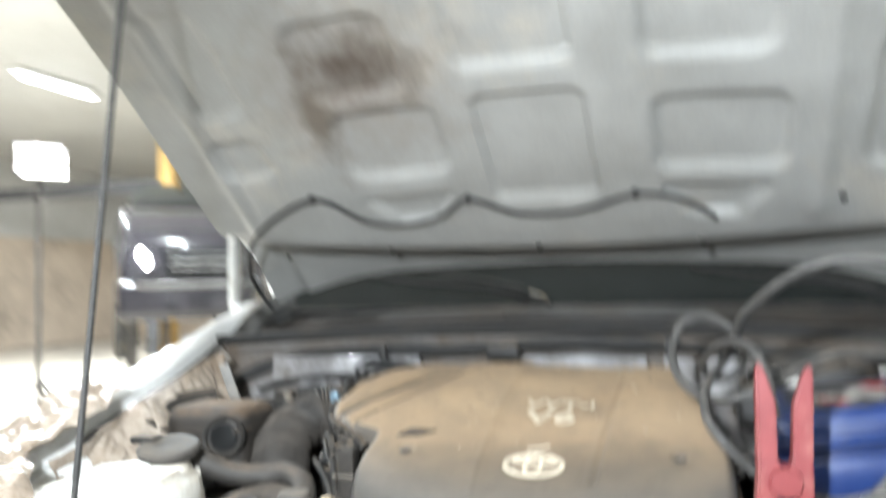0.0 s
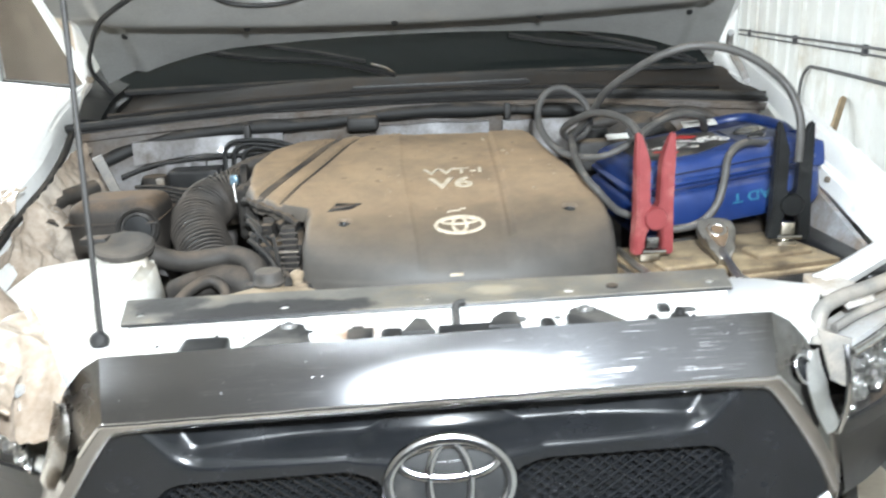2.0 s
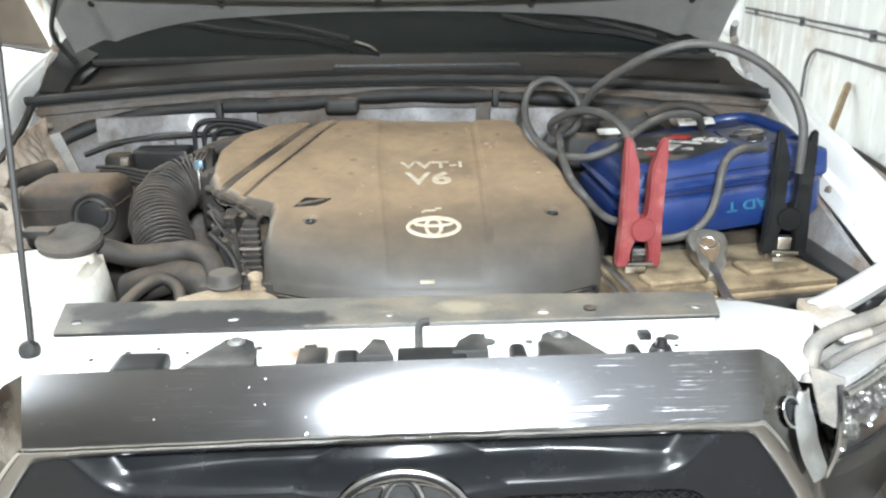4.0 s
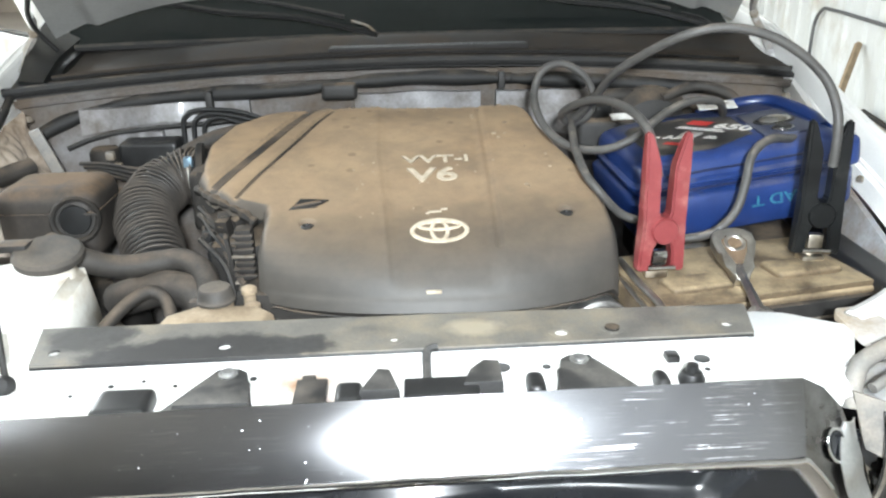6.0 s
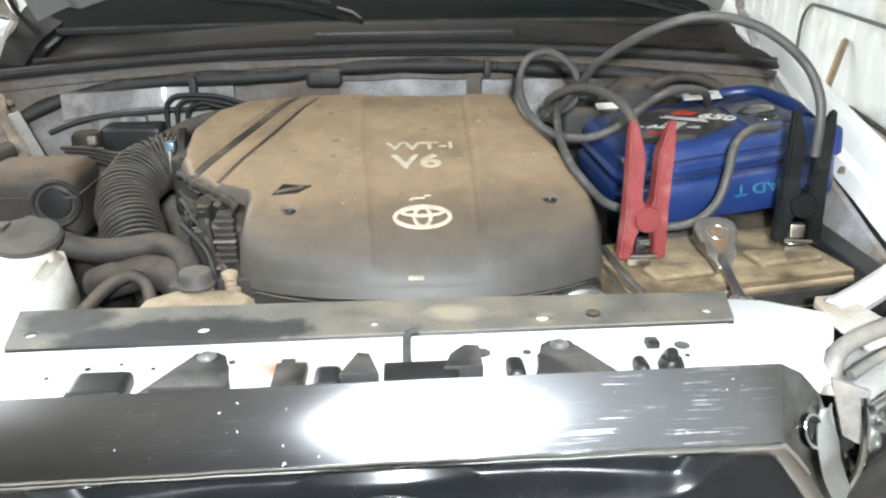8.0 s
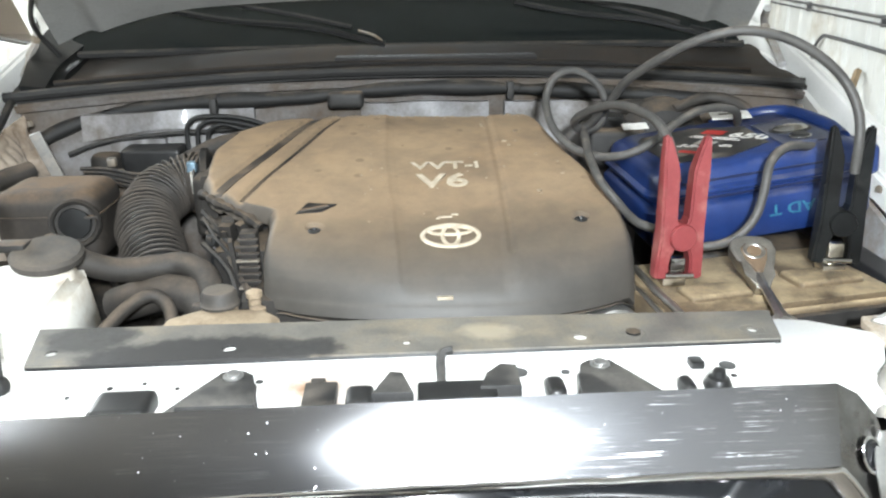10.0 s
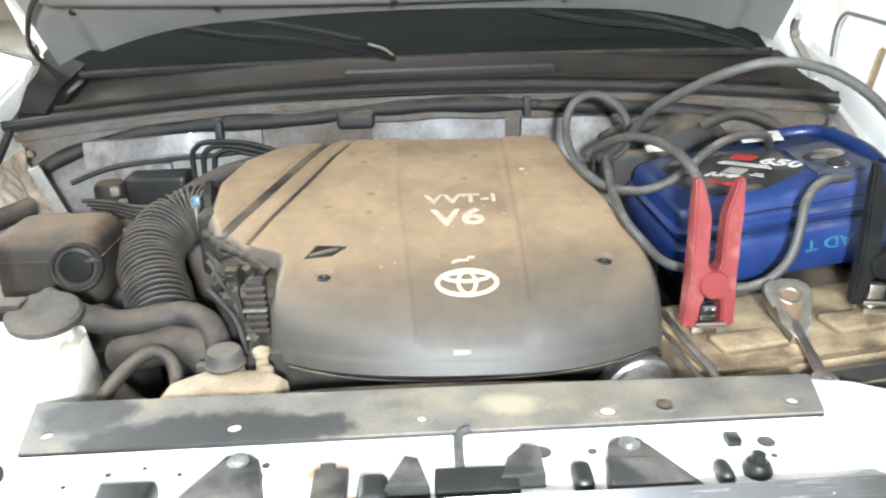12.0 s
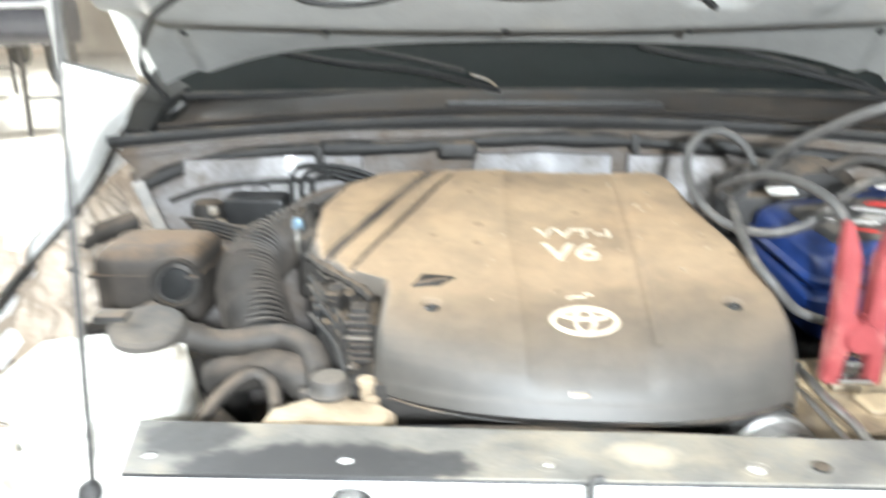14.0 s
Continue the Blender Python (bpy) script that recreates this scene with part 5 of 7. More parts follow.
for s, _ in SIDES:
    left = [(0.540, -0.124, 1.012), (0.528, -0.150, 0.975), (0.536, -0.164, 0.938), (0.556, -0.164, 0.898)]
    right = [(0.560, -0.112, 1.010), (0.566, -0.122, 0.975), (0.576, -0.128, 0.940), (0.590, -0.132, 0.900)]
    edge_l, edge_r = smooth_path(left, 8), smooth_path(right, 8)
    part("corner_web", sheet_bm(lambda u, v, s=s: (lambda a, b: Vector((s * (a.x + (b.x - a.x) * u), a.y + (b.y - a.y) * u - 0.006 * math.sin(math.pi * u) + 0.003 * math.sin(11 * v), a.z + (b.z - a.z) * u + 0.006 * s)))(edge_l[round(v * 24)], edge_r[round(v * 24)]), 14, 24, 0.004, (0, 1, 0)), M_CORNER if s > 0 else M_LEG, grille, "bright chrome corner piece" if s > 0 else "dull chrome corner piece")
    if s > 0:
        mid, up, side = leg_point(s, 1.85, 0.52, 0.004), leg_point(s, 1.2, 0.52, 0.004), leg_point(s, 1.85, 0.9, 0.004)
        ez = ((up - mid).cross(side - mid) * s).normalized()
        ez = -ez if ez.y > 0 else ez
        ex = (up - mid).normalized()
        ey = ez.cross(ex)
        socket_m = Matrix.Translation(mid) @ Matrix((ex, ey, ez)).transposed().to_4x4()
        part("end_socket", moved(turn_bm([(0.021, -0.002), (0.0235, 0.003), (0.019, 0.005), (0.0165, 0.001), (0.013, -0.002), (0.0, -0.003)], None, 28), socket_m @ Matrix.Diagonal((1.0, 0.8, 0.8, 1))), M_GLOSSBLACK, grille, "dark oval recess in the chrome corner")
        part("socket_rim", ring_bm(0.0235, 0.0185, 0.0022, socket_m @ pose(0, 0, 0.002), 32, 8), M_BADGE, grille, "bright rim round the recess")
for s in (-1, 1):
    bars = []
    for k in range(-9, 28):
        for d in (-1, 1):
            x0, x1, z0, z1 = 0.10, 0.425, 0.757, 0.873
            xs = x0 + k * 0.022 if d == 1 else x1 - k * 0.022
            a, b = Vector((xs, 0, z0)), Vector((xs + d * (z1 - z0) * 1.25, 0, z1))
            ta, tb = 0.0, 1.0
            for lim, sign in ((x0, 1), (x1, -1)):
                da, db = (a.x - lim) * sign, (b.x - lim) * sign
                if da < 0 and db < 0:
                    ta, tb = 1, 0
                elif da < 0:
                    ta = max(ta, da / (da - db))
                elif db < 0:
                    tb = min(tb, da / (da - db))
            if tb - ta > 0.05:
                p, q = a.lerp(b, ta), a.lerp(b, tb)
                bars.append(tube_bm([(s * p.x, -0.118, p.z + 0.012 * s * p.x), (s * q.x, -0.118, q.z + 0.012 * s * q.x)], 0.0024, 5))
    tagged(part("grille_mesh", join_bm(*bars), M_GLOSSBLACK, grille, "black diamond mesh of the grille"), kind="stuff")
emblem_m = pose(0.003, -0.182, 0.874, 66, 0, 0)
emblem = part("emblem", ring_bm(0.088, 0.062, 0.009, emblem_m), M_BADGE, grille, "chrome oval badge")
part("emblem_oval", ring_bm(0.030, 0.056, 0.0065, emblem_m, 30), M_BADGE, emblem)
part("emblem_oval", ring_bm(0.070, 0.024, 0.0065, emblem_m @ pose(0, 0.030, 0), 30), M_BADGE, emblem)
part("emblem_back", turn_bm([(0.086, -0.012), (0.084, -0.004), (0.0, -0.002)], emblem_m @ Matrix.Diagonal((1, 0.72, 1, 1)), 32), M_CLAMPBLACK, emblem)


# headlamps
def headlamp(s):
    def rim(u, v, inset=0.0):
        x = 0.622 + 0.31 * u
        y = -0.098 + 0.15 * u + 0.12 * u * u - 0.02 * math.sin(math.pi * v) + inset
        top = 1.008 + 0.06 * u
        low = 0.860 - 0.01 * u
        return Vector((s * x, y, low + (top - low) * v))
    lamp = part("headlamp", sheet_bm(lambda u, v: rim(0.02 + 0.96 * u, 0.03 + 0.88 * v, 0.028) + Vector((0, 0.04 * math.sin(math.pi * u) + 0.024 * noise.noise(Vector((u * 16, v * 8, 2.0))) + 0.012 * noise.noise(Vector((u * 48, v * 26, 5.0))), 0)), 90, 60, 0.01, (0, 1, 0)), M_REFLECTOR, car, "clear headlamp with chrome reflector")
    lens = part("lens", sheet_bm(rim, 16, 10, 0.003, (0, 1, 0)), M_LENS, lamp)
    lens.visible_shadow = False
    if s > 0:
        part("top_rim", tube_bm([(s * 0.583, -0.066, 1.000), (s * 0.588, -0.052, 1.030), (s * 0.604, -0.036, 1.050), (s * 0.650, -0.012, 1.058), (s * 0.720, 0.020, 1.062), (s * 0.800, 0.066, 1.070), (s * 0.900, 0.150, 1.092)], 0.0125, 10), M_LAMPGREY, lamp, "grey frame over the headlamp")
        part("frame_bar", tube_bm([(s * 0.612, -0.056, 1.022), (s * 0.660, -0.034, 1.034), (s * 0.730, 0.000, 1.042), (s * 0.810, 0.050, 1.052), (s * 0.905, 0.135, 1.074)], 0.0075, 10), M_LAMPGREY, lamp)
        part("rim_bead", tube_bm([rim(u / 8, 0.93) + Vector((-s * 0.004, -0.002, 0.004)) for u in range(9)], 0.006, 8), M_REFLECTOR, lamp)
        part("side_bezel", sheet_bm(lambda u, v: Vector((s * (0.576 + 0.046 * u + 0.024 * v * (1 - u)), -0.074 - 0.016 * u - 0.010 * v, 1.030 - 0.012 * u - (0.082 - 0.004 * u) * v)), 6, 8, 0.005, (0, 1, 0)), M_LAMPGREY, lamp, "dull grey lamp side panel")
    part("under_trim", sheet_bm(lambda u, v: rim(u, 0.0) + Vector((-s * 0.02 * (1 - u), 0.015 + 0.02 * v, 0.004 - 0.16 * v)), 10, 4, 0.01, (0, 1, 0)), M_BLACK, lamp)
    if s > 0:
        part("inner_rim", tube_bm([rim(0.0, v / 6) + Vector((-s * 0.006, 0.01, 0)) for v in range(7)], 0.005, 8), M_BRIGHTCHROME, lamp)
    part("housing", sheet_bm(lambda u, v: rim(u, 1.0) + Vector((0, 0.01 + 0.10 * v, 0.004 - 0.012 * v)), 10, 3, 0.01, (0, 0, -1)), M_GREYPAINT, lamp)


for s, _ in SIDES:
    headlamp(s)
    if s < 0:
        tab = part("lamp_mount", prism_bm([(s * 0.655, 0.03), (s * 0.695, 0.02), (s * 0.715, 0.10), (s * 0.672, 0.12)], 1.036, 1.056, 0.006), M_WHITE, car)
        part("bolt", turn_bm([(0.009, 0), (0.009, 0.005), (0.0, 0.007)], Matrix.Translation((s * 0.687, 0.095, 1.056)), 6), M_ALLOY, tab)
    if s > 0:
        arm = part("lamp_bracket", prism_bm([(0.640, 0.108), (0.650, 0.128), (0.680, 0.132), (0.700, 0.112), (0.714, 0.050), (0.704, -0.002), (0.650, -0.026), (0.640, 0.030)], 1.040, 1.050, 0.004, 2), M_WHITE_DIRTY, car, "grey-white lamp bracket plate")
        part("bracket_dimple", ring_bm(0.016, 0.012, 0.002, Matrix.Translation((0.670, 0.105, 1.0505)), 18, 6), M_LAMPGREY, arm)
        part("white_bush", tube_bm([(0.565, -0.060, 1.018), (0.590, -0.020, 1.022)], 0.018, 14), M_WHITE, car)
    part("wing_rail", tube_bm([(s * 0.665, 0.10, 1.035), (s * 0.74, 0.14, 1.046), (s * 0.86, 0.22, 1.062)], 0.022, 8), M_WHITE, car)


def creases(p):
    """Sharp folds between flat facets, as in a sheet crushed and opened again."""
    near = noise.voronoi(p)[0]
    return near[1] - near[0]


def crumple(u, v):
    """Creased plastic film draped over the wing corner and the lamp, drawn back along the wing."""
    y = -0.112 + 0.62 * v + 0.03 * u
    x = -0.520 - 0.140 * min(1, v * 3.5) - 0.17 * min(1, max(0, (v - 0.30) / 0.25)) - (0.33 - 0.20 * min(1, max(0, (v - 0.3) / 0.3))) * u
    p = Vector((x * 10, y * 7, 3.1))
    fold = noise.noise(p) + 0.9 * abs(noise.noise(p * 1.9)) + 0.25 * abs(noise.noise(p * 3.7))
    base = max(1.056 + 0.19 * max(0, abs(x) - 0.60), 1.045 + (fender_z(y) + 0.014 - 1.045) * min(1, max(0, (abs(x) - 0.66) / 0.16)))
    return (x + 0.012 * noise.noise(p * 1.7), y + 0.012 * noise.noise(p * 1.9 + Vector((4, 1, 0))), base + 0.020 * fold + 0.030 * creases(p * 0.9) + 0.014 * creases(p * 2.3) - 0.13 * max(0, 0.14 - v) / 0.14)


film = thing("plastic_film", "crumpled pale plastic film over the wing corner", "plastic film")
part("film", sheet_bm(crumple, 90, 140, 0.0015, (0, 0, 1)), M_FILM, film)


def curtain(u, v):
    """Film hanging down the inner side of the wing."""
    y = 0.30 + 0.58 * u
    p = Vector((u * 5, v * 1.6, 7.7))
    fold = 0.6 * noise.noise(p) + 0.9 * creases(p * 1.1) + 0.35 * creases(p * 2.6)
    return (-0.850 + 0.034 * fold + 0.060 * v, y + 0.010 * noise.noise(p * 1.6), fender_z(y) - 0.030 - (0.12 + 0.05 * math.sin(7 * u + 1) ** 2) * v)


part("film_flap", sheet_bm(curtain, 110, 36, 0.0015, (1, 0, 0)), M_FILM, film)


def front_flap(u, v):
    """Film hanging over the upper front of the lamp, torn to an uneven hem."""
    p = Vector((u * 4.2, v * 1.1, 2.4))
    fold = 0.6 * noise.noise(p) + 0.8 * creases(p) + 0.4 * creases(p * 2.4)
    x = -0.588 - 0.30 * u
    hem = 0.050 + 0.055 * math.sin(2.6 * u + 0.5) ** 2 + 0.03 * noise.noise(Vector((u * 9, 0, 4)))
    return (x - 0.02 * v, -0.118 + 0.13 * u + 0.10 * u * u - 0.022 * fold - 0.020 * math.sin(2.2 * v), 1.060 + 0.05 * u - hem * v + 0.010 * fold)


part("film_flap", sheet_bm(front_flap, 90, 30, 0.0015, (0, 1, 0)), M_FILM, film)


# ---- engine cover ----
COVER_Z = [(0.262, 0.992), (0.270, 1.020), (0.290, 1.056), (0.325, 1.086), (0.37, 1.107), (0.41, 1.118), (0.58, 1.160), (0.84, 1.206), (0.93, 1.213), (0.96, 1.205)]
COVER_L = [(0.26, -0.252), (0.34, -0.255), (0.44, -0.249), (0.47, -0.255), (0.495, -0.320), (0.545, -0.375), (0.60, -0.398), (0.74, -0.408), (0.84, -0.378), (0.91, -0.325), (0.955, -0.250)]
COVER_R = [(0.26, 0.378), (0.37, 0.378), (0.45, 0.374), (0.53, 0.364), (0.68, 0.326), (0.80, 0.304), (0.90, 0.292), (0.955, 0.270)]


CHANNEL = ((-0.203, 0.960), (-0.363, 0.520))
SLOT = ((-0.150, 0.945), (-0.312, 0.495))


def seg_dist(x, y, a, b):
    ax, ay, bx, by = *a, *b
    t = max(0, min(1, ((x - ax) * (bx - ax) + (y - ay) * (by - ay)) / ((bx - ax) ** 2 + (by - ay) ** 2)))
    return math.hypot(x - ax - t * (bx - ax), y - ay - t * (by - ay))


def dip(d, width, soft):
    return min(1, max(0, (width - d) / soft))


def cover_z(x, y, cut=True):
    """Top of the moulded cover, with or without its channels and openings."""
    xl, xr = lerp_table(COVER_L, y), lerp_table(COVER_R, y)
    z = eased(COVER_Z, y)
    edge = min(x - xl, xr - x)
    z -= 0.018 * max(0, (0.016 - edge) / 0.016) ** 2
    # middle panel a little lower, between two seams
    sl, sr = -0.052 + 0.070 * max(0, 0.68 - y), 0.178 - 0.012 * (0.9 - y) * 1.6
    inside = dip(-(min(x - sl, sr - x)), 0.006, 0.026)
    z -= 0.0045 * inside * dip(-(y - 0.276), 0.0, 0.014)
    z -= 0.0042 * dip(seg_dist(x, y, (0.178, 0.95), (0.166, 0.34)), 0.009, 0.007)
    z += 0.0016 * dip(abs(x - sl), 0.006, 0.005) * dip(-(y - 0.276), 0.0, 0.014)
    if not cut:
        return z + 0.003 * math.sin(11 * x + 2) * math.sin(9 * y)
    # diagonal channel over the left bank and the slot beside it
    z -= 0.0065 * dip(seg_dist(x, y, *CHANNEL), 0.0185, 0.005) + 0.006 * dip(seg_dist(x, y, *SLOT), 0.0095, 0.005)
    # opening beside the bolt, bolt pits, finger grip at the front
    for bx, by in ((-0.169, 0.406), (0.294, 0.417)):
        z -= 0.006 * dip(math.hypot(x - bx, y - by), 0.016, 0.006)
    z += 0.003 * math.sin(11 * x + 2) * math.sin(9 * y)
    return z


def cover_bow(u, y):
    """How far the front corners are swept back."""
    return 0.082 * abs(2 * u - 1) ** 2.6 * max(0, 1 - (y - 0.262) / 0.22) ** 1.6


def cover_bm():
    nu, nv = 170, 160
    bm = bmesh.new()
    rows = []
    for j in range(nv + 1):
        y = 0.262 + 0.693 * (j / nv) ** 1.3
        xl, xr = lerp_table(COVER_L, y), lerp_table(COVER_R, y)
        drop = 0.07 * min(1, (y - 0.262) / 0.06)
        left = drop if y < 0.465 else 0.012
        row = [bm.verts.new((xl - 0.003, y + cover_bow(0, y), cover_z(xl, y) - left))]
        row += [bm.verts.new((xl + (xr - xl) * i / nu, y + cover_bow(i / nu, y), cover_z(xl + (xr - xl) * i / nu, y))) for i in range(nu + 1)]
        row.append(bm.verts.new((xr + 0.003, y + cover_bow(1, y), cover_z(xr, y) - drop)))
        rows.append(row)
    rows.insert(0, [bm.verts.new((v.co.x, v.co.y + 0.012, v.co.z - 0.012)) for v in rows[0]])
    rows.append([bm.verts.new((v.co.x, v.co.y + 0.006, v.co.z - 0.05)) for v in rows[-1]])
    for a, b in zip(rows, rows[1:]):
        for i in range(len(a) - 1):
            bm.faces.new((a[i], a[i + 1], b[i + 1], b[i]))
    return bm


cover = part("engine_cover", cover_bm(), M_COVER, car, "tan dust-covered plastic engine cover with pale lettering")


def on_cover(x, y, lift=0.0):
    return Vector((x, y, cover_z(x, y) + lift))


def cover_tilt(x, y):
    return math.degrees(math.atan2(cover_z(x, y + 0.03) - cover_z(x, y - 0.03), 0.06))


def strip_on_cover(name, a, b, w, mat, lift, label):
    a, b = Vector(a), Vector(b)
    n = Vector((-(b - a).y, (b - a).x)).normalized() * w
    part(name, sheet_bm(lambda u, v: Vector((*(a.lerp(b, v) + n * (2 * u - 1)), cover_z(*(a.lerp(b, v) + n * (2 * u - 1))) + lift)), 6, 60, 0.002, (0, 0, -1)), mat, cover, label)


strip_on_cover("channel_strip", (-0.205, 0.952), (-0.359, 0.530), 0.0092, M_BLACKDUST, 0.0012, "dark channel strip")
strip_on_cover("slot_strip", (-0.152, 0.94), (-0.309, 0.503), 0.0042, M_GRIME, 0.0012, "dark slot")
for bx, by in ((-0.169, 0.406), (0.294, 0.417)):
    part("bolt", turn_bm([(0.013, -0.002), (0.013, 0.001), (0.010, 0.004), (0.007, 0.004), (0.006, 0.0), (0.0, 0.0)], Matrix.Translation(on_cover(bx, by)), 14), M_BLACK, cover, "black cover bolt")
# no hole here: a flat black sheet draws the shade inside the opening
part("opening", sheet_bm(lambda u, v: (-0.206 + 0.018 * v + (0.046 + 0.006 * v) * u, 0.452 + (0.036 - 0.012 * u) * v + 0.006 * u, cover_z(-0.18, 0.452 + (0.036 - 0.012 * u) * v + 0.006 * u, False) + 0.0009), 4, 4, 0.002, (0, 0, -1)), M_BLACK, cover)
part("opening_rib", tube_bm([(-0.198, 0.458, cover_z(-0.18, 0.458, False) + 0.0015), (-0.178, 0.462, cover_z(-0.18, 0.462, False) + 0.003), (-0.150, 0.474, cover_z(-0.18, 0.474, False) + 0.0015)], 0.004, 8), M_TANBOX, cover)
part("grip_mark", box_bm(0.036, 0.062, 0.274, 0.281, cover_z(0.05, 0.278) - 0.002, cover_z(0.05, 0.278) + 0.004, 0.002), M_EMBOSS, cover)
part("worn_rim", tube_bm([(lerp_table(COVER_L, 0.263) + (lerp_table(COVER_R, 0.263) - lerp_table(COVER_L, 0.263)) * u / 24, 0.263 + cover_bow(u / 24, 0.263), 0.994 - 0.018 * max(0, (0.4 - min(u, 24 - u)) / 0.4) ** 2) for u in range(25)], 0.0022, 6, 2), M_BLACKDUST, cover)
text_part("lettering", "VVT-i", 0.044, Matrix.Translation(on_cover(0.068, 0.634, 0.001)) @ pose(0, 0, 0, cover_tilt(0.07, 0.62), 0, 0), M_EMBOSS, cover, 0.0012, "pale raised lettering", 1.30)
text_part("lettering", "V6", 0.070, Matrix.Translation(on_cover(0.060, 0.566, 0.001)) @ pose(0, 0, 0, cover_tilt(0.06, 0.55), 0, 0), M_EMBOSS, cover, 0.0015, "pale raised lettering", 1.25)
badge_m = Matrix.Translation(on_cover(0.064, 0.379, 0.001)) @ pose(0, 0, 0, cover_tilt(0.063, 0.37), 0, 0)
badge = part("badge", ring_bm(0.048, 0.029, 0.0042, badge_m), M_EMBOSS, cover, "pale raised oval badge")
part("badge_oval", ring_bm(0.014, 0.026, 0.0036, badge_m, 30), M_EMBOSS, badge)
part("badge_oval", ring_bm(0.036, 0.011, 0.0036, badge_m @ pose(0, 0.014, 0), 30), M_EMBOSS, badge)
for x, y, w in ((0.058, 0.440, 0.012), (0.075, 0.447, 0.006), (0.045, 0.436, 0.003)):
    part("scratch", box_bm(x - w, x + w, y - 0.003, y + 0.003, cover_z(x, y) - 0.001, cover_z(x, y) + 0.0012, 0), M_EMBOSS, cover)


def crumbs_bm(count):
    """Lumps of dry mud, thickest along the rear edge of the cover."""
    rnd = random.Random(5)
    bits = bmesh.new()
    for n in range(count):
        y = 0.952 - abs(rnd.gauss(0, 0.02)) if n % 3 else rnd.uniform(0.42, 0.94)
        x = rnd.uniform(-0.20, 0.26) if n % 3 else rnd.uniform(-0.10, 0.30)
        r = rnd.uniform(0.0010, 0.0036) * (1.0 if n % 3 else 0.9 + 0.6 * (x > 0.15))
        m = Matrix.Translation(on_cover(x, y, r * 0.2)) @ Matrix.Diagonal((r * rnd.uniform(0.7, 1.5), r * rnd.uniform(0.7, 1.4), r * 0.6, 1))
        bmesh.ops.create_icosphere(bits, subdivisions=1, radius=1, matrix=m)
    return bits


tagged(part("dry_mud", crumbs_bm(170), M_TANPLASTIC, cover, "loose dry mud crumbs"), kind="stuff")

# ---- left of the engine: reservoirs, intake, hoses ----
jar = part("washer_reservoir", loft_bm([[(-0.80, 0.10, z0), (-0.53, 0.07, z0), (-0.515, 0.10, z0), (-0.515, 0.33, z0), (-0.58, 0.38, z0), (-0.78, 0.36, z0)] for z0 in (0.72, 1.0)] +
                                       [[(-0.79, 0.12, 1.06), (-0.54, 0.09, 1.075), (-0.522, 0.12, 1.078), (-0.522, 0.31, 1.095), (-0.58, 0.36, 1.10), (-0.77, 0.35, 1.075)]]), M_JAR, car, "white plastic washer fluid reservoir with black cap")
jar_mesh = jar.data
bm = bmesh.new()
bm.from_mesh(jar_mesh)
bmesh.ops.bevel(bm, geom=list(bm.edges), offset=0.014, segments=3, affect="EDGES")
bm.to_mesh(jar_mesh)
bm.free()
part("neck", tube_bm([(-0.566, 0.285, 1.06), (-0.566, 0.283, 1.115)], 0.034, 16), M_JAR, jar)
cap = part("cap", turn_bm([(0.042, -0.014), (0.053, -0.009), (0.055, 0.002), (0.050, 0.007), (0.030, 0.008), (0.012, 0.005), (0.0, 0.0045)], pose(-0.569, 0.285, 1.124, 10, 4, 0), 28), M_CAPGREY, jar, "black round filler cap")
part("cap_tab", box_bm(-0.650, -0.600, 0.28, 0.315, 1.128, 1.142, 0.006), M_BLACKDUST, cap)
part("coolant_hose", tube_bm([(-0.60, 0.36, 1.115), (-0.555, 0.34, 1.098), (-0.50, 0.365, 1.066), (-0.44, 0.395, 1.058), (-0.395, 0.40, 1.060), (-0.352, 0.375, 1.045), (-0.335, 0.33, 1.005), (-0.335, 0.30, 0.94)], 0.021, 12), M_HOSE, car, "dusty brown rubber coolant hose")
part("coolant_hose", tube_bm([(-0.52, 0.40, 0.985), (-0.47, 0.385, 1.005), (-0.42, 0.375, 1.018), (-0.37, 0.36, 1.01), (-0.34, 0.34, 0.97)], 0.032, 12), M_HOSE, car, "dusty brown rubber coolant hose")
part("coolant_hose", tube_bm([(-0.50, 0.16, 0.985), (-0.488, 0.215, 1.006), (-0.462, 0.285, 1.028), (-0.430, 0.320, 1.036), (-0.402, 0.310, 1.018), (-0.388, 0.27, 0.985), (-0.385, 0.24, 0.94)], 0.0115, 10), M_HOSE, car, "thin dusty hose bent over the radiator")
part("lower_duct", tube_bm([(-0.60, 0.40, 0.93), (-0.50, 0.30, 0.92), (-0.42, 0.22, 0.92)], 0.055, 12), M_BLACKDUST, car)

neck = part("radiator_neck", prism_bm([(-0.380, 0.165), (-0.215, 0.150), (-0.205, 0.205), (-0.235, 0.235), (-0.330, 0.240), (-0.375, 0.205)], 0.975, 1.046, 0.014, 3), M_TANPLASTIC, car, "tan aged plastic radiator tank with filler neck")
part("neck_tube", turn_bm([(0.027, 1.01), (0.027, 1.045)], Matrix.Translation((-0.302, 0.245, 0)), 18), M_TANPLASTIC, neck)
rcap = part("radiator_cap", turn_bm([(0.026, -0.016), (0.026, 0.004), (0.030, 0.006), (0.0305, 0.010), (0.028, 0.013), (0.0275, 0.024), (0.024, 0.031), (0.012, 0.034), (0.0, 0.034)], Matrix.Translation((-0.302, 0.245, 1.042)), 24), M_CAPGREY, neck, "dusty brown-grey radiator cap")
part("cap_ear", box_bm(-0.345, -0.325, 0.238, 0.256, 1.036, 1.050, 0.004), M_HOSE, rcap)
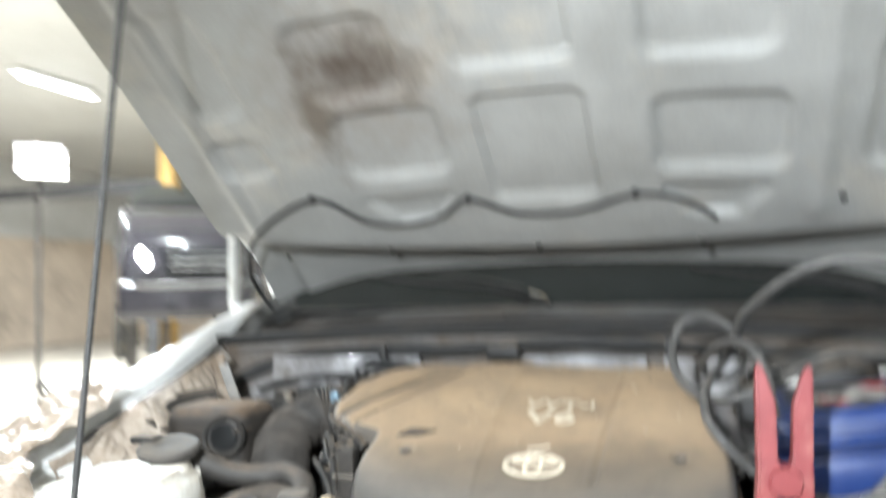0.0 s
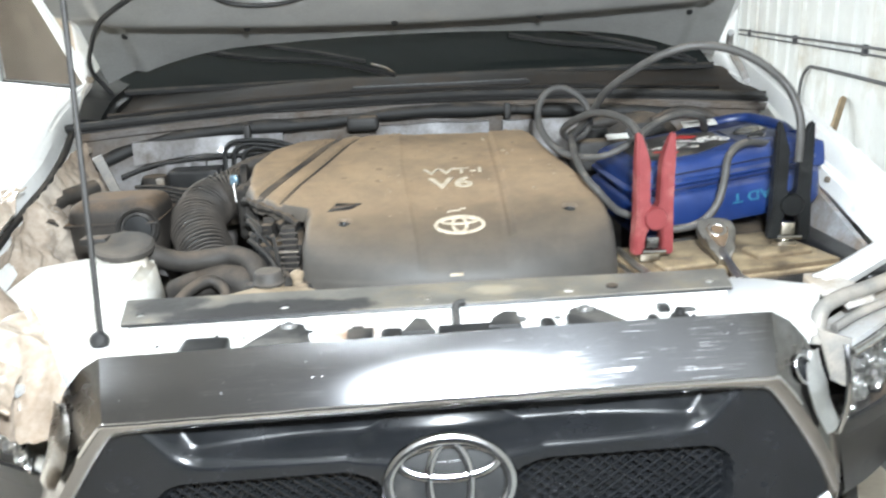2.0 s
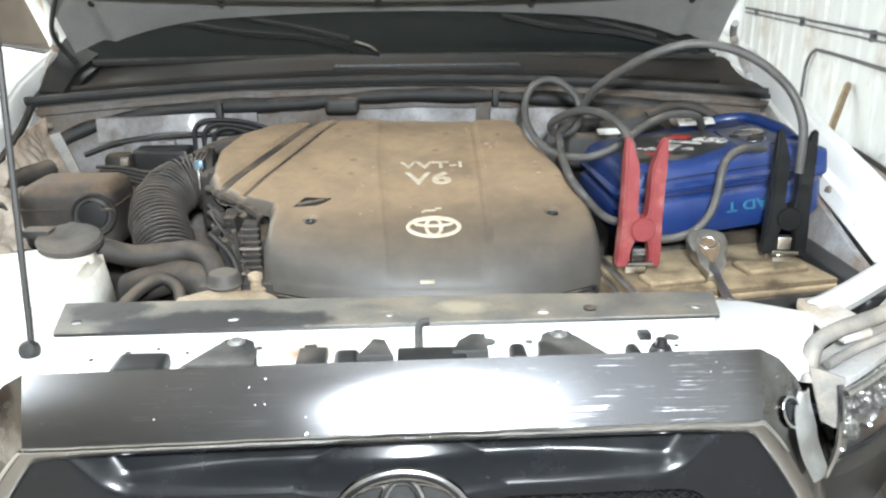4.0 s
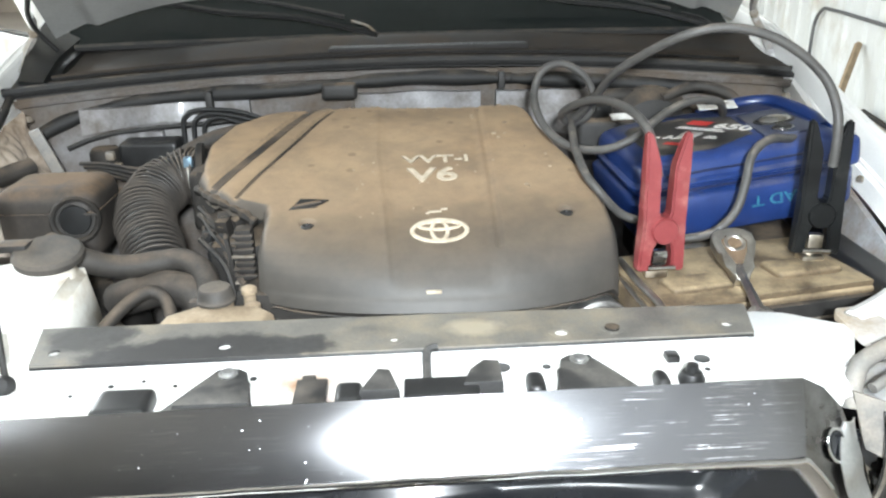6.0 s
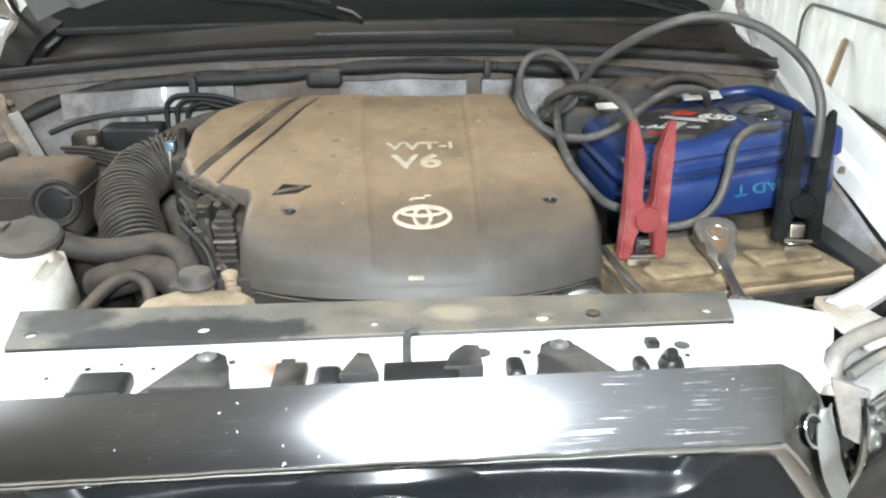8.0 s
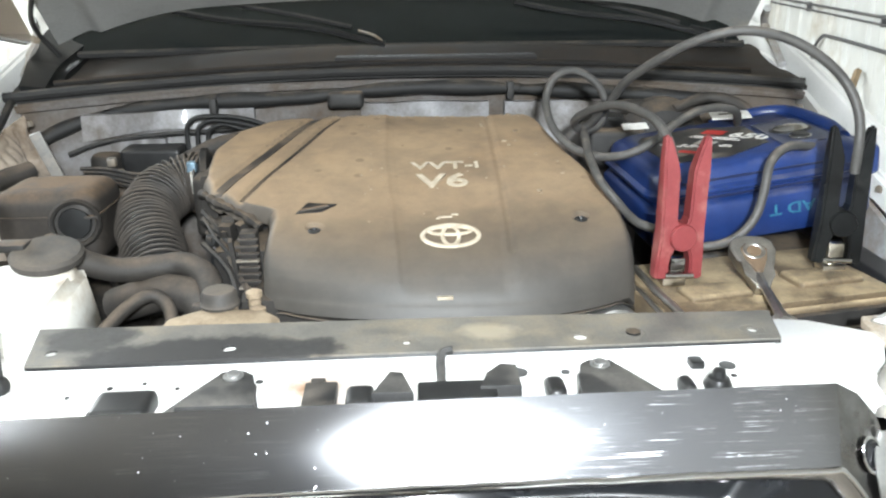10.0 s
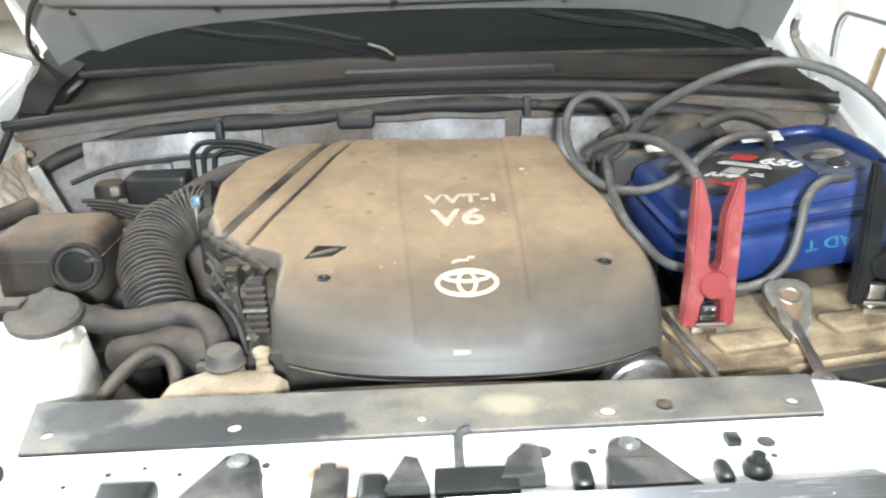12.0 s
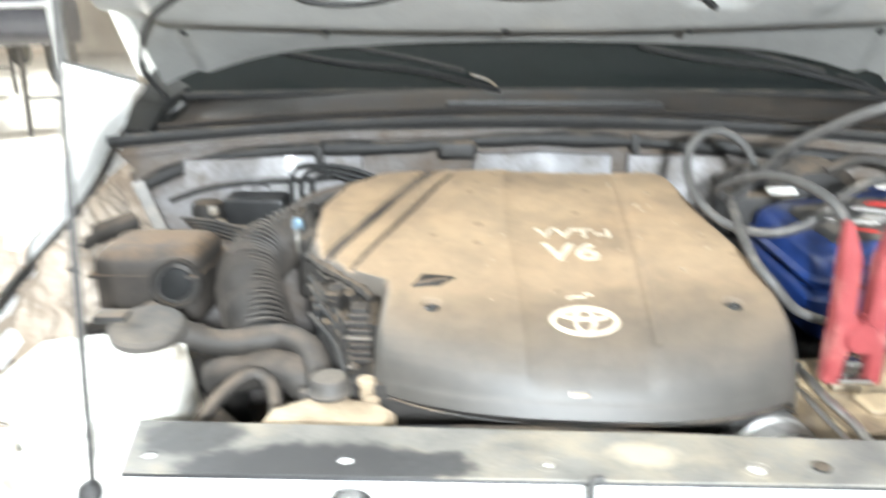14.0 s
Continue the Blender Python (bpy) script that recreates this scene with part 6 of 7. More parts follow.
for x, y, z in ((-0.252, 0.262, 1.035), (-0.243, 0.235, 1.018)):
    part("nipple", turn_bm([(0.010, 0), (0.010, 0.015), (0.013, 0.018), (0.013, 0.026), (0.006, 0.030), (0.0, 0.030)], Matrix.Translation((x, y, z)), 12), M_TANPLASTIC, neck)


BELLOWS = [(-0.415, 0.735, 1.125), (-0.455, 0.742, 1.120), (-0.498, 0.720, 1.108), (-0.520, 0.665, 1.090), (-0.515, 0.60, 1.070), (-0.488, 0.535, 1.045), (-0.462, 0.475, 1.015), (-0.45, 0.43, 0.98)]
# black core colours in the shade between the ribs
intake = part("intake_hose", tube_bm(BELLOWS, 0.047, 20, 8), M_BLACK, car, "ribbed dusty rubber intake hose")
bend = smooth_path(BELLOWS, 60)
walked = [0.0]
for a, b in zip(bend, bend[1:]):
    walked.append(walked[-1] + (b - a).length)
for k in range(36):
    at = walked[-1] * (k + 0.5) / 36
    i = min(max(1, sum(1 for w in walked if w < at)), len(bend) - 2)
    d = (bend[i + 1] - bend[i - 1]).normalized()
    r = 0.0565 + 0.0012 * math.sin(5.1 * k)
    part("rib", ring_bm(r, r, 0.0034, Matrix.Translation(bend[i]) @ d.to_track_quat("Z", "Y").to_matrix().to_4x4(), 28, 6), M_BELLOWS, intake)
part("hose_clamp", turn_bm([(0.061, -0.008), (0.064, -0.006), (0.064, 0.006), (0.061, 0.008)], Matrix.Translation((-0.425, 0.738, 1.124)) @ pose(0, 0, 0, 0, 90, 8), 24), M_GRIME, intake)
part("clamp_screw", box_bm(-0.452, -0.434, 0.690, 0.712, 1.148, 1.170, 0.004), M_PALEBLUE, intake, "pale blue zinc clamp screw")
part("clamp_stem", tube_bm([(-0.443, 0.695, 1.152), (-0.436, 0.672, 1.11)], 0.005, 6), M_STEEL, intake)
thr = part("throttle_body", box_bm(-0.430, -0.335, 0.63, 0.78, 1.03, 1.155, 0.015, 3), M_GRIME, car, "grimy throttle body beside the cover")
part("flange", box_bm(-0.405, -0.375, 0.60, 0.80, 1.02, 1.165, 0.008), M_GRIME, thr)
part("vacuum_pipe", tube_bm([(-0.56, 0.80, 1.10), (-0.50, 0.83, 1.135), (-0.43, 0.87, 1.165), (-0.36, 0.91, 1.175)], 0.018, 10), M_HOSE, car)
conn = part("connector_bank", box_bm(-0.385, -0.325, 0.53, 0.60, 0.97, 1.085, 0.012), M_GRIME, car, "black dusty connectors and brackets")
rnd = random.Random(11)
for k in range(16):
    x, y, z = rnd.uniform(-0.385, -0.285), rnd.uniform(0.455, 0.57), rnd.uniform(0.985, 1.098)
    w, d, h = rnd.uniform(0.007, 0.017), rnd.uniform(0.006, 0.014), rnd.uniform(0.009, 0.026)
    turn = pose(x, y, z - 0.2 * (x + 0.34) ** 2, rnd.uniform(-25, 25), rnd.uniform(-25, 25), rnd.uniform(-40, 40))
    plug = part("plug", moved(box_bm(-w, w, -d, d, -h, h, 0.003, 2), turn), (M_GRIME, M_BLACK, M_BLACKDUST)[k % 3], conn)
    part("plug_lock", moved(box_bm(-w * 0.5, w * 0.5, -d - 0.004, -d, -h * 0.2, h * 0.5, 0.0015), turn), M_GRIME, plug)
part("vacuum_valve", tube_bm([(-0.352, 0.505, 1.045), (-0.348, 0.470, 1.040)], 0.019, 14), M_BLACK, conn, "round black vacuum valve")
stack = part("ribbed_connector", box_bm(-0.297, -0.268, 0.398, 0.43, 0.99, 1.112, 0.004), M_GRIME, car, "ribbed connector stack beside the cover")
for k in range(9):
    part("rib", box_bm(-0.300 - 0.004 * (k % 2), -0.264, 0.390, 0.402, 1.000 + k * 0.0125, 1.0035 + k * 0.0125, 0.001), (M_HOSE, M_ALLOY)[k % 4 == 1], stack)
part("side_bracket", moved(box_bm(-0.004, 0.004, -0.012, 0.012, -0.055, 0.045, 0.002), pose(-0.312, 0.418, 1.050, 0, -6, 10)), M_GRIME, conn, "dark metal bracket edge")
for k in range(9):
    a = Vector((rnd.uniform(-0.40, -0.30), rnd.uniform(0.46, 0.60), rnd.uniform(1.06, 1.11)))
    b = Vector((rnd.uniform(-0.37, -0.27), rnd.uniform(0.36, 0.46), rnd.uniform(0.96, 1.02)))
    mid = a.lerp(b, 0.5) + Vector((rnd.uniform(-0.02, 0.02), rnd.uniform(-0.02, 0.0), rnd.uniform(0.0, 0.03)))
    part("wire", tube_bm([a, mid, b], rnd.uniform(0.0025, 0.006), 6), (M_RUBBER, M_HOSE)[k % 2], conn)
part("edge_strap", tube_bm([(-0.402, 0.60, 1.128), (-0.388, 0.565, 1.136), (-0.362, 0.530, 1.132), (-0.330, 0.500, 1.128), (-0.300, 0.482, 1.118), (-0.272, 0.468, 1.100)], 0.009, 8, 8, lambda s: 0.008 + 0.004 * math.sin(31 * s) * math.sin(17 * s)), M_GRIME, conn)

can = part("canister", box_bm(-0.790, -0.590, 0.555, 0.72, 1.00, 1.150, 0.046, 6), M_TANBOX, car, "tan dust-caked black air box with a round cap")
part("canister_cap", turn_bm([(0.047, -0.006), (0.047, 0.008), (0.043, 0.013), (0.038, 0.010), (0.036, 0.003), (0.0, 0.002)], pose(-0.632, 0.556, 1.090, 82, 0, 12), 28), M_GRIME, can)
part("cap_disc", turn_bm([(0.030, 0.0), (0.028, 0.006), (0.0, 0.007)], pose(-0.632, 0.554, 1.090, 82, 0, 12), 24), M_CLAMPBLACK, can)
part("canister_lid", box_bm(-0.792, -0.588, 0.553, 0.722, 1.098, 1.104, 0.002), M_TANBOX, can)
part("canister_hose", tube_bm([(-0.82, 0.55, 1.10), (-0.84, 0.60, 1.12), (-0.83, 0.66, 1.14), (-0.78, 0.74, 1.15)], 0.020, 10), M_HOSE, can)
part("elbow", tube_bm([(-0.60, 0.50, 1.02), (-0.575, 0.49, 1.03), (-0.555, 0.50, 1.01), (-0.55, 0.52, 0.96)], 0.014, 8), M_HOSE, can)
part("fitting", box_bm(-0.79, -0.62, 0.50, 0.545, 1.00, 1.025, 0.008), M_GRIME, can)
part("relay_cover", box_bm(-0.675, -0.535, 0.955, 1.03, 1.060, 1.142, 0.012, 3), M_BLACK, car, "black plastic relay box at the firewall")
for k in range(4):
    z = 1.085 + 0.014 * k
    part("brake_pipe", tube_bm([(-0.72, 0.90 - 0.02 * k, z), (-0.66, 0.86 - 0.015 * k, z + 0.004), (-0.60, 0.83 - 0.01 * k, z - 0.004), (-0.555, 0.80, z - 0.012), (-0.54, 0.76, z - 0.04)], 0.005, 6), M_BLACKDUST, car)
for k in range(3):
    o = 0.024 * k
    part("fuel_pipe", tube_bm([(-0.525 + o, 0.995, 1.06), (-0.525 + o, 0.995, 1.165 - 0.3 * o), (-0.515 + o, 0.995, 1.195 - 0.35 * o), (-0.485 + o, 0.995, 1.208 - 0.4 * o), (-0.40, 0.985, 1.206 - 0.5 * o), (-0.335, 0.97, 1.190 - 0.5 * o), (-0.28, 0.96, 1.165 - 0.5 * o)], 0.0058, 8), M_BLACK, car)
part("bright_bracket", moved(box_bm(-0.012, 0.012, -0.006, 0.006, -0.07, 0.07, 0.003), pose(-0.765, 0.80, 1.150, 0, -18, 20)), M_LAMPGREY, car, "pale metal bracket")
booster = part("abs_unit", turn_bm([(0.0, 0), (0.03, 0.0), (0.036, 0.01), (0.036, 0.05), (0.03, 0.06), (0.0, 0.062)], pose(-0.71, 0.97, 1.07), 16), M_GRIME, car)
for x, y, z in ((-0.66, 0.90, 1.10), (-0.645, 0.88, 1.085), (-0.685, 0.93, 1.12)):
    part("fitting", box_bm(x - 0.010, x + 0.010, y - 0.008, y + 0.008, z - 0.010, z + 0.010, 0.004), M_ALLOY, booster)
part("inner_shelf", box_bm(-0.74, -0.46, 0.90, 1.06, 1.00, 1.052, 0.01), M_FIREWALL, car)

# ---- right of the engine: brake parts, battery ----
master = part("brake_reservoir", box_bm(0.40, 0.53, 0.85, 0.97, 1.09, 1.185, 0.015, 3), M_BLACKDUST, car, "dusty brake fluid reservoir")
part("reservoir_tag", moved(box_bm(-0.030, 0.030, -0.010, 0.010, -0.001, 0.001, 0), pose(0.505, 0.86, 1.19, 30, 0, 10)), M_INKWHITE, master, "small white tag")
part("reservoir_cap", turn_bm([(0.035, 0), (0.038, 0.01), (0.034, 0.024), (0.0, 0.026)], Matrix.Translation((0.455, 0.91, 1.185)), 18), M_BLACK, master)
part("brake_booster", turn_bm([(0.03, 0), (0.09, 0.01), (0.115, 0.04), (0.115, 0.07), (0.09, 0.10), (0.0, 0.11)], pose(0.60, 0.93, 1.12, -90, 0, 0), 26), M_BLACKDUST, car)
part("heater_hose", tube_bm([(0.42, 1.02, 1.17), (0.46, 0.99, 1.20), (0.52, 0.98, 1.215), (0.58, 1.0, 1.205), (0.62, 1.03, 1.17)], 0.017, 10), M_HOSE, car)
part("heater_hose", tube_bm([(0.335, 0.50, 1.03), (0.375, 0.52, 1.075), (0.395, 0.56, 1.085), (0.405, 0.62, 1.06), (0.40, 0.68, 1.0)], 0.016, 10), M_HOSE, car)
part("heater_hose", tube_bm([(0.62, 0.95, 1.21), (0.70, 0.96, 1.235), (0.77, 0.93, 1.22), (0.80, 0.88, 1.18)], 0.013, 10), M_HOSE, car)
part("fuse_box", box_bm(0.50, 0.80, 0.50, 0.80, 0.90, 1.014, 0.015, 3), M_BLACKDUST, car, "black fuse box behind the battery")

BAT_M = pose(0.405, 0.205, 0, 0, 0, 11)
battery = part("battery", moved(box_bm(0.0, 0.415, 0.0, 0.235, 0.82, 1.010, 0.010, 3), BAT_M), M_BATTERY, car, "battery with a tan dirt-caked top")
part("top_rim", moved(box_bm(0.006, 0.409, 0.006, 0.229, 1.008, 1.020, 0.004), BAT_M), M_BATTERY, battery)
part("cell_lid", moved(box_bm(0.050, 0.165, 0.042, 0.100, 1.014, 1.030, 0.0115, 4), BAT_M), M_BATTERY, battery, "brown raised cell lid")
part("cell_lid", moved(box_bm(0.255, 0.382, 0.050, 0.116, 1.014, 1.031, 0.0115, 4), BAT_M), M_BATTERY, battery)
part("front_panel", moved(box_bm(0.10, 0.425, -0.016, -0.002, 0.84, 1.003, 0.004), BAT_M), M_BLACKDUST, battery, "black front panel of the battery")
part("panel_edge", moved(box_bm(0.20, 0.40, -0.019, -0.015, 0.972, 0.976, 0.001), BAT_M), M_ALLOY, battery)
part("hold_down", tube_bm([(0.392, 0.40, 1.028), (0.396, 0.30, 1.030), (0.408, 0.20, 1.028), (0.412, 0.165, 1.0), (0.412, 0.160, 0.90)], 0.006, 8), M_TOOLSTEEL, battery, "steel hold-down rod")
part("hold_down", tube_bm([(0.382, 0.38, 1.010), (0.388, 0.28, 1.012), (0.398, 0.18, 1.008), (0.400, 0.16, 0.98)], 0.004, 8), M_TOOLSTEEL, battery)
for x, y in ((0.437, 0.345), (0.728, 0.375)):
    term = part("terminal", turn_bm([(0.011, 1.015), (0.010, 1.045), (0.008, 1.048), (0.0, 1.048)], Matrix.Translation((x, y, 0)), 14), M_BRASS, battery)
    part("terminal_clamp", box_bm(x - 0.020, x + 0.020, y - 0.020, y + 0.014, 1.022, 1.038, 0.004), M_BRASS, term)
part("battery_tray", box_bm(0.39, 0.84, 0.16, 0.50, 0.79, 0.83, 0.008), M_BLACK, car)
part("side_cover", box_bm(0.60, 0.84, 0.140, 0.180, 0.95, 0.985, 0.008), M_BLACKDUST, car, "black plastic trim in front of the battery")
part("side_cover", box_bm(0.803, 0.868, 0.19, 0.56, 0.95, 1.020, 0.014, 3), M_BLACK, car)

# ---- things laid in the bay ----
JS_M = pose(0.655, 0.662, 1.046, 0, -7.5, 2)


def jump_starter():
    js = thing("jump_starter", "blue portable jump starter with black label, resting behind the battery", "jump starter", "", JS_M)
    hx, hy, top_z = 0.218, 0.178, 0.158
    # moulded case: stepped sides, flat top, rounded ends
    prof = [(0.026, 0.0), (0.010, 0.006), (0.002, 0.022), (0.0, 0.080), (0.004, 0.086), (0.016, 0.090), (0.016, 0.101), (0.004, 0.107), (0.004, 0.112), (0.013, 0.118), (0.017, 0.141), (0.022, 0.150), (0.036, top_z)]
    rings = []
    for inset, z in prof:
        ring = []
        x1, y1, r = hx - inset, hy - inset, 0.042
        for cx, cy, a0 in ((x1 - r, y1 - r, 0), (-x1 + r, y1 - r, 90), (-x1 + r, -y1 + r, 180), (x1 - r, -y1 + r, 270)):
            ring += [(cx + r * math.cos(radians(a0 + 15 * k)), cy + r * math.sin(radians(a0 + 15 * k)), z) for k in range(7)]
        rings.append(ring)
    part("case", loft_bm(rings), M_BLUE, js)
    # raised rail round the back and the far end, with the grip hollow inside it
    part("carry_rail", tube_bm([(0.03, 0.150, top_z - 0.010), (0.08, 0.152, top_z - 0.002), (0.14, 0.146, top_z + 0.003), (0.184, 0.120, top_z + 0.003), (0.196, 0.06, top_z + 0.002), (0.196, -0.03, top_z), (0.186, -0.10, top_z - 0.008)], 0.0135, 14), M_BLUE, js, "thick blue carrying rail")
    part("end_bumper", box_bm(0.190, 0.236, -0.150, 0.05, 0.080, 0.140, 0.016, 4), M_BLUE, js, "rounded blue end of the case")
    # raised only slightly; the hollow's shade is in its darker blue
    part("grip_hollow", box_bm(0.050, 0.166, 0.070, 0.132, top_z - 0.006, top_z + 0.0012, 0.004, 2), M_BLUEDARK, js, "grip hollow with its shade in the blue")
    panel = part("control_panel", prism_bm([(0.060, -0.118), (0.140, -0.128), (0.166, -0.105), (0.166, 0.045), (0.150, 0.058), (0.075, 0.050)], top_z, top_z + 0.004, 0.0015, 2), M_BLUEGREY, js, "dull grey-blue control panel")
    lens = part("push_button", moved(turn_bm([(0.028, 0), (0.030, 0.004), (0.024, 0.009), (0.012, 0.011), (0.0, 0.011)], None, 28), Matrix.Translation((0.118, -0.030, top_z + 0.003)) @ Matrix.Diagonal((1.15, 0.85, 1, 1))), M_STEEL, panel, "oval silver button")
    part("button_ring", ring_bm(0.037, 0.028, 0.004, Matrix.Translation((0.118, -0.030, top_z + 0.004)), 28, 8), M_BLACK, lens)
    part("cable_gland", turn_bm([(0.018, 0), (0.018, 0.006), (0.013, 0.010), (0.0, 0.010)], Matrix.Translation((0.108, -0.092, top_z + 0.002)), 20), M_BLACK, panel)
    part("gland_rim", ring_bm(0.019, 0.016, 0.0025, Matrix.Translation((0.108, -0.092, top_z + 0.006)), 24, 6), M_STEEL, panel)
    part("label", prism_bm([(-0.160, -0.122), (-0.045, -0.136), (0.052, -0.080), (0.064, 0.062), (-0.030, 0.112), (-0.140, 0.100), (-0.160, 0.070)], top_z, top_z + 0.0012), M_LABEL, js, "black printed label")
    # the print runs slantwise across the label
    lab = Matrix.Translation((0, 0, top_z + 0.0016)) @ pose(0, 0, 0, 0, 0, -52)
    text_part("print", "JUMP", 0.024, lab @ pose(-0.022, -0.080, 0), M_INKWHITE, js, 0.0004, "white printed word", 1.1)
    text_part("print", "650", 0.046, lab @ pose(0.040, 0.018, 0), M_INKWHITE, js, 0.0004, "white printed number", 1.2)
    for x0, x1, y0, y1, mat in ((-0.034, 0.006, -0.066, -0.036, M_GREYPAINT), (-0.070, 0.040, -0.020, -0.016, M_INKWHITE), (-0.066, 0.030, -0.010, -0.0065, M_INKWHITE), (-0.064, -0.016, 0.012, 0.040, M_INKRED), (-0.030, 0.030, -0.126, -0.112, M_INKRED), (-0.094, -0.062, -0.092, -0.088, M_INKWHITE), (0.022, 0.050, -0.066, -0.063, M_INKWHITE), (0.026, 0.044, -0.056, -0.053, M_INKWHITE)):
        part("print_bar", moved(box_bm(x0, x1, y0, y1, 0, 0.0006, 0), lab), mat, js)
    tag_m = Matrix.Translation((0.064, 0.128, top_z + 0.012)) @ pose(0, 0, 0, 5, 3, -12)
    tag = part("paper_tag", moved(box_bm(-0.040, 0.040, -0.026, 0.026, 0, 0.0012, 0), tag_m), M_INKWHITE, js, "white paper sticker")
    part("tag_line", moved(box_bm(-0.024, 0.026, 0.004, 0.013, 0.0012, 0.0018, 0), tag_m), M_LABEL, tag)
    text_part("marker_writing", "AD T", 0.030, pose(0.050, -hy - 0.0012, 0.056, 90, 0, 0) @ pose(0, 0, 0, 0, 0, 180), M_INKCYAN, js, 0.0003, "cyan marker writing, upside down", 1.25)
    # groove strips in the darker blue, which holds their shade
    for x0, x1, z in ((-0.15, 0.15, 0.128), (-0.15, 0.15, 0.0945)):
        part("side_groove", box_bm(x0, x1, -hy + 0.012, -hy + 0.030, z - 0.002, z + 0.002, 0.001), M_BLUEDARK, js)
    return js


js = jump_starter()
inv = JS_M.inverted()


def clamp(name, m, mat, jaw_mat, label, spread=0.0):
    """A booster clamp standing on its jaws: two ribbed handles, pivot drum, jaw plates, tooth pin."""
    c = part(name, bmesh.new(), mat, js, label)
    parts_bm = []
    for s in (-1, 1):
        rings = []
        for z, xo, xi, yd in ((0.0, 0.040, 0.018, 0.013), (0.030, 0.039, 0.018, 0.015), (0.046, 0.038, 0.014, 0.016), (0.066, 0.037, 0.000, 0.017), (0.088, 0.036, 0.000, 0.017), (0.100, 0.0365, 0.010, 0.016), (0.150, 0.037, 0.011, 0.015), (0.184, 0.038, 0.012, 0.014), (0.212, 0.038, 0.021, 0.012), (0.238, 0.0375, 0.030, 0.008)):
            xo, xi = xo + spread * max(0, z - 0.07), xi + spread * max(0, z - 0.09)
            rings.append([(s * xi, -yd, z), (s * xo, -yd, z), (s * (xo + 0.003), 0, z), (s * xo, yd, z), (s * xi, yd, z)])
        bm = loft_bm(rings)
        bmesh.ops.bevel(bm, geom=list(bm.edges), offset=0.003, segments=2, affect="EDGES")
        parts_bm.append(bm)
    bm = join_bm(*parts_bm)
    bmesh.ops.transform(bm, matrix=m, verts=bm.verts)
    bmesh.ops.recalc_face_normals(bm, faces=bm.faces)
    bm.to_mesh(c.data)
    bm.free()
    c.data.shade_smooth()
    c.data.set_sharp_from_angle(angle=radians(35))
    part("pivot", turn_bm([(0.021, -0.021), (0.023, -0.018), (0.023, 0.020), (0.021, 0.023), (0.0, 0.023)], m @ pose(0, 0, 0.072, 90, 0, 0), 24), mat, c)
    part("jaw", moved(box_bm(-0.013, 0.013, -0.008, 0.010, 0.004, 0.034, 0.003), m), jaw_mat, c, "bare metal jaw")
    part("tooth_pin", tube_bm([m @ Vector((-0.024, -0.014, 0.006)), m @ Vector((0.024, -0.014, 0.006))], 0.0055, 8), M_STEEL, c)
    for s in (-1, 1):
        for k in range(5):
            part("rib", moved(box_bm(s * (0.0362 + spread * (0.043 + k * 0.022)) - 0.003, s * (0.0362 + spread * (0.043 + k * 0.022)) + 0.003, -0.010, 0.010, 0.108 + k * 0.022, 0.118 + k * 0.022, 0.002), m), mat, c)
    return c


clamp("red_clamp", inv @ pose(0.438, 0.325, 1.040, -4, 2, 4), M_RED, M_STEEL, "red booster clamp on the battery terminal")
clamp("black_clamp", inv @ pose(0.735, 0.376, 1.040, -3, 1, -8), M_CLAMPBLACK, M_BRASS, "black booster clamp on the battery terminal", -0.02)
ARC = [(0.744, 0.370, 1.200), (0.744, 0.370, 1.258), (0.740, 0.380, 1.303), (0.723, 0.400, 1.347), (0.678, 0.410, 1.389), (0.621, 0.420, 1.419), (0.552, 0.430, 1.431), (0.489, 0.450, 1.416), (0.438, 0.500, 1.379), (0.400, 0.560, 1.335), (0.384, 0.620, 1.285), (0.366, 0.660, 1.245), (0.350, 0.675, 1.222), (0.338, 0.600, 1.211), (0.333, 0.548, 1.199), (0.338, 0.480, 1.171), (0.360, 0.445, 1.143), (0.397, 0.455, 1.102), (0.430, 0.455, 1.085), (0.470, 0.450, 1.078), (0.50, 0.50, 1.08)]
LOOP = [(0.432, 0.340, 1.200), (0.423, 0.360, 1.257), (0.412, 0.400, 1.287), (0.395, 0.470, 1.297), (0.373, 0.550, 1.292), (0.346, 0.620, 1.270), (0.330, 0.680, 1.238), (0.351, 0.70, 1.215), (0.391, 0.730, 1.220), (0.408, 0.745, 1.256), (0.388, 0.750, 1.302), (0.340, 0.750, 1.330), (0.298, 0.740, 1.318), (0.278, 0.720, 1.276), (0.281, 0.660, 1.236), (0.306, 0.600, 1.207), (0.348, 0.560, 1.195), (0.395, 0.530, 1.203), (0.446, 0.530, 1.226), (0.512, 0.580, 1.256), (0.579, 0.620, 1.270), (0.645, 0.660, 1.258), (0.68, 0.72, 1.22)]
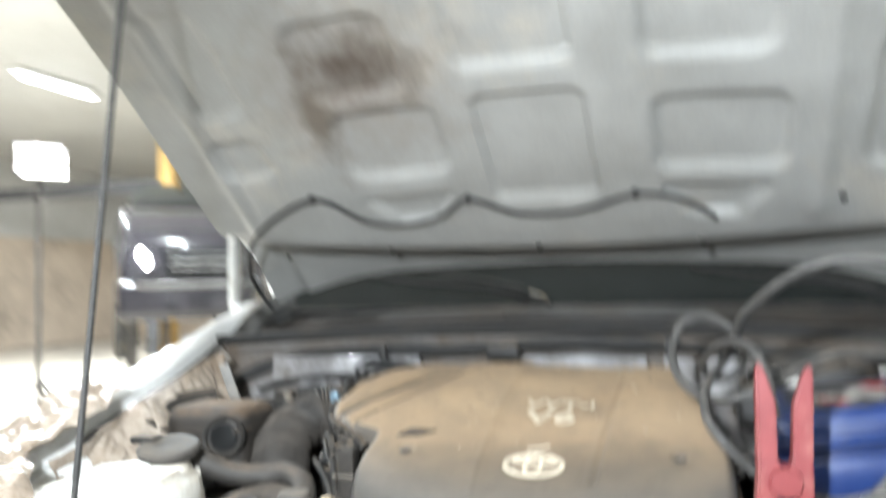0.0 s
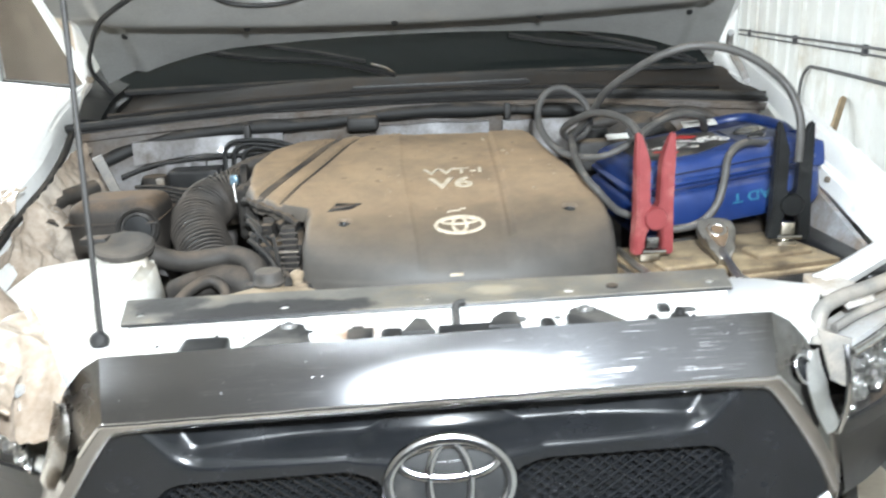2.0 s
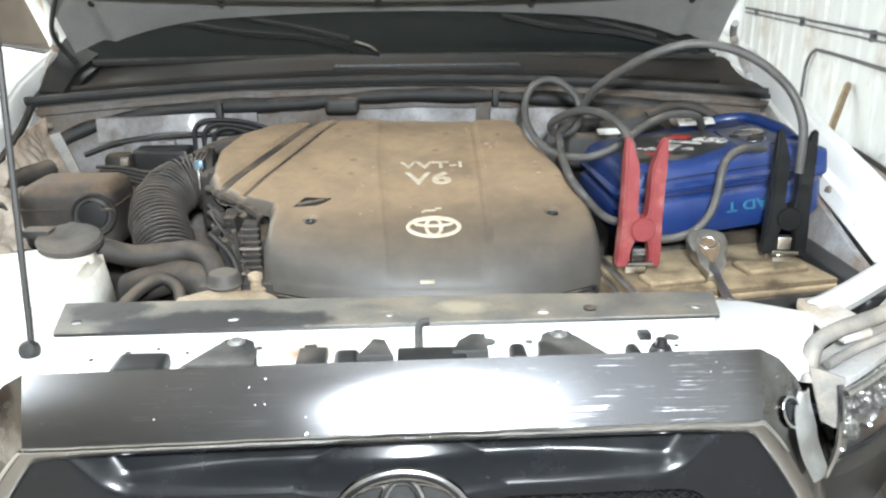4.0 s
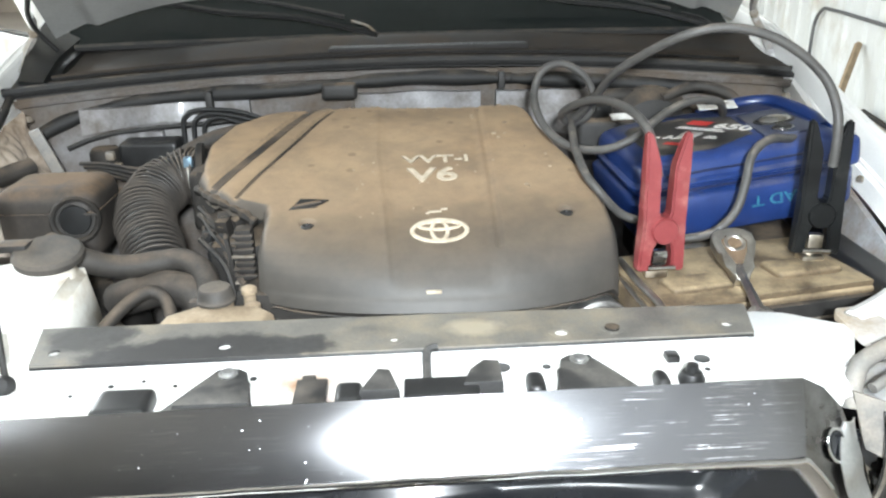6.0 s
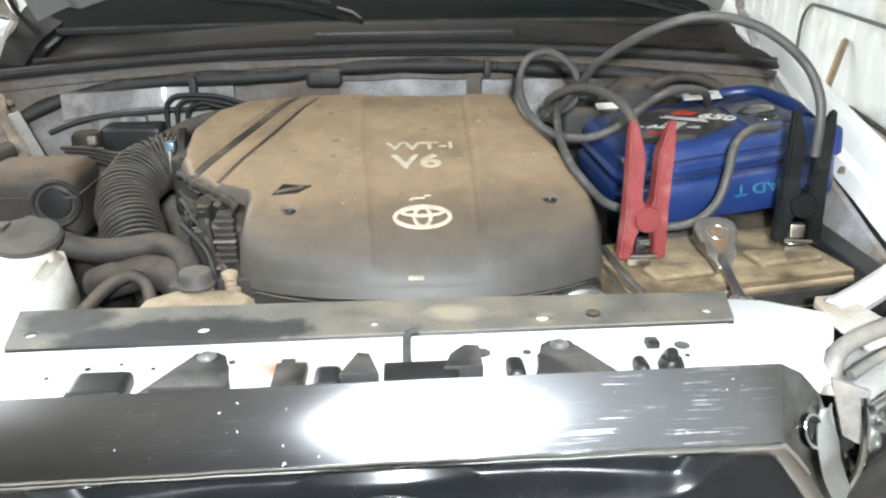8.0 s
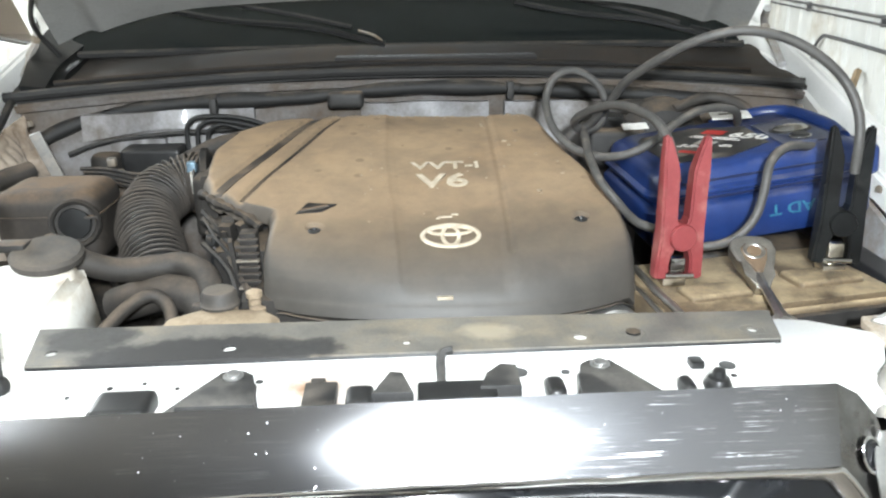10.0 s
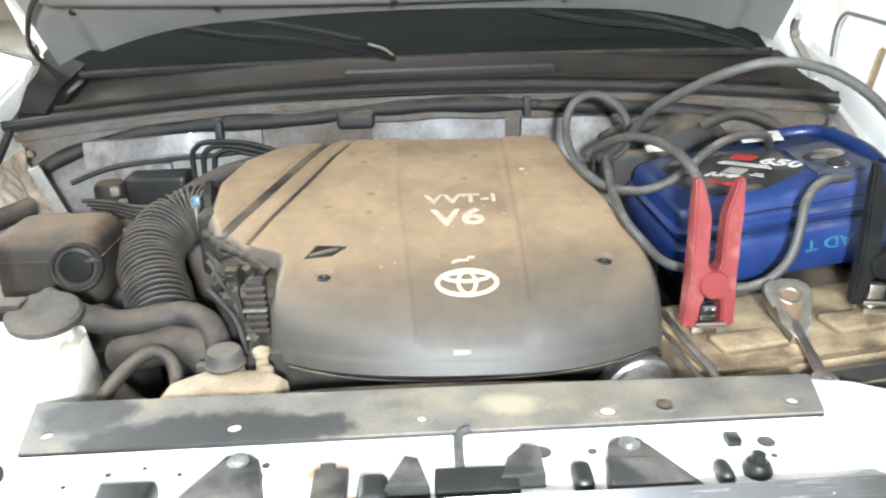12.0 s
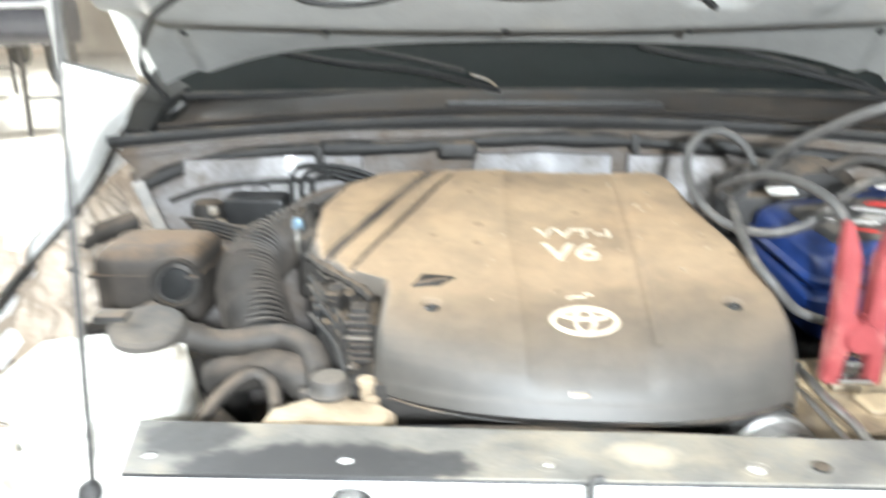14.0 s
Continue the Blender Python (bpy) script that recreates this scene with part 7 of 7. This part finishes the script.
FRONT = [(0.770, 0.550, 1.205), (0.738, 0.520, 1.213), (0.673, 0.470, 1.225), (0.627, 0.430, 1.208), (0.612, 0.410, 1.162), (0.596, 0.400, 1.114), (0.564, 0.400, 1.078), (0.519, 0.400, 1.066), (0.485, 0.420, 1.063), (0.450, 0.430, 1.075)]
for pts in (ARC, LOOP, FRONT):
    part("cable", tube_bm([inv @ Vector(p) for p in pts], 0.0082, 10), M_CABLE, js, "thick grey-black booster cable")


def spanner():
    sp = thing("combination_wrench", "chrome wrench with an oily head leaning on the battery", "wrench")
    a, b = Vector((0.572, 0.312, 1.046)), Vector((0.548, 0.150, 1.034))
    part("shaft", tube_bm([a, a.lerp(b, 0.3), a.lerp(b, 0.6), b], 0.008, 6, 6, lambda s: 0.0095 - 0.0022 * math.sin(math.pi * s)), M_TOOLSTEEL, sp)
    d = (b - a).normalized()
    poly = [(-0.009, -0.045), (-0.014, -0.022), (-0.024, 0.000), (-0.029, 0.022), (-0.026, 0.038), (-0.016, 0.046), (-0.009, 0.040), (0.009, 0.040), (0.016, 0.046), (0.026, 0.038), (0.029, 0.022), (0.024, 0.000), (0.014, -0.022), (0.009, -0.045)]
    head_m = Matrix.Translation(a + Vector((0.002, 0.015, 0.010))) @ pose(0, 0, 0, 30, 0, -6) @ Matrix.Diagonal((1.3, 1.25, 1, 1))
    part("wrench_head", moved(prism_bm(poly, -0.008, 0.010, 0.005, 3), head_m), M_TOOLSTEEL, sp)
    part("recess", moved(prism_bm([(-0.004, -0.020), (-0.014, 0.004), (-0.017, 0.022), (-0.010, 0.031), (0.010, 0.031), (0.017, 0.022), (0.014, 0.004), (0.004, -0.020)], 0.007, 0.0115, 0.001, 1), head_m), M_TANBOX, sp, "oily brown recess in the head")
    part("collar", ring_bm(0.012, 0.012, 0.003, head_m @ pose(0, 0.018, 0.011), 18, 6), M_TOOLSTEEL, sp)
    part("ring_end", ring_bm(0.014, 0.014, 0.006, Matrix.Translation(b) @ pose(0, 0, 0, 10, 0, 0), 18, 8), M_TOOLSTEEL, sp)


spanner()
